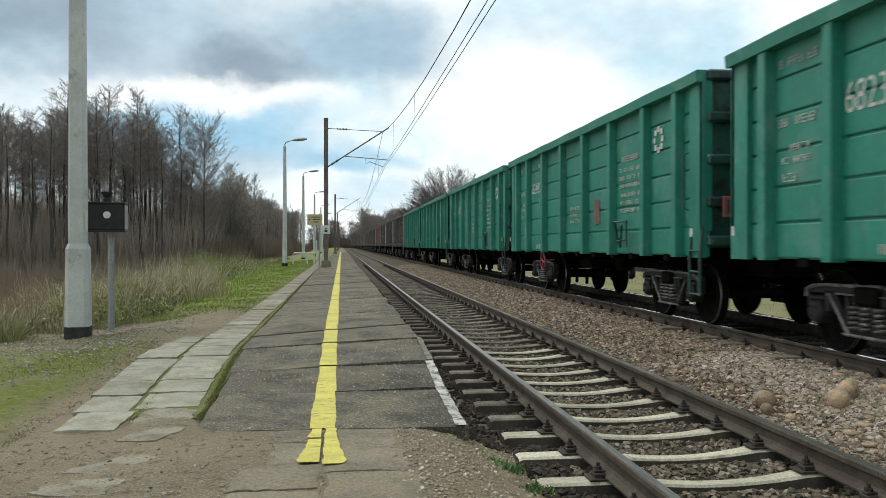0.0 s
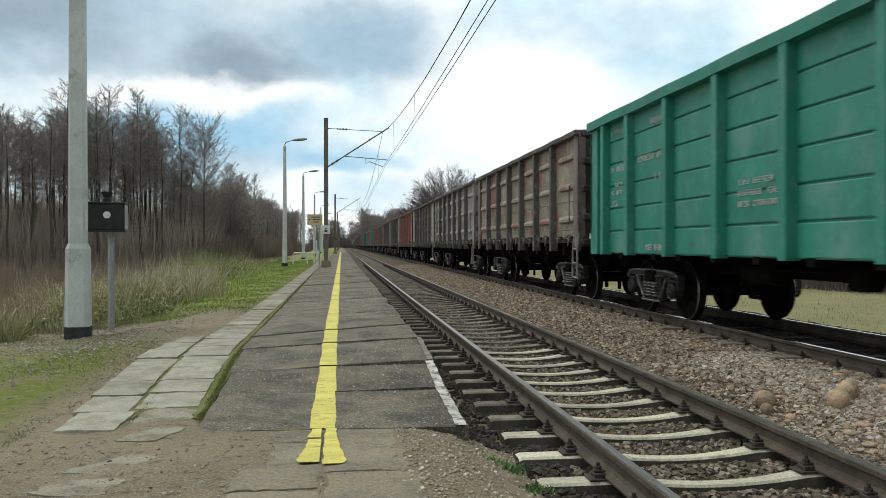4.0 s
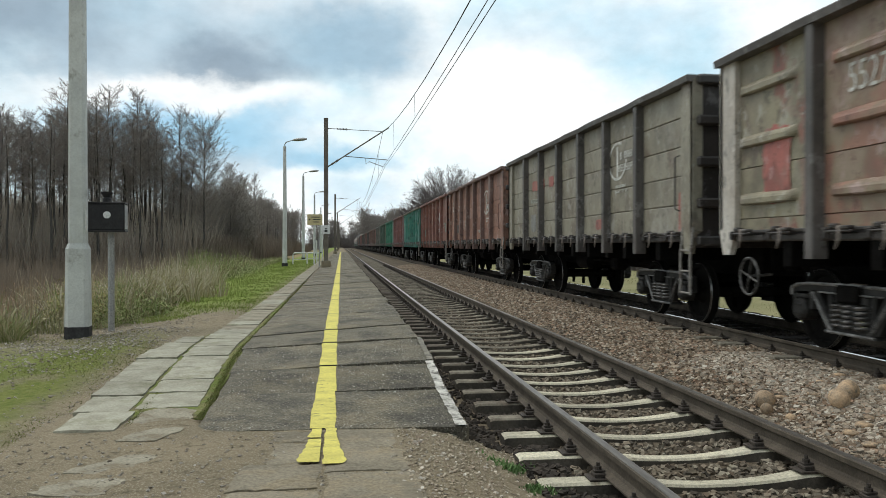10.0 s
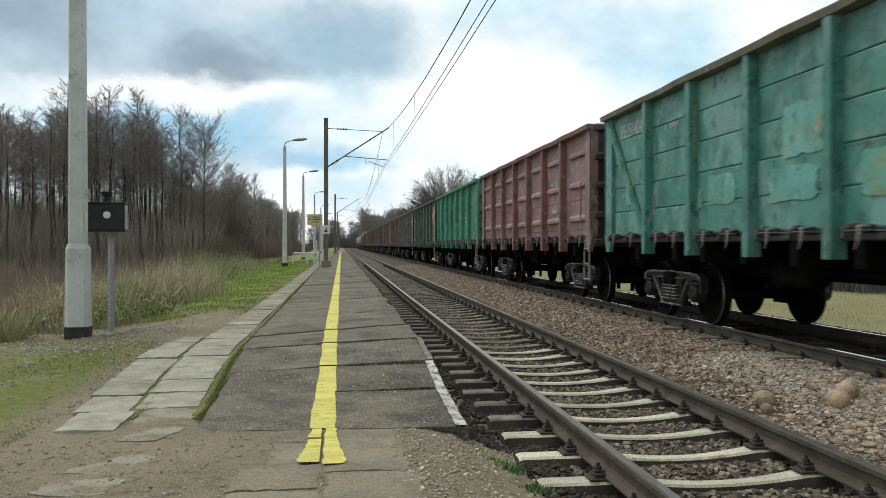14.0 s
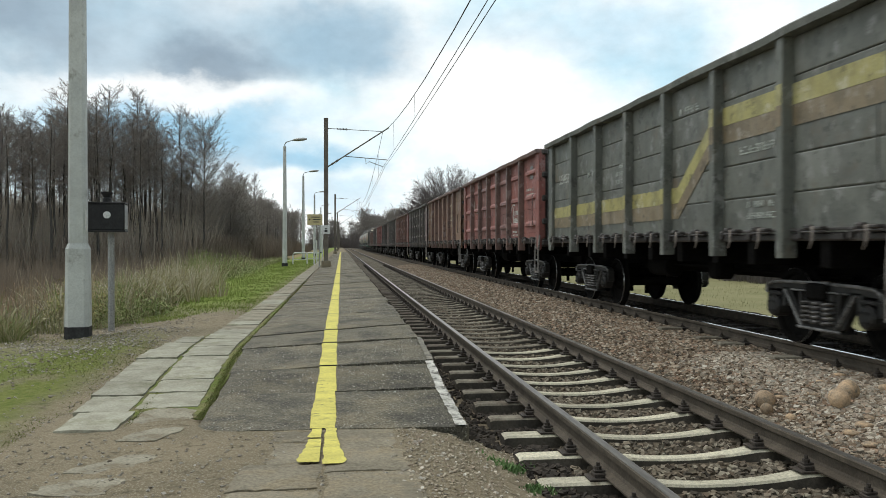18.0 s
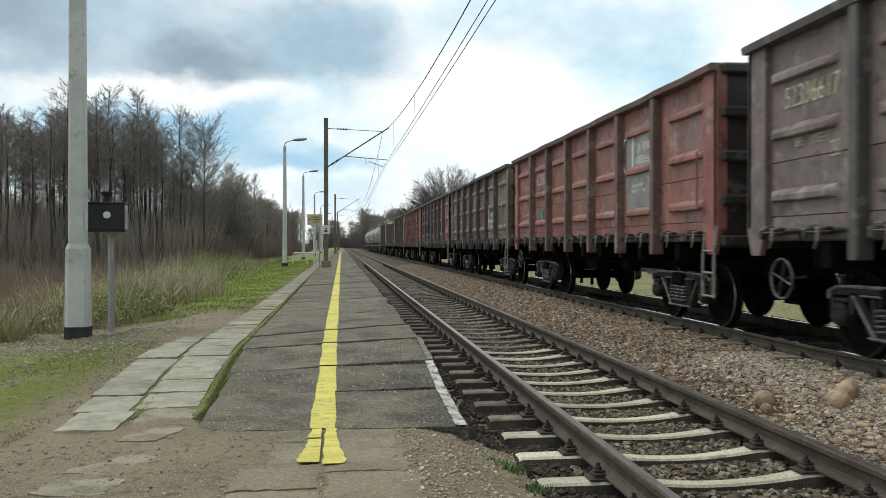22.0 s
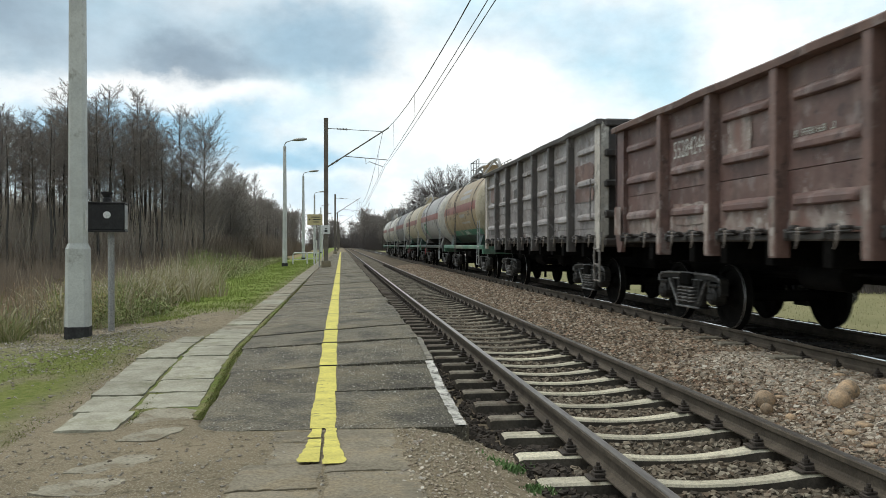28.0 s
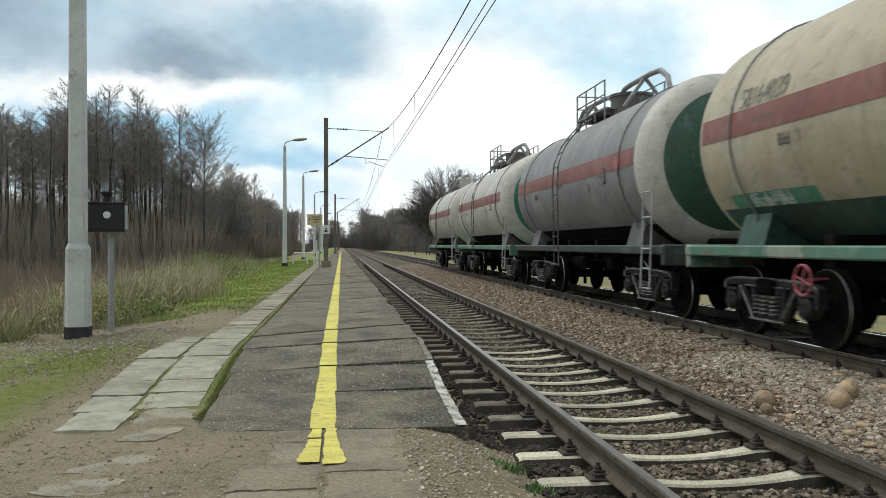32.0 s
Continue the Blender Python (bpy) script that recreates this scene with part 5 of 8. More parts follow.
@cached
def far_side_mesh(TOP):
    b = Build()
    b.box((1.46, 0, (TOP + SILL) / 2), (0.05, 2 * HALF - 0.1, TOP - SILL))
    b.box((1.52, 0, TOP - 0.06), (0.15, 2 * HALF, 0.13), 0.02)
    for y in STAKES_B:
        b.box((1.53, y, (TOP + FOOT) / 2), (0.1, 0.2, TOP - FOOT - 0.1), 0.02)
    return b.mesh("far_wall")


@cached
def hook_mesh():
    """A hatch latch: a bent forged hook that hangs from its lug."""
    b = Build()
    y0 = -1.55
    b.tube([(y0, -0.01, SILL + 0.02), (y0 - 0.01, -0.024, SILL - 0.05), (y0 - 0.015, -0.02, SILL - 0.11), (y0 - 0.015, 0.012, SILL - 0.17), (y0 - 0.01, 0.045, SILL - 0.2)], [0.015, 0.019, 0.017, 0.013, 0.008], 6)
    b.box((y0 + 0.02, 0.0, SILL + 0.02), (0.06, 0.07, 0.04), 0.01)
    return b.mesh("hatch_hook")


@cached
def lug_mesh():
    """Hinge eyes and bent lugs beside a hatch hook."""
    b = Build()
    b.box((-1.52, 0.12, SILL + 0.035), (0.09, 0.11, 0.055), 0.015)
    b.box((-1.53, -0.13, SILL + 0.02), (0.10, 0.13, 0.04), 0.012)
    b.tube([(-1.55, -0.24, SILL - 0.015), (-1.55, 0.26, SILL - 0.02)], 0.014, 6)
    b.box((-1.54, 0.24, SILL - 0.04), (0.06, 0.06, 0.11), 0.012)
    return b.mesh("hinge_lug")


@cached
def hatch_mesh(w):
    b = Build()
    for q in (-1, 1):
        b.box((-1.38, q * w / 4, SILL - 0.07), (0.2, w / 2 - 0.06, 0.09), 0.02)
        b.box((-1.44, q * w / 4 + 0.1, SILL - 0.05), (0.06, 0.14, 0.12), 0.01)
    b.box((-1.475, 0, SILL + 0.01), (0.05, w - 0.2, 0.035), 0.008)
    return b.mesh("hatch")


@cached
def steps_mesh(q):
    """Side step ladder and grab rail at one end."""
    b = Build()
    y = q * (HALF - 0.18)
    for d in (-0.17, 0.17):
        b.tube([(-1.5, y + d, 1.5), (-1.54, y + d, 1.05), (-1.54, y + d, 0.52)], 0.023, 6)
    for z in (0.54, 0.86, 1.16):
        b.tube([(-1.54, y - 0.17, z), (-1.54, y + 0.17, z)], 0.017, 6)
    return b.mesh("step_ladder", True)


@cached
def grab_mesh(q):
    y = q * (HALF - 0.42)
    b = Build()
    b.tube([(-1.53, y, 1.75), (-1.6, y, 1.78), (-1.6, y, 2.55), (-1.53, y, 2.58)], 0.014, 6)
    return b.mesh("grab_rail", True)


@cached
def brace_mesh(q, TOP):
    b = Build()
    y0, y1 = q * (HALF - 0.25), q * 4.45
    m = Matrix(((0, 0, 1, -1.545), (1, 0, 0, 0), (0, 1, 0, 0), (0, 0, 0, 1)))
    o = [(y0 - 0.06, TOP - 0.15), (y0 + 0.06, TOP - 0.15), (y1 + 0.06, SILL + 0.02), (y1 - 0.06, SILL + 0.02)]
    b.plate(o, 0.07, m)
    return b.mesh("brace")


def word(text, size):
    cu = bpy.data.curves.new("lettering", "FONT")
    cu.body, cu.size, cu.align_x, cu.align_y = text, size, "CENTER", "CENTER"
    cu.extrude = 0.001
    cu.offset = -0.008 * size
    ob = bpy.data.objects.new("lettering", cu)
    me = bpy.data.meshes.new_from_object(ob)
    for q in me.vertices:
        q.co.x *= 0.86
        q.co.y *= 1.15
    bpy.data.objects.remove(ob)
    bpy.data.curves.remove(cu)
    return me


FACE = Matrix(((0, 0, -1, 0), (-1, 0, 0, 0), (0, 1, 0, 0), (0, 0, 0, 1)))


def lettering(wagon, text, y, z, size, m, x=-1.447, lean=0):
    part("lettering", word(text, size), m, wagon, "painted number", at=Matrix.Translation((x, y, z)) @ FACE @ Matrix.Rotation(radians(lean), 4, "X"))


def bars(wagon, y, z, w, rows, m, x=-1.449, h=0.06, seed=1, at=None):
    r = random.Random(seed)
    for k in range(rows):
        b = Build()
        u = -w / 2
        while u < w / 2 - 0.06:
            n = min(r.uniform(0.5, 0.9) * h, w / 2 - u)
            t = 0.17 * h
            zz = z - k * h * 1.9
            for dy, dz, sy, sz in ((0, (h - t) / 2, n, t), (0, 0, n * 0.9, t), (0, -(h - t) / 2, n, t), ((n - t) / 2, 0, t, h), (-(n - t) / 2, 0, t, h)):
                if r.random() < 0.66:
                    b.box((x, y - u - n / 2 + dy, zz + dz), (0.004, sy, sz))
            u += n + 0.25 * h + (0.1 if r.random() < 0.14 else 0)
        part("lettering_bar", b, m, wagon, "unreadable small lettering", at=at)


def emblem(wagon, y, z, r, m, x=-1.451):
    """A ring crossed by an upright arrow, with two bars of lettering beside it."""
    b = Build()
    n = 26
    for k in range(n + 1):
        a = math.pi * 0.35 + 1.65 * math.pi * k / n
        for q in (r, r * 0.87):
            b.v.append((x, y - q * math.cos(a), z + 0.72 * q * math.sin(a)))
    b.f.extend([(2 * k, 2 * k + 1, 2 * k + 3, 2 * k + 2) for k in range(n)])
    b.box((x, y, z - r * 0.05), (0.003, r * 0.16, r * 1.15))
    part("emblem", b, m, wagon, "painted ring emblem")
    bars(wagon, y - r * 1.25, z + 0.08, 0.95, 1, m, x, 0.13, 7)
    bars(wagon, y - r * 1.15, z - 0.14, 1.05, 1, m, x, 0.13, 8)
    bars(wagon, y - r * 0.5, z - r * 0.95, 0.7, 2, m, x, 0.05, 9)


def gondola(spec):
    name, style = "freight_wagon", spec["style"]
    w = thing(name, spec["label"], "freight wagon", "wagons of the freight train")
    body, rib = spec["body"], spec.get("rib", spec["body"])
    top = spec.get("top", TOP)
    st = STAKES_A if style == "closed" else STAKES_B
    for y in st:
        sized(stake_mesh(style, top), rib, "stake", w, at=pose(0, y, 0))
    edges = [-HALF + 0.02] + list(st) + [HALF - 0.02]
    alt = spec.get("alt", {})
    for i, (a, c) in enumerate(zip(edges, edges[1:])):
        bay(w, style, (a + c) / 2, round(c - a, 3), top, alt.get(i, body))
        # hatches and lugs: shade below the side wall is in their dark paint
        if style != "closed":
            sized(hatch_mesh(round(c - a, 3)), SHADE_GRIME, "hatch", w, at=pose(0, (a + c) / 2, 0))
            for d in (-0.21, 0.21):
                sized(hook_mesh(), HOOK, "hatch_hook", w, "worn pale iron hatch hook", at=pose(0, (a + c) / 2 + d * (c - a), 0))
                sized(lug_mesh(), SHADE_GRIME, "hinge_lug", w, at=pose(0, (a + c) / 2 + d * (c - a), 0))
    sized(cap_mesh(style, top), spec.get("cap", rib), "top_rail", w)
    sized(far_side_mesh(top), rib, "far_wall", w)
    for q in (-1, 1):
        sized(corner_mesh(style, q, top), spec.get("post", body), "corner_post", w)
        # end paint holds brake dust and the shade of the narrow gap
        grime_shade = SHADE_GRIME if style != "closed" else GREEN_SHADE_GRIME
        end = sized(end_mesh(q, top), grime_shade, "end_wall", w)
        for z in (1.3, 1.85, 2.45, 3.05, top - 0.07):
            sized(end_beam_mesh(q), grime_shade, "end_beam", end, at=pose(0, 0, z))
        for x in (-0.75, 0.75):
            sized(end_post_mesh(q), grime_shade, "end_post", end, at=pose(x, 0, 0))
        if spec.get("brace"):
            sized(brace_mesh(q, top), body, "brace", w)
    sized(steps_mesh(-1), GREEN_SHADE_GRIME if style == "closed" else PALESTEP, "step_ladder", w)
    sized(grab_mesh(-1), rib if style != "closed" else GREEN_SHADE_GRIME, "grab_rail", w)
    chassis(w, 12.7, (-5.0, -3.4, -2.4, -1.2, 0, 1.2, 2.4, 3.4, 5.0))
    part("floor", floor_mesh(), SOOT_SHADE, w)
    couplings(w, HALF, WAGON / 2)
    for y in (-4.325, 4.325):
        bogie(w, y)
    ink = spec.get("ink", LETTER)
    if spec.get("number"):
        t, y, z, s = spec["number"]
        lettering(w, t, y, z, s, ink)
    for t, y, z, s in spec.get("more", ()):
        lettering(w, t, y, z, s, ink)
    if spec.get("emblem"):
        emblem(w, *spec["emblem"], ink)
    for i, (y, z, wd, rows) in enumerate(spec.get("bars", ())):
        bars(w, y, z, wd, rows, ink if ink != LETTER else FAINT, seed=i + 3, h=0.1 if rows == 1 else 0.075)
    for y, z, wd, h, m in spec.get("patch", ()):
        rp = random.Random(int(y * 31 + z * 17 + wd * 7))
        ring = []
        for i in range(56):
            a = 2 * math.pi * (i + 0.5) / 56
            ca, sa = math.cos(a), math.sin(a)
            k = (rp.uniform(0.96, 1.03) + 0.04 * math.sin(a * 5 + y) + 0.03 * math.sin(a * 11 + z)) / max(abs(ca) ** 9 + abs(sa) ** 9, 0.02) ** (1 / 9)
            ring.append((wd / 2 * ca * k, h / 2 * sa * k))
        part("paint_patch", Build().plate(ring, 0.007, Matrix.Translation((-1.445, y, z)) @ FACE), m, w, "patch of other paint")
    for f in spec.get("extra", ()):
        f(w)
    return w


# paints
GREEN = paint("factory_green", (0.012, 0.235, 0.165), (0.010, 0.20, 0.138), (0.03, 0.18, 0.135), (0.6, 0.8), wear=0.3, lift=1.06)
TEAL = paint("faded_teal_green", (0.03, 0.185, 0.14), (0.065, 0.225, 0.175), (0.24, 0.26, 0.13), (0.54, 0.66), peel=(0.17, 0.36, 0.32), peel_at=(0.50, 0.56), peel_scale=0.8)
OLDGREEN = paint("old_bottle_green", (0.03, 0.20, 0.125), (0.045, 0.235, 0.15), (0.10, 0.13, 0.10), (0.56, 0.7))
MOTTLE = paint("peeling_grey_green", (0.165, 0.215, 0.14), (0.12, 0.165, 0.105), (0.19, 0.2, 0.13), (0.5, 0.6), peel=(0.028, 0.03, 0.024), peel_at=(0.535, 0.555), peel_scale=2.8, lift=1.05)
GREY = paint("weathered_grey", (0.265, 0.25, 0.23), (0.22, 0.207, 0.19), (0.185, 0.145, 0.118), (0.5, 0.66), wear=0.85)
WARMGREY = paint("weathered_olive_grey", (0.255, 0.236, 0.182), (0.205, 0.188, 0.143), (0.14, 0.10, 0.075), (0.52, 0.68), wear=0.75)
MIXED = paint("patched_olive_and_red", (0.24, 0.215, 0.14), (0.19, 0.165, 0.12), (0.15, 0.11, 0.09), (0.52, 0.66), peel=(0.25, 0.10, 0.075), peel_at=(0.55, 0.58), peel_scale=0.8)
BROWNGREY = paint("brown_grey_paint", (0.185, 0.14, 0.128), (0.145, 0.108, 0.10), (0.105, 0.075, 0.064), (0.54, 0.7))
EARTH = paint("earth_brown", (0.205, 0.148, 0.112), (0.16, 0.112, 0.086), (0.12, 0.085, 0.068), (0.52, 0.68))
BRICK = paint("brick_brown", (0.215, 0.092, 0.066), (0.18, 0.074, 0.054), (0.17, 0.075, 0.06), (0.56, 0.74))
CLAYBROWN = paint("clay_brown", (0.286, 0.141, 0.0968), (0.226, 0.11, 0.077), (0.143, 0.0935, 0.0748), (0.5, 0.66))
ORANGE = paint("orange_brown", (0.265, 0.10, 0.064), (0.225, 0.084, 0.054), (0.19, 0.09, 0.066), (0.58, 0.76))
TAN = paint("tan_brown_paint", (0.25, 0.155, 0.105), (0.205, 0.125, 0.086), (0.14, 0.085, 0.065), (0.55, 0.72))
MAROON = paint("maroon_paint", (0.218, 0.0944, 0.0826), (0.177, 0.0755, 0.0673), (0.106, 0.0543, 0.0507), (0.55, 0.72))
PLUM = paint("pale_plum_paint", (0.25, 0.145, 0.145), (0.205, 0.115, 0.115), (0.14, 0.075, 0.075), (0.55, 0.7))
RED = paint("dull_red_paint", (0.286, 0.0986, 0.0818), (0.23, 0.0806, 0.0672), (0.134, 0.0616, 0.0549), (0.55, 0.72))
RUSTRED = paint("rusted_red", (0.293, 0.117, 0.092), (0.236, 0.0943, 0.0747), (0.161, 0.0862, 0.069), (0.52, 0.66), peel=(0.10, 0.085, 0.075), peel_at=(0.60, 0.64), peel_scale=0.9)
DARKBROWN = paint("dark_brown_paint", (0.16, 0.094, 0.077), (0.12, 0.071, 0.06), (0.17, 0.095, 0.075), (0.56, 0.7))
DUSTED = paint("brown_smeared_with_dust", (0.125, 0.068, 0.056), (0.10, 0.053, 0.045), (0.21, 0.14, 0.12), (0.5, 0.64), peel=(0.34, 0.29, 0.27), peel_at=(0.58, 0.70), peel_scale=0.9)
ASH = paint("ash_grey_on_brown", (0.29, 0.272, 0.27), (0.23, 0.212, 0.21), (0.20, 0.165, 0.15), (0.5, 0.64), peel=(0.14, 0.10, 0.09), peel_at=(0.60, 0.63), peel_scale=1.3)
CHARCOAL = paint("charcoal_paint", (0.092, 0.0851, 0.0782), (0.0667, 0.0621, 0.0575), (0.138, 0.0978, 0.0862), (0.55, 0.7), peel=(0.24, 0.07, 0.058), peel_at=(0.60, 0.62), peel_scale=0.7)
OLIVE = paint("olive_charcoal", (0.125, 0.132, 0.112), (0.10, 0.106, 0.092), (0.15, 0.12, 0.085), (0.55, 0.7))
STRIPE = paint("dull_yellow_stripe", (0.36, 0.33, 0.12), (0.31, 0.275, 0.10), (0.2, 0.17, 0.08))
TANSTRIPE = paint("dull_tan_stripe", (0.215, 0.17, 0.10), (0.18, 0.14, 0.085), (0.13, 0.11, 0.08))
DUSTWHITE = paint("dusty_white_smear", (0.36, 0.305, 0.27), (0.26, 0.205, 0.18), (0.2, 0.13, 0.11), (0.45, 0.58), peel=(0.2, 0.11, 0.09), peel_at=(0.5, 0.56), peel_scale=2.2)
DARKRIB = paint("dark_grey_rib", (0.085, 0.076, 0.07), (0.06, 0.054, 0.05), (0.12, 0.095, 0.08))
PATCHRED = paint("red_patch", (0.352, 0.11, 0.088), (0.297, 0.0935, 0.0748), (0.264, 0.176, 0.143), (0.5, 0.65))
MIXRED = paint("faded_red_over_olive", (0.28, 0.135, 0.10), (0.235, 0.13, 0.09), (0.22, 0.18, 0.12), (0.5, 0.64), peel=(0.24, 0.205, 0.135), peel_at=(0.50, 0.56), peel_scale=0.9)
PATCHGREEN = paint("green_patch", (0.10, 0.17, 0.14), (0.085, 0.14, 0.115), (0.15, 0.15, 0.125))
TEALPATCH = paint("pale_teal_patch", (0.10, 0.33, 0.275), (0.075, 0.27, 0.22), (0.26, 0.28, 0.13), (0.52, 0.62))
PATCHBLUE = paint("pale_blue_patch", (0.24, 0.50, 0.48), (0.18, 0.42, 0.40), (0.12, 0.18, 0.15), (0.5, 0.62))
PATCHGREY = paint("grey_patch", (0.24, 0.24, 0.23), (0.19, 0.19, 0.18), (0.14, 0.12, 0.105))
PATCHRUST = paint("rust_patch", (0.42, 0.25, 0.14), (0.34, 0.18, 0.10), (0.2, 0.1, 0.07), peel=(0.06, 0.05, 0.045), peel_at=(0.55, 0.58), peel_scale=2.4)
SHADE_GRIME = paint("brake_dust_on_brown", (0.035, 0.028, 0.025), (0.02, 0.017, 0.015), (0.06, 0.045, 0.038))
GREEN_SHADE_GRIME = paint("brake_dust_on_green", (0.008, 0.075, 0.055), (0.006, 0.05, 0.037), (0.012, 0.02, 0.017), (0.5, 0.6))
OCHREINK = paint("pale_ochre_lettering", (0.56, 0.52, 0.36), (0.46, 0.42, 0.28), (0.26, 0.22, 0.15), (0.5, 0.6))
PINKINK = paint("pinkish_lettering", (0.36, 0.2, 0.17), (0.3, 0.16, 0.14), (0.2, 0.1, 0.09))
DEEPRIB = paint("deep_green_stake", (0.05, 0.105, 0.07), (0.035, 0.08, 0.055), (0.06, 0.06, 0.05))
CAPOLIVE = paint("olive_brown_rail", (0.13, 0.115, 0.065), (0.10, 0.09, 0.05), (0.15, 0.1, 0.06))
LIGHTEND = paint("pale_end_paint", (0.47, 0.44, 0.39), (0.40, 0.365, 0.32), (0.28, 0.22, 0.17))

E1, E5 = 0.5, -3.46


def suek(w):
    """A flower-like emblem with one bar, painted white; brake lever on the side."""
    b = Build()
    for k in range(8):
        a = 2 * math.pi * k / 8
        b.box((-1.455, -4.78 + 0.17 * math.cos(a), 2.95 + 0.17 * math.sin(a)), (0.004, 0.10, 0.09))
    part("emblem", b, LETTER, w, "white rosette emblem")
    bars(w, -5.28, 2.95, 0.46, 1, LETTER, -1.455, 0.17, 5)
    b = Build()
    b.tube([(-1.5, -3.0, 1.25), (-1.58, -3.0, 1.66), (-1.58, -3.62, 1.66), (-1.58, -3.62, 1.2)], 0.024, 6)
    b.tube([(-1.58, -3.1, 1.3), (-1.58, -3.62, 1.34)], 0.022, 6)
    b.tube([(-1.58, -3.3, 1.2), (-1.62, -3.5, 1.6)], 0.022, 6)
    part("brake_lever", b, GREEN_SHADE_GRIME, w, "dark brake lever")
    for q in (-1, 1):
        part("marker", Build().box((-1.585, q * (HALF - 0.2), 1.42), (0.006, 0.07, 0.12)), LETTER, w)


def stripe(w):
    """A yellow band along the side that steps up past the middle."""
    m = Matrix(((0, 0, 1, -1.452), (1, 0, 0, 0), (0, 1, 0, 0), (0, 0, 0, 1)))
    for name_, mat, lo, hi in (("yellow_band", STRIPE, 0.0, 0.24), ("tan_band", TANSTRIPE, -0.24, -0.004)):
        b = Build()
        b.plate([(6.1, 1.88 + lo), (6.1, 1.88 + hi), (-1.2, 1.88 + hi), (-1.2, 1.88 + lo)][::-1], 0.008, m)
        b.plate([(-1.2, 1.88 + lo), (-1.2, 1.88 + hi), (-2.5, 2.84 + hi), (-2.5, 2.84 + lo)][::-1], 0.008, m)
        b.plate([(-2.5, 2.84 + lo), (-2.5, 2.84 + hi), (-6.1, 2.84 + hi), (-6.1, 2.84 + lo)][::-1], 0.008, m)
        for y in STAKES_B:
            z = float(np.interp(-y, (1.2, 2.5), (1.88, 2.84)))
            b.box((-1.5805, y, z + (lo + hi) / 2), (0.006, 0.122, hi - lo))
        part(name_, b, mat, w, "dull painted band")


def grey_wheel(w):
    part("handwheel", handwheel_mesh(5.75, 0.23), COIL, w, "grey brake handwheel")


def marks(w):
    """A downward triangle and a small framed plate in white paint."""
    m = Matrix(((0, 0, 1, -1.449), (1, 0, 0, 0), (0, 1, 0, 0), (0, 0, 0, 1)))
    b = Build()
    for (y0, z0), (y1, z1) in (((-0.16, 0.12), (0.16, 0.12)), ((0.16, 0.12), (0.0, -0.14)), ((0.0, -0.14), (-0.16, 0.12)), ((-0.08, 0.05), (0.08, 0.05))):
        d = Vector((y1 - y0, z1 - z0)).normalized() * 0.022
        b.plate([(5.5 + y0 - d.y, 2.62 + z0 + d.x), (5.5 + y1 - d.y, 2.62 + z1 + d.x), (5.5 + y1 + d.y, 2.62 + z1 - d.x), (5.5 + y0 + d.y, 2.62 + z0 - d.x)], 0.006, m)
    part("triangle_mark", b, FAINT, w, "white triangle mark")
    b = Build()
    for dy, dz, sy, sz in ((0, 0.12, 0.36, 0.03), (0, -0.12, 0.36, 0.03), (0.165, 0, 0.03, 0.24), (-0.165, 0, 0.03, 0.24), (0, 0.03, 0.24, 0.03), (0, -0.04, 0.24, 0.03)):
        b.box((-1.449, 5.0 + dy, 2.2 + dz), (0.006, sy, sz))
    part("plate_mark", b, FAINT, w, "white framed mark")


def red_wheel(w):
    part("handwheel", handwheel_mesh(2.73, 0.21), HANDWHEEL, w, "red brake handwheel")


def dust_coat(w):
    """Pale dust caked on the lower ends of stakes and posts and along the foot of the side."""
    for y in STAKES_B:
        part("dust_coat", Build().box((-1.580, y, 1.46), (0.006, 0.115, 0.7)), DUSTWHITE, w, "caked pale dust")
    part("dust_coat", Build().box((-1.551, HALF - 0.22, 1.68), (0.008, 0.34, 0.5)), DUSTWHITE, w, "caked pale dust")
    for k, y in enumerate((-5.3, -3.46, -1.73, 0.0, 1.73, 3.46, 5.3)):
        b = Build()
        pts = [(y + 0.72 * (i / 9 * 2 - 1), 1.72 + 0.16 * math.sin(i * 1.9 + k * 2.3) + 0.08 * math.sin(i * 4.1 + k)) for i in range(10)]
        for i, (py_, pz_) in enumerate(pts):
            b.v.extend([(-1.4385, py_, 1.42), (-1.4385, py_, pz_)])
        b.f.extend([(2 * i, 2 * i + 1, 2 * i + 3, 2 * i + 2) for i in range(9)])
        part("dust_coat", b, DUSTWHITE, w, "caked pale dust")


def end_frame(w):
    """A small framed plate on the end wall."""
    b = Build().box((-1.0, -HALF - 0.09, 1.78), (0.5, 0.03, 0.3), 0.01)
    part("end_plate", b, PATCHRED, w, "red-framed end plate")
    part("end_plate", Build().box((-1.0, -HALF - 0.11, 1.78), (0.4, 0.02, 0.2)), DARKRIB, w, "dark end plate")


def S(style, label, body, **kw):
    return dict(style=style, label=label, body=body, **kw)


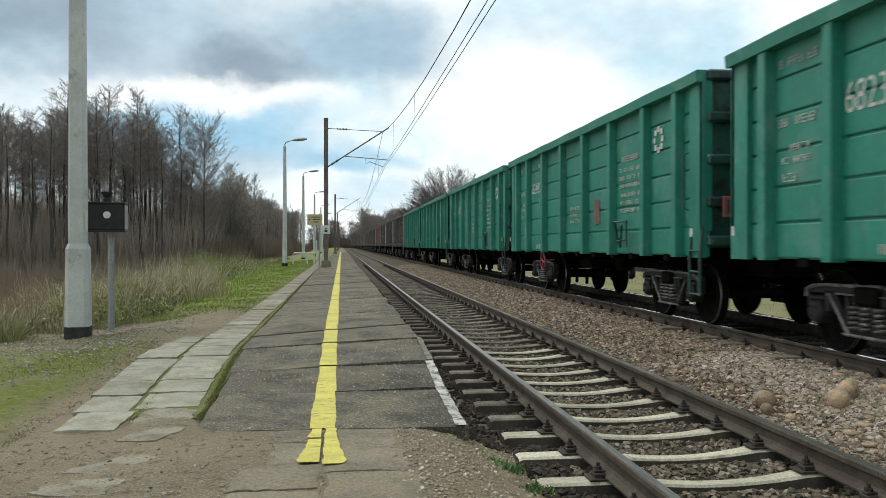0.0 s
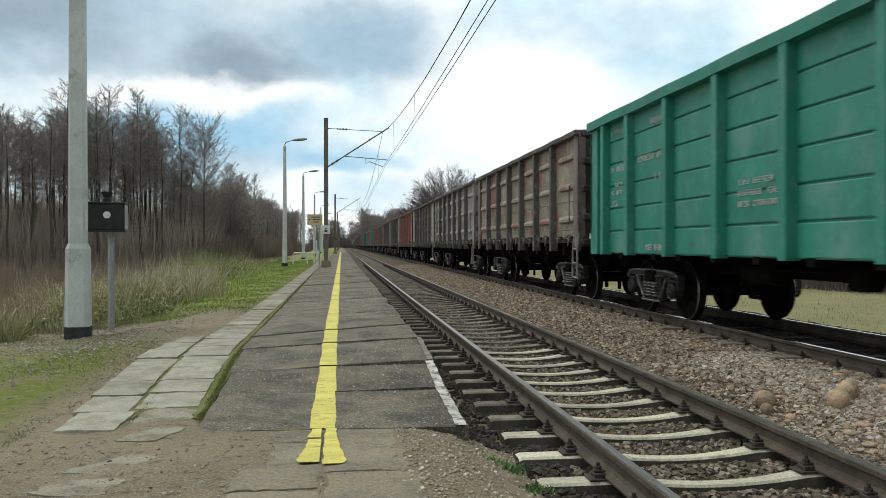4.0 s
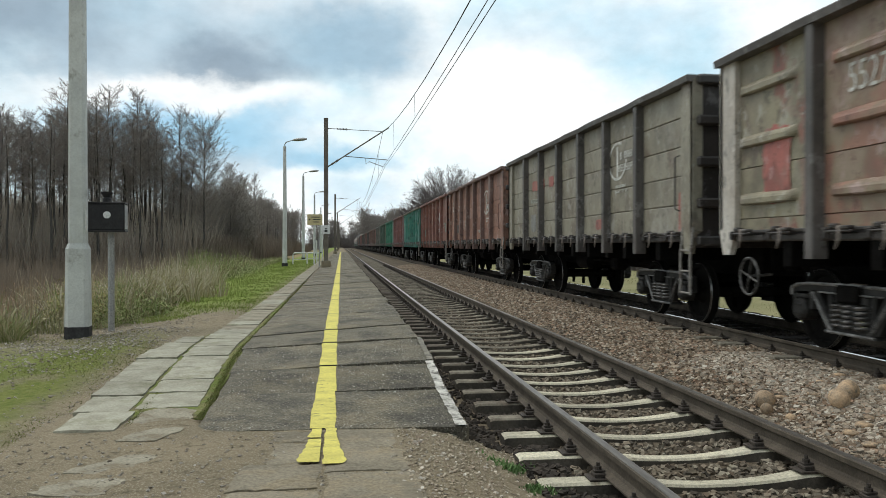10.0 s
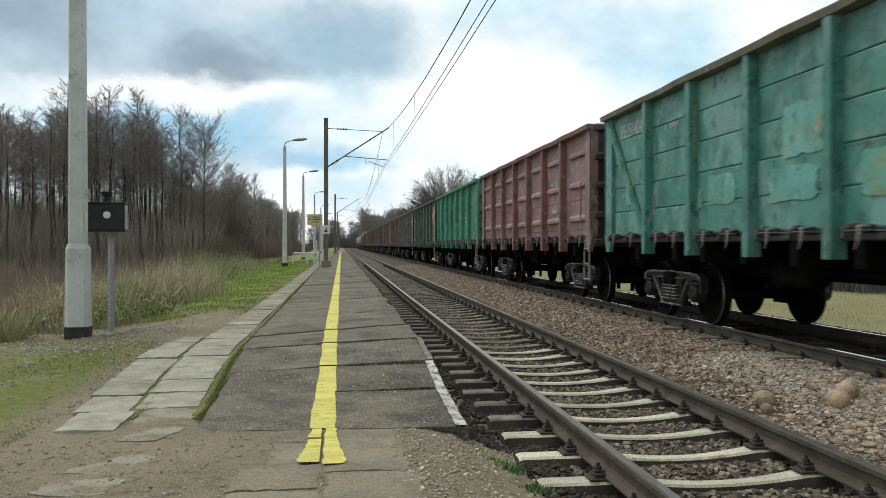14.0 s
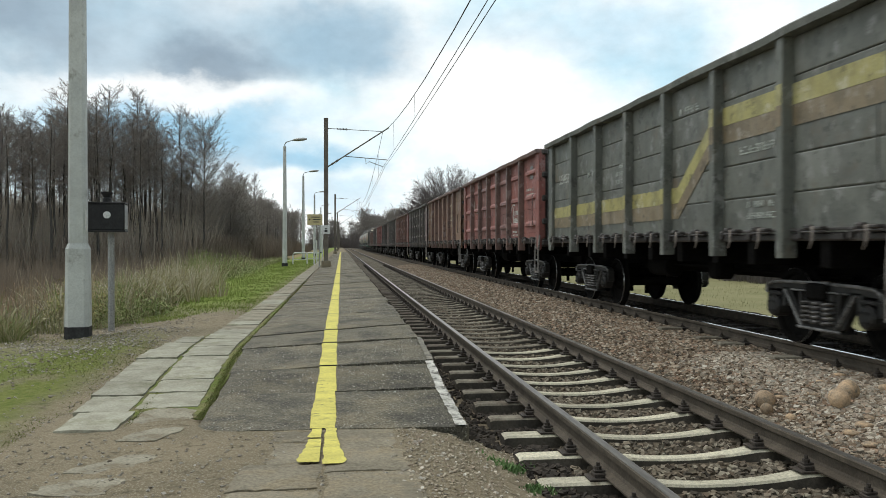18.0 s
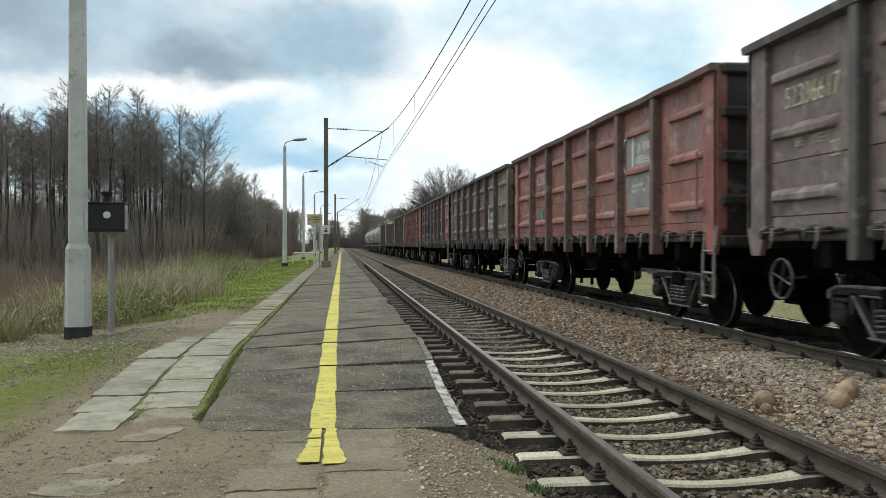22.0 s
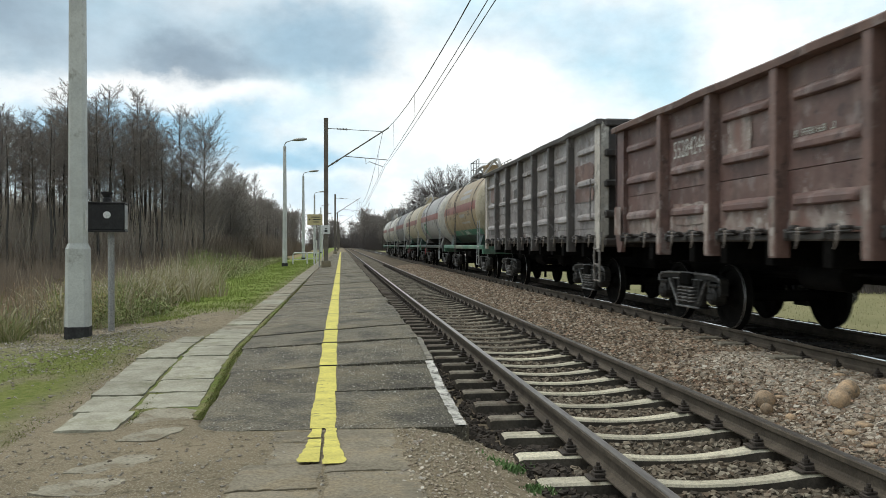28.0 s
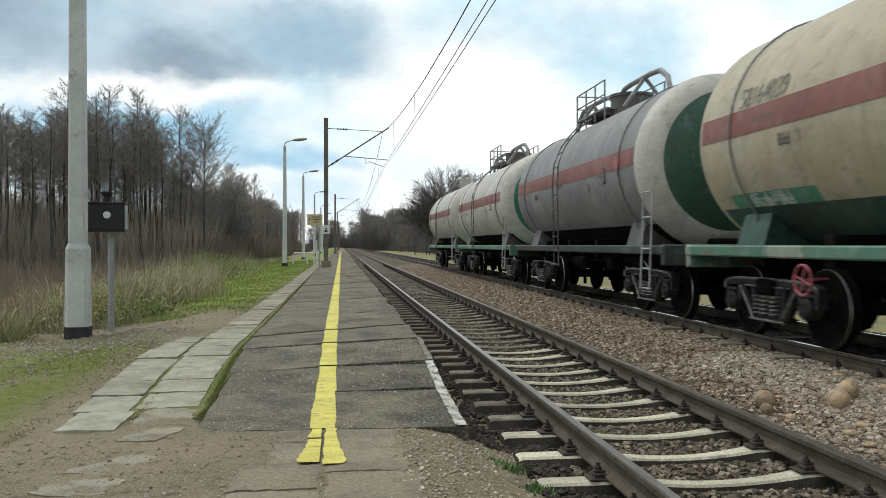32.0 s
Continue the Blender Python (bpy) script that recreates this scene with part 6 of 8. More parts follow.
closed = "bright green high-sided steel gondola wagon with white lettering"
SMALL = [(5.0, 3.35, 0.9, 1), (5.0, 2.66, 0.9, 1), (5.1, 2.36, 0.6, 2), (5.2, 2.02, 0.35, 1), (3.1, 2.38, 0.35, 1), (3.2, 3.3, 0.5, 1), (-3.45, 2.8, 0.9, 1), (-3.45, 2.6, 1.1, 3), (-3.45, 2.15, 1.0, 3), (-0.2, 2.05, 1.2, 3), (3.3, 1.2, 0.7, 1)]
GO = [suek, end_frame]
WAGONS = [
    S("closed", closed, GREEN, number=("6823", 3.85, 2.72, 0.40), bars=SMALL, extra=GO),
    S("closed", closed, GREEN, number=("68249820", 3.56, 2.72, 0.345), more=[("20", 3.05, 2.33, 0.27), ("22", 3.3, 1.2, 0.17)], bars=SMALL, extra=GO + [red_wheel], patch=[(-1.55, 1.9, 0.36, 0.5, MAROON)]),
    S("closed", closed, GREEN, number=("68272764", 3.56, 2.72, 0.345), more=[("21", 3.05, 2.33, 0.27), ("23", 3.3, 1.2, 0.17)], bars=SMALL, extra=GO),
    S("closed", closed, GREEN, number=("68126788", 3.56, 2.72, 0.34), more=[("21", 3.05, 2.33, 0.27)], bars=SMALL, extra=GO),
    S("closed", closed, GREEN, bars=SMALL + [(3.42, 2.72, 1.2, 1)], extra=GO),
    S("ribs", "patched brown and olive gondola wagon with red blotches and dark stakes", MIXED, rib=DARKRIB, post=BROWNGREY, number=("573", 2.75, 2.9, 0.36), patch=[(4.9, 2.6, 0.4, 0.5, PATCHRED), (3.3, 2.0, 0.7, 0.3, PATCHGREEN)], bars=[(4.9, 2.3, 0.8, 1)]),
    S("ribs", "weathered grey gondola wagon with red patches and dark stakes", GREY, rib=DARKRIB, post=GREY, patch=[(1.65, 3.0, 0.5, 0.3, PATCHRED), (1.6, 2.1, 0.7, 0.36, PATCHRED), (1.3, 1.65, 0.3, 0.2, PATCHRED)], emblem=(-3.1, 2.55, 0.5), bars=[(3.4, 2.6, 1.0, 2)], ink=OCHREINK),
    S("plank", "weathered grey gondola wagon of broad planks with yellow stains", WARMGREY, rib=DARKRIB, post=LIGHTEND, number=("506466", 3.46, 3.1, 0.3), emblem=(-3.2, 2.7, 0.5), patch=[(3.9, 1.9, 0.35, 0.5, PATCHGREY), (2.0, 2.8, 0.3, 0.3, PATCHBLUE), (-1.7, 2.2, 0.9, 0.45, PATCHGREY), (-1.7, 2.6, 1.1, 0.25, PATCHRUST), (-5.9, 1.75, 0.3, 0.35, PATCHBLUE)], bars=[(5.3, 2.6, 0.7, 2), (5.2, 2.0, 0.7, 1)], ink=OCHREINK),
    S("plank", "orange-brown gondola wagon with a white ring emblem", ORANGE, rib=BRICK, emblem=(-3.0, 2.75, 0.55), bars=[(5.2, 3.1, 0.7, 2), (3.4, 2.9, 0.9, 2), (1.8, 2.55, 0.3, 3), (1.6, 2.1, 0.8, 1), (-5.1, 2.6, 0.9, 2), (-5.2, 2.3, 1.0, 2), (-3.2, 1.8, 0.7, 1)], patch=[(-5.2, 2.95, 0.6, 0.14, PATCHGREEN), (3.3, 2.2, 0.6, 0.3, PATCHGREEN)], extra=[marks]),
    S("ribs", "patchwork gondola wagon in olive grey and faded red", MIXED, rib=DARKRIB, alt={1: MIXRED, 3: MIXRED, 5: MIXRED}, post=LIGHTEND, number=("5527", 3.5, 2.92, 0.38), patch=[(5.2, 2.2, 0.6, 0.9, PATCHRED), (-5.3, 2.7, 0.6, 0.4, STRIPE)], extra=[grey_wheel]),
    S("plank", "grey-olive gondola wagon with faded red patches on its boards", WARMGREY, rib=DARKRIB, post=WARMGREY, emblem=(-3.1, 2.8, 0.5), patch=[(3.1, 2.8, 1.3, 0.27, PATCHRED), (3.6, 1.82, 0.55, 0.45, PATCHGREY), (1.75, 2.8, 0.45, 0.25, PATCHRED), (-6.1, 1.75, 0.4, 0.6, PATCHRED), (-2.0, 1.65, 0.4, 0.2, PATCHRED)], bars=[(3.4, 2.4, 1.0, 1)]),
    S("plank", "clay-brown gondola wagon with a white ring emblem", CLAYBROWN, rib=DARKBROWN, emblem=(-3.1, 2.75, 0.6), bars=[(5.2, 3.1, 0.7, 1), (1.6, 2.2, 0.7, 2), (3.4, 2.9, 1.1, 2), (-3.6, 2.55, 1.0, 2), (-1.6, 1.75, 0.5, 1)], patch=[(4.3, 1.95, 1.0, 0.38, DARKRIB), (-5.9, 2.1, 0.3, 0.25, LIGHTEND)], number=("54362366", 5.25, 2.85, 0.3), extra=[grey_wheel]),
    S("plank", "brick-red gondola wagon with a white number on its side", BRICK, rib=BRICK, number=("53004354", 3.46, 2.95, 0.33), emblem=(-2.45, 2.75, 0.72), bars=[(5.2, 2.9, 0.7, 2), (5.2, 2.3, 0.7, 1), (3.3, 2.3, 0.7, 2), (-5.1, 2.3, 0.8, 2)], patch=[(4.0, 1.95, 0.5, 0.4, PATCHGREEN), (0.2, 2.7, 0.6, 0.55, DUSTWHITE), (1.7, 2.6, 0.5, 0.5, DUSTWHITE), (-5.5, 2.1, 0.3, 0.45, PATCHGREEN)]),
    S("plank", "faded teal-green gondola wagon with diagonal end braces", TEAL, brace=True, rib=TEAL, cap=CAPOLIVE, number=("55351404", 5.25, 3.28, 0.32), patch=[(4.25, 1.9, 0.22, 0.34, PATCHGREY), (2.6, 1.9, 0.5, 0.3, TEALPATCH), (-1.7, 1.95, 0.9, 0.45, TEALPATCH), (-3.4, 1.9, 1.0, 0.45, TEALPATCH), (5.3, 2.2, 0.4, 0.5, TEALPATCH), (-0.2, 2.55, 0.8, 0.6, TEALPATCH), (0.0, 1.95, 1.0, 0.4, TEALPATCH), (1.75, 2.0, 0.8, 0.4, TEALPATCH)], bars=[(3.4, 3.1, 0.6, 1), (5.4, 2.15, 0.6, 1)]),
    S("ribs", "pale plum gondola wagon with pressed ribs and darker stakes", PLUM, rib=MAROON, bars=[(3.4, 2.8, 0.9, 2), (-3.4, 2.7, 0.6, 1)], patch=[(-0.2, 1.75, 0.5, 0.3, PATCHGREEN), (-3.4, 2.1, 0.7, 0.2, DUSTWHITE)]),
    S("plank", "green gondola wagon with a white number on its side", OLDGREEN, rib=OLDGREEN, number=("5835947", 3.2, 3.0, 0.36), bars=[(5.2, 3.35, 0.25, 2), (5.2, 2.9, 0.7, 2), (5.2, 2.45, 0.25, 1), (3.4, 2.4, 0.3, 1), (-3.4, 2.5, 0.9, 3)], patch=[(2.9, 2.2, 0.8, 0.4, PATCHRED)]),
    S("plank", "gondola wagon in peeling grey-green with pale blue patches", MOTTLE, rib=DEEPRIB, number=("70", 1.75, 2.95, 0.22), patch=[(5.0, 2.4, 0.5, 0.75, PATCHBLUE), (3.4, 2.75, 0.95, 0.34, PATCHBLUE), (-0.2, 2.5, 0.5, 0.42, PATCHBLUE), (-5.2, 2.85, 1.2, 0.9, PATCHRUST), (-5.2, 1.95, 1.1, 0.22, PATCHRED), (-0.1, 3.05, 0.5, 0.2, DARKRIB)], bars=[(-1.3, 2.05, 0.3, 2), (-2.1, 2.05, 0.3, 2)]),
    S("plank", "dark olive gondola wagon with a stepped yellow band", OLIVE, rib=OLIVE, post=OLIVE, number=("52344569", 5.22, 2.75, 0.27), bars=[(-1.6, 3.25, 0.7, 1), (3.2, 2.7, 0.5, 1), (1.2, 2.7, 0.9, 3), (-3.6, 2.45, 0.9, 1), (-3.7, 1.75, 0.7, 2)], extra=[stripe]),
    S("ribs", "dark red gondola wagon with a pale ring emblem", RED, rib=DARKBROWN, post=RED, alt={2: MAROON, 4: MAROON}, emblem=(-3.1, 2.1, 0.5), bars=[(-5.2, 2.75, 0.9, 2), (3.4, 2.6, 0.8, 2)], patch=[(-5.4, 3.2, 0.35, 0.35, PATCHGREY), (4.2, 2.75, 0.4, 0.35, DUSTWHITE)], extra=[grey_wheel]),
    S("plank", "tan-brown gondola wagon with a pale ring emblem", TAN, rib=DARKBROWN, emblem=(-3.0, 2.75, 0.55), bars=[(5.2, 3.45, 0.25, 2), (5.6, 3.0, 0.4, 2), (3.4, 2.95, 0.9, 1), (5.1, 2.65, 0.8, 2), (5.3, 2.15, 0.3, 1), (-3.6, 2.6, 0.8, 3)], ink=OCHREINK, extra=[marks]),
    S("ribs", "grey-brown gondola wagon with faint yellow lettering", BROWNGREY, rib=DARKRIB, number=("52336617", 5.25, 2.92, 0.31), more=[("20", 4.8, 2.25, 0.22)], emblem=(-3.1, 2.7, 0.5), bars=[(3.4, 2.5, 0.9, 3), (5.2, 2.4, 0.7, 1), (-1.6, 1.95, 0.5, 2)], ink=OCHREINK, extra=[grey_wheel]),
    S("ribs", "rust-red gondola wagon with dark patches and a white number", RUSTRED, rib=DARKBROWN, post=RED, number=("622030", 3.55, 2.9, 0.36), emblem=(-3.15, 2.85, 0.6), patch=[(3.2, 2.55, 1.0, 0.3, DARKBROWN), (3.6, 2.0, 0.6, 0.35, PATCHGREEN), (-3.45, 2.55, 1.25, 1.5, PATCHGREY)], bars=[(5.2, 2.8, 0.8, 1), (5.2, 2.05, 0.7, 2), (-3.5, 2.15, 0.7, 3)], extra=[grey_wheel]),
    S("ribs", "dark brown gondola wagon with a pale ring emblem", EARTH, rib=DARKRIB, post=EARTH, emblem=(-2.8, 2.2, 0.58), alt={k: DARKBROWN for k in (2, 4)}, bars=[(-0.2, 2.8, 0.4, 1), (3.4, 2.5, 0.9, 2)], patch=[(5.4, 2.8, 0.5, 0.42, DUSTWHITE), (3.4, 2.92, 1.25, 0.36, DUSTWHITE), (3.4, 2.4, 1.25, 0.1, DUSTWHITE), (3.4, 2.22, 1.2, 0.1, LIGHTEND), (0.4, 2.6, 0.5, 0.4, DUSTWHITE), (0.4, 2.1, 0.5, 0.4, PATCHGREEN), (1.7, 2.0, 0.6, 0.3, DUSTWHITE)], extra=[grey_wheel]),
    S("ribs", "gondola wagon in charcoal with brick-red panels", CHARCOAL, rib=CHARCOAL, alt={0: RUSTRED, 1: RUSTRED, 3: RUSTRED, 5: RUSTRED, 6: MAROON}, number=("5634807", 3.46, 2.9, 0.34), emblem=(-3.2, 2.7, 0.5), patch=[(-1.4, 1.75, 1.1, 0.28, PATCHRED), (-5.2, 1.85, 0.3, 0.35, LIGHTEND), (1.7, 2.55, 0.7, 0.3, PATCHRED)], ink=PINKINK),
    S("ribs", "dull red gondola wagon with a pale ring emblem", RED, rib=MAROON, emblem=(-3.3, 2.9, 0.55), bars=[(-3.5, 2.15, 0.7, 3), (3.4, 2.7, 0.9, 2), (5.2, 2.1, 0.7, 1)], patch=[(-5.3, 2.55, 0.35, 0.25, DUSTWHITE), (3.4, 1.75, 0.6, 0.3, PATCHGREY)]),
    S("ribs", "dark brown gondola wagon with pale corner posts", BROWNGREY, rib=DARKRIB, post=LIGHTEND, bars=[(3.4, 2.8, 0.9, 2)], patch=[(2.0, 2.2, 0.6, 0.35, DUSTWHITE)]),
    S("ribs", "dark maroon gondola wagon smeared with white dust", DUSTED, rib=DARKBROWN, post=DUSTED, top=3.40, number=("55284244", 3.46, 2.68, 0.33), emblem=(-3.2, 2.5, 0.5), patch=[(1.9, 2.65, 0.6, 0.6, DUSTWHITE), (-1.5, 2.7, 0.7, 0.6, DUSTWHITE), (3.4, 1.7, 1.2, 0.32, DUSTWHITE), (-1.6, 1.62, 1.3, 0.22, DUSTWHITE), (-5.2, 1.7, 1.4, 0.3, DUSTWHITE), (-3.4, 1.62, 0.9, 0.22, DUSTWHITE)], bars=[(0.2, 2.5, 0.8, 2)], extra=[dust_coat]),
    S("ribs", "ash-grey gondola wagon with brown patches between dark stakes", ASH, rib=DARKRIB, post=LIGHTEND, patch=[(5.1, 2.95, 1.15, 0.55, DARKBROWN), (5.2, 1.72, 1.0, 0.28, DARKRIB), (-5.2, 2.75, 1.3, 0.4, DARKBROWN), (-5.2, 2.3, 1.3, 0.3, DARKBROWN), (1.7, 2.7, 0.5, 0.35, DARKRIB), (3.4, 2.6, 0.4, 0.3, DARKRIB)]),
]

# tank wagons
gondola_paint = paint


def paint(*tones, **more):
    return gondola_paint(*tones, **{"wear": 0.5, "lift": 0.9, **more})


TR, TZ, THALF = 1.54, 2.68, 5.58
CREAM = paint("cream_tank_paint", (0.50, 0.44, 0.31), (0.44, 0.385, 0.265), (0.33, 0.24, 0.14), (0.6, 0.78))
AMBER = paint("amber_stained_tank", (0.40, 0.31, 0.185), (0.33, 0.245, 0.137), (0.26, 0.165, 0.09), (0.55, 0.7), peel=(0.46, 0.43, 0.38), peel_at=(0.63, 0.67), peel_scale=0.8)
TANKGREY = paint("grey_tank_paint", (0.40, 0.39, 0.38), (0.33, 0.325, 0.32), (0.22, 0.2, 0.19), (0.6, 0.78))
DARKGREY = paint("dark_grey_tank", (0.26, 0.26, 0.265), (0.21, 0.21, 0.215), (0.15, 0.14, 0.135), (0.58, 0.75))
OFFWHITE = paint("off_white_tank", (0.60, 0.58, 0.52), (0.52, 0.50, 0.45), (0.36, 0.32, 0.27), (0.6, 0.78))
BELT = paint("red_tank_belt", (0.29, 0.095, 0.072), (0.24, 0.078, 0.06), (0.2, 0.1, 0.08), (0.6, 0.78))
ENDGREEN = paint("green_end_paint", (0.02, 0.20, 0.12), (0.018, 0.16, 0.10), (0.03, 0.1, 0.07), (0.6, 0.8))
ENDPAINT = paint("patchy_green_panel", (0.045, 0.24, 0.15), (0.08, 0.27, 0.18), (0.2, 0.2, 0.15), (0.55, 0.62), peel=(0.40, 0.37, 0.3), peel_at=(0.56, 0.60), peel_scale=1.6)
DEEPGREEN = paint("deep_green_end", (0.018, 0.085, 0.052), (0.015, 0.07, 0.045), (0.03, 0.06, 0.045))
SILLGREEN = paint("green_frame_paint", (0.11, 0.26, 0.18), (0.07, 0.20, 0.135), (0.15, 0.13, 0.1), (0.52, 0.64), peel=(0.30, 0.34, 0.28), peel_at=(0.56, 0.58), peel_scale=0.5)
GREYSILL = paint("grey_green_frame", (0.035, 0.055, 0.046), (0.022, 0.033, 0.029), (0.025, 0.025, 0.022))
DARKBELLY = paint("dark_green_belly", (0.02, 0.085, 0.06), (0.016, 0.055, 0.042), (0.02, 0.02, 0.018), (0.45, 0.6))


CYL, SHIFT = 4.70, 0.15


def dome_y(r):
    """How far out the dished end reaches at a radius."""
    return CYL + 0.64 * math.sqrt(max(0.0, 1 - (r / TR) ** 2))


DOME = [(dome_y(r), r) for r in (0.02, 0.4, 0.75, 1.0, 1.2, 1.33, 1.43, 1.5, 1.53)] + [(CYL, TR)]


@cached
def tank_shell():
    prof = [(-a, r) for a, r in DOME] + [(-2.4, TR), (0, TR), (2.4, TR)] + DOME[::-1]
    return Build().lathe(prof, 56, "y", (0, SHIFT, TZ)).mesh("shell", True)


@cached
def end_disc():
    prof = [(-dome_y(r) - 0.006, r) for r in (0.02, 0.4, 0.75, 1.0, 1.2)] + [(-dome_y(1.2) + 0.04, 1.19), (-5.05, 0.9), (-5.05, 0.02)]
    return Build().lathe(prof, 56, "y", (0, SHIFT, TZ)).mesh("end_disc", True)


@cached
def end_cap():
    prof = [(-dome_y(r) - 0.004, r + 0.004) for r in (1.2, 1.33, 1.43, 1.5, 1.53)] + [(-CYL, TR + 0.008), (-4.64, TR + 0.008), (-4.64, TR - 0.01), (-4.8, 1.3), (-4.95, 1.18)]
    return Build().lathe(prof, 56, "y", (0, SHIFT, TZ)).mesh("end_cap", True)


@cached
def belly_mesh(arc):
    """The belly of the shell: soot and underside shade put into one dark strip."""
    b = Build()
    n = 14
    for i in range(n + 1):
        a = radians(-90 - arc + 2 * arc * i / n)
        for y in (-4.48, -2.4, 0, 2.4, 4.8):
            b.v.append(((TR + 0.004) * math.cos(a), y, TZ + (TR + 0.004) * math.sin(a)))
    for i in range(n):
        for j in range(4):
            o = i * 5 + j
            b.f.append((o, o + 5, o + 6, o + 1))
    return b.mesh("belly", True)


@cached
def belt_mesh(y0, y1, a0, a1):
    """A strip of paint on the flank of the shell between two heights given as angles."""
    b = Build()
    for s in (-1,):
        o = len(b.v)
        n = 8
        for i in range(n + 1):
            a = radians(a0 + (a1 - a0) * i / n)
            for y in (y0, y1):
                b.v.append((s * (TR + 0.005) * math.cos(a), y, TZ + (TR + 0.005) * math.sin(a)))
        b.f.extend([(o + 2 * i, o + 2 * i + 1, o + 2 * i + 3, o + 2 * i + 2)[::s] for i in range(n)])
    return b.mesh("belt", True)


@cached
def strap_mesh(y):
    b = Build()
    for y in (y,):
        pts = [(1.0 * (TR + 0.02) * math.cos(a), y, TZ + (TR + 0.02) * math.sin(a)) for a in np.linspace(radians(-40), radians(220), 40)]
        b.tube(pts, 0.014, 5)
        for s in (-1, 1):
            b.tube([((TR + 0.02) * s * math.cos(radians(-40)), y, TZ - (TR + 0.02) * math.sin(radians(40))), (s * 1.12, y, 1.16)], 0.016, 5)
    return b.mesh("strap", True)


@cached
def saddle_mesh(y):
    b = Build()
    for y in (y,):
        m = Matrix(((1, 0, 0, 0), (0, 0, -1, y + 0.35), (0, 1, 0, 0), (0, 0, 0, 1)))
        arc = [(TR * math.sin(radians(a)), TZ - TR * math.cos(radians(a))) for a in range(-48, 49, 8)]
        b.plate([(-1.3, 1.12), (1.3, 1.12)] + [(max(-1.3, min(1.3, x)), z) for x, z in reversed(arc)], 0.7, m)
    return b.mesh("saddle")


@cached
def sill_mesh():
    b = Build()
    for s in (-1, 1):
        b.box((s * 1.40, 0, 1.16), (0.14, 2 * THALF, 0.15), 0.02)
    for q in (-1, 1):
        b.box((0, q * (THALF - 0.06), 1.08), (2.9, 0.14, 0.34), 0.02)
        b.box((0, q * (THALF - 0.5), 1.22), (2.7, 0.9, 0.04))
    return b.mesh("frame_sill")


@cached
def ladder_mesh(y, zt):
    """A ladder from the frame up the flank and over to the crown."""
    b = Build()
    for d in (-0.2, 0.2):
        pts = [(-1.62, y + d, 0.75), (-1.64, y + d, 1.9), (-1.66, y + d, TZ)]
        pts += [(-(TR + 0.14) * math.cos(radians(a)), y + d, TZ + (TR + 0.14) * math.sin(radians(a))) for a in range(15, int(zt), 15)]
        b.tube(pts, 0.016, 6)
    zs = [0.8, 1.12, 1.44, 1.76, 2.08, 2.40, 2.72]
    for z in zs:
        b.tube([(-1.65, y - 0.2, z), (-1.65, y + 0.2, z)], 0.016, 6)
    for a in range(12, int(zt), 12):
        p = (-(TR + 0.14) * math.cos(radians(a)), TZ + (TR + 0.14) * math.sin(radians(a)))
        b.tube([(p[0], y - 0.2, p[1]), (p[0], y + 0.2, p[1])], 0.016, 6)
    return b.mesh("ladder", True)


@cached
def deck_mesh():
    """Grating on the crown, on two bearers."""
    z = TZ + TR
    b = Build()
    b.box((0, 0.75, z + 0.1), (1.4, 2.2, 0.04))
    for y in (-0.1, 1.5):
        b.box((0, y, z + 0.04), (1.2, 0.07, 0.1))
    return b.mesh("deck", True)


@cached
def post_mesh():
    return Build().tube([(0, 0, -0.2), (0, 0, 0.72)], 0.02, 6).mesh("post", True)


@cached
def handrail_mesh(kind, h):
    """One bar along a side of the walkway, or across its end."""
    pts = [(0, -0.35, h), (0, 1.8, h)] if kind else [(-0.7, 1.8, h), (0.7, 1.8, h)]
    return Build().tube(pts, 0.016, 6).mesh("handrail", True)


def walkway(w):
    z = TZ + TR
    deck = part("walkway", deck_mesh(), DARKGREY, w, "railed walkway on the crown")
    for x in (-0.7, 0.7):
        for y in (-0.35, 0.35, 1.05, 1.8):
            part("post", post_mesh(), DARKGREY, deck, at=pose(x, y, z))
        for h in (0.4, 0.72):
            part("handrail", handrail_mesh(1, h), DARKGREY, deck, at=pose(x, 0, z))
    for h in (0.4, 0.72):
        part("handrail", handrail_mesh(0, h), DARKGREY, deck, at=pose(0, 0, z))


@cached
def manhole_mesh():
    z = TZ + TR
    b = Build().lathe([(-0.15, 0.47), (0.36, 0.47), (0.37, 0.50), (0.43, 0.50), (0.45, 0.4), (0.47, 0.05)], 24, "z", (0, -0.15, z))
    return b.mesh("manhole", True)


@cached
def hoop_mesh(kind):
    """Pipe arches that guard the manhole."""
    z = TZ + TR
    b = Build()
    q = -1 if kind else 1
    x = -0.3
    arc = [(x, q * y, z + h) for y, h in ((0.1, -0.15), (0.16, 0.15), (0.28, 0.38), (0.55, 0.49), (1.0, 0.51), (2.1, 0.51), (2.6, 0.47), (2.95, 0.28), (3.15, -0.12))]
    b.tube(arc, 0.055, 8)
    for e in (-0.45, 0.5):
        b.tube([(x, q * 1.75, z + 0.5), (x + e, q * 1.75, z - 0.12)], 0.042, 8)
    return b.mesh("guard_hoop", True)


@cached
def tank_step(q):
    b = Build()
    y = q * (THALF - 0.55)
    for d in (-0.2, 0.2):
        b.tube([(-1.5, y + d, 2.15), (-1.52, y + d, 1.3), (-1.55, y + d, 0.5)], 0.018, 6)
    for z in (0.52, 0.85, 1.18, 1.7, 2.12):
        b.tube([(-1.52, y - 0.2, z), (-1.52, y + 0.2, z)], 0.018, 6)
    return b.mesh("end_steps", True)


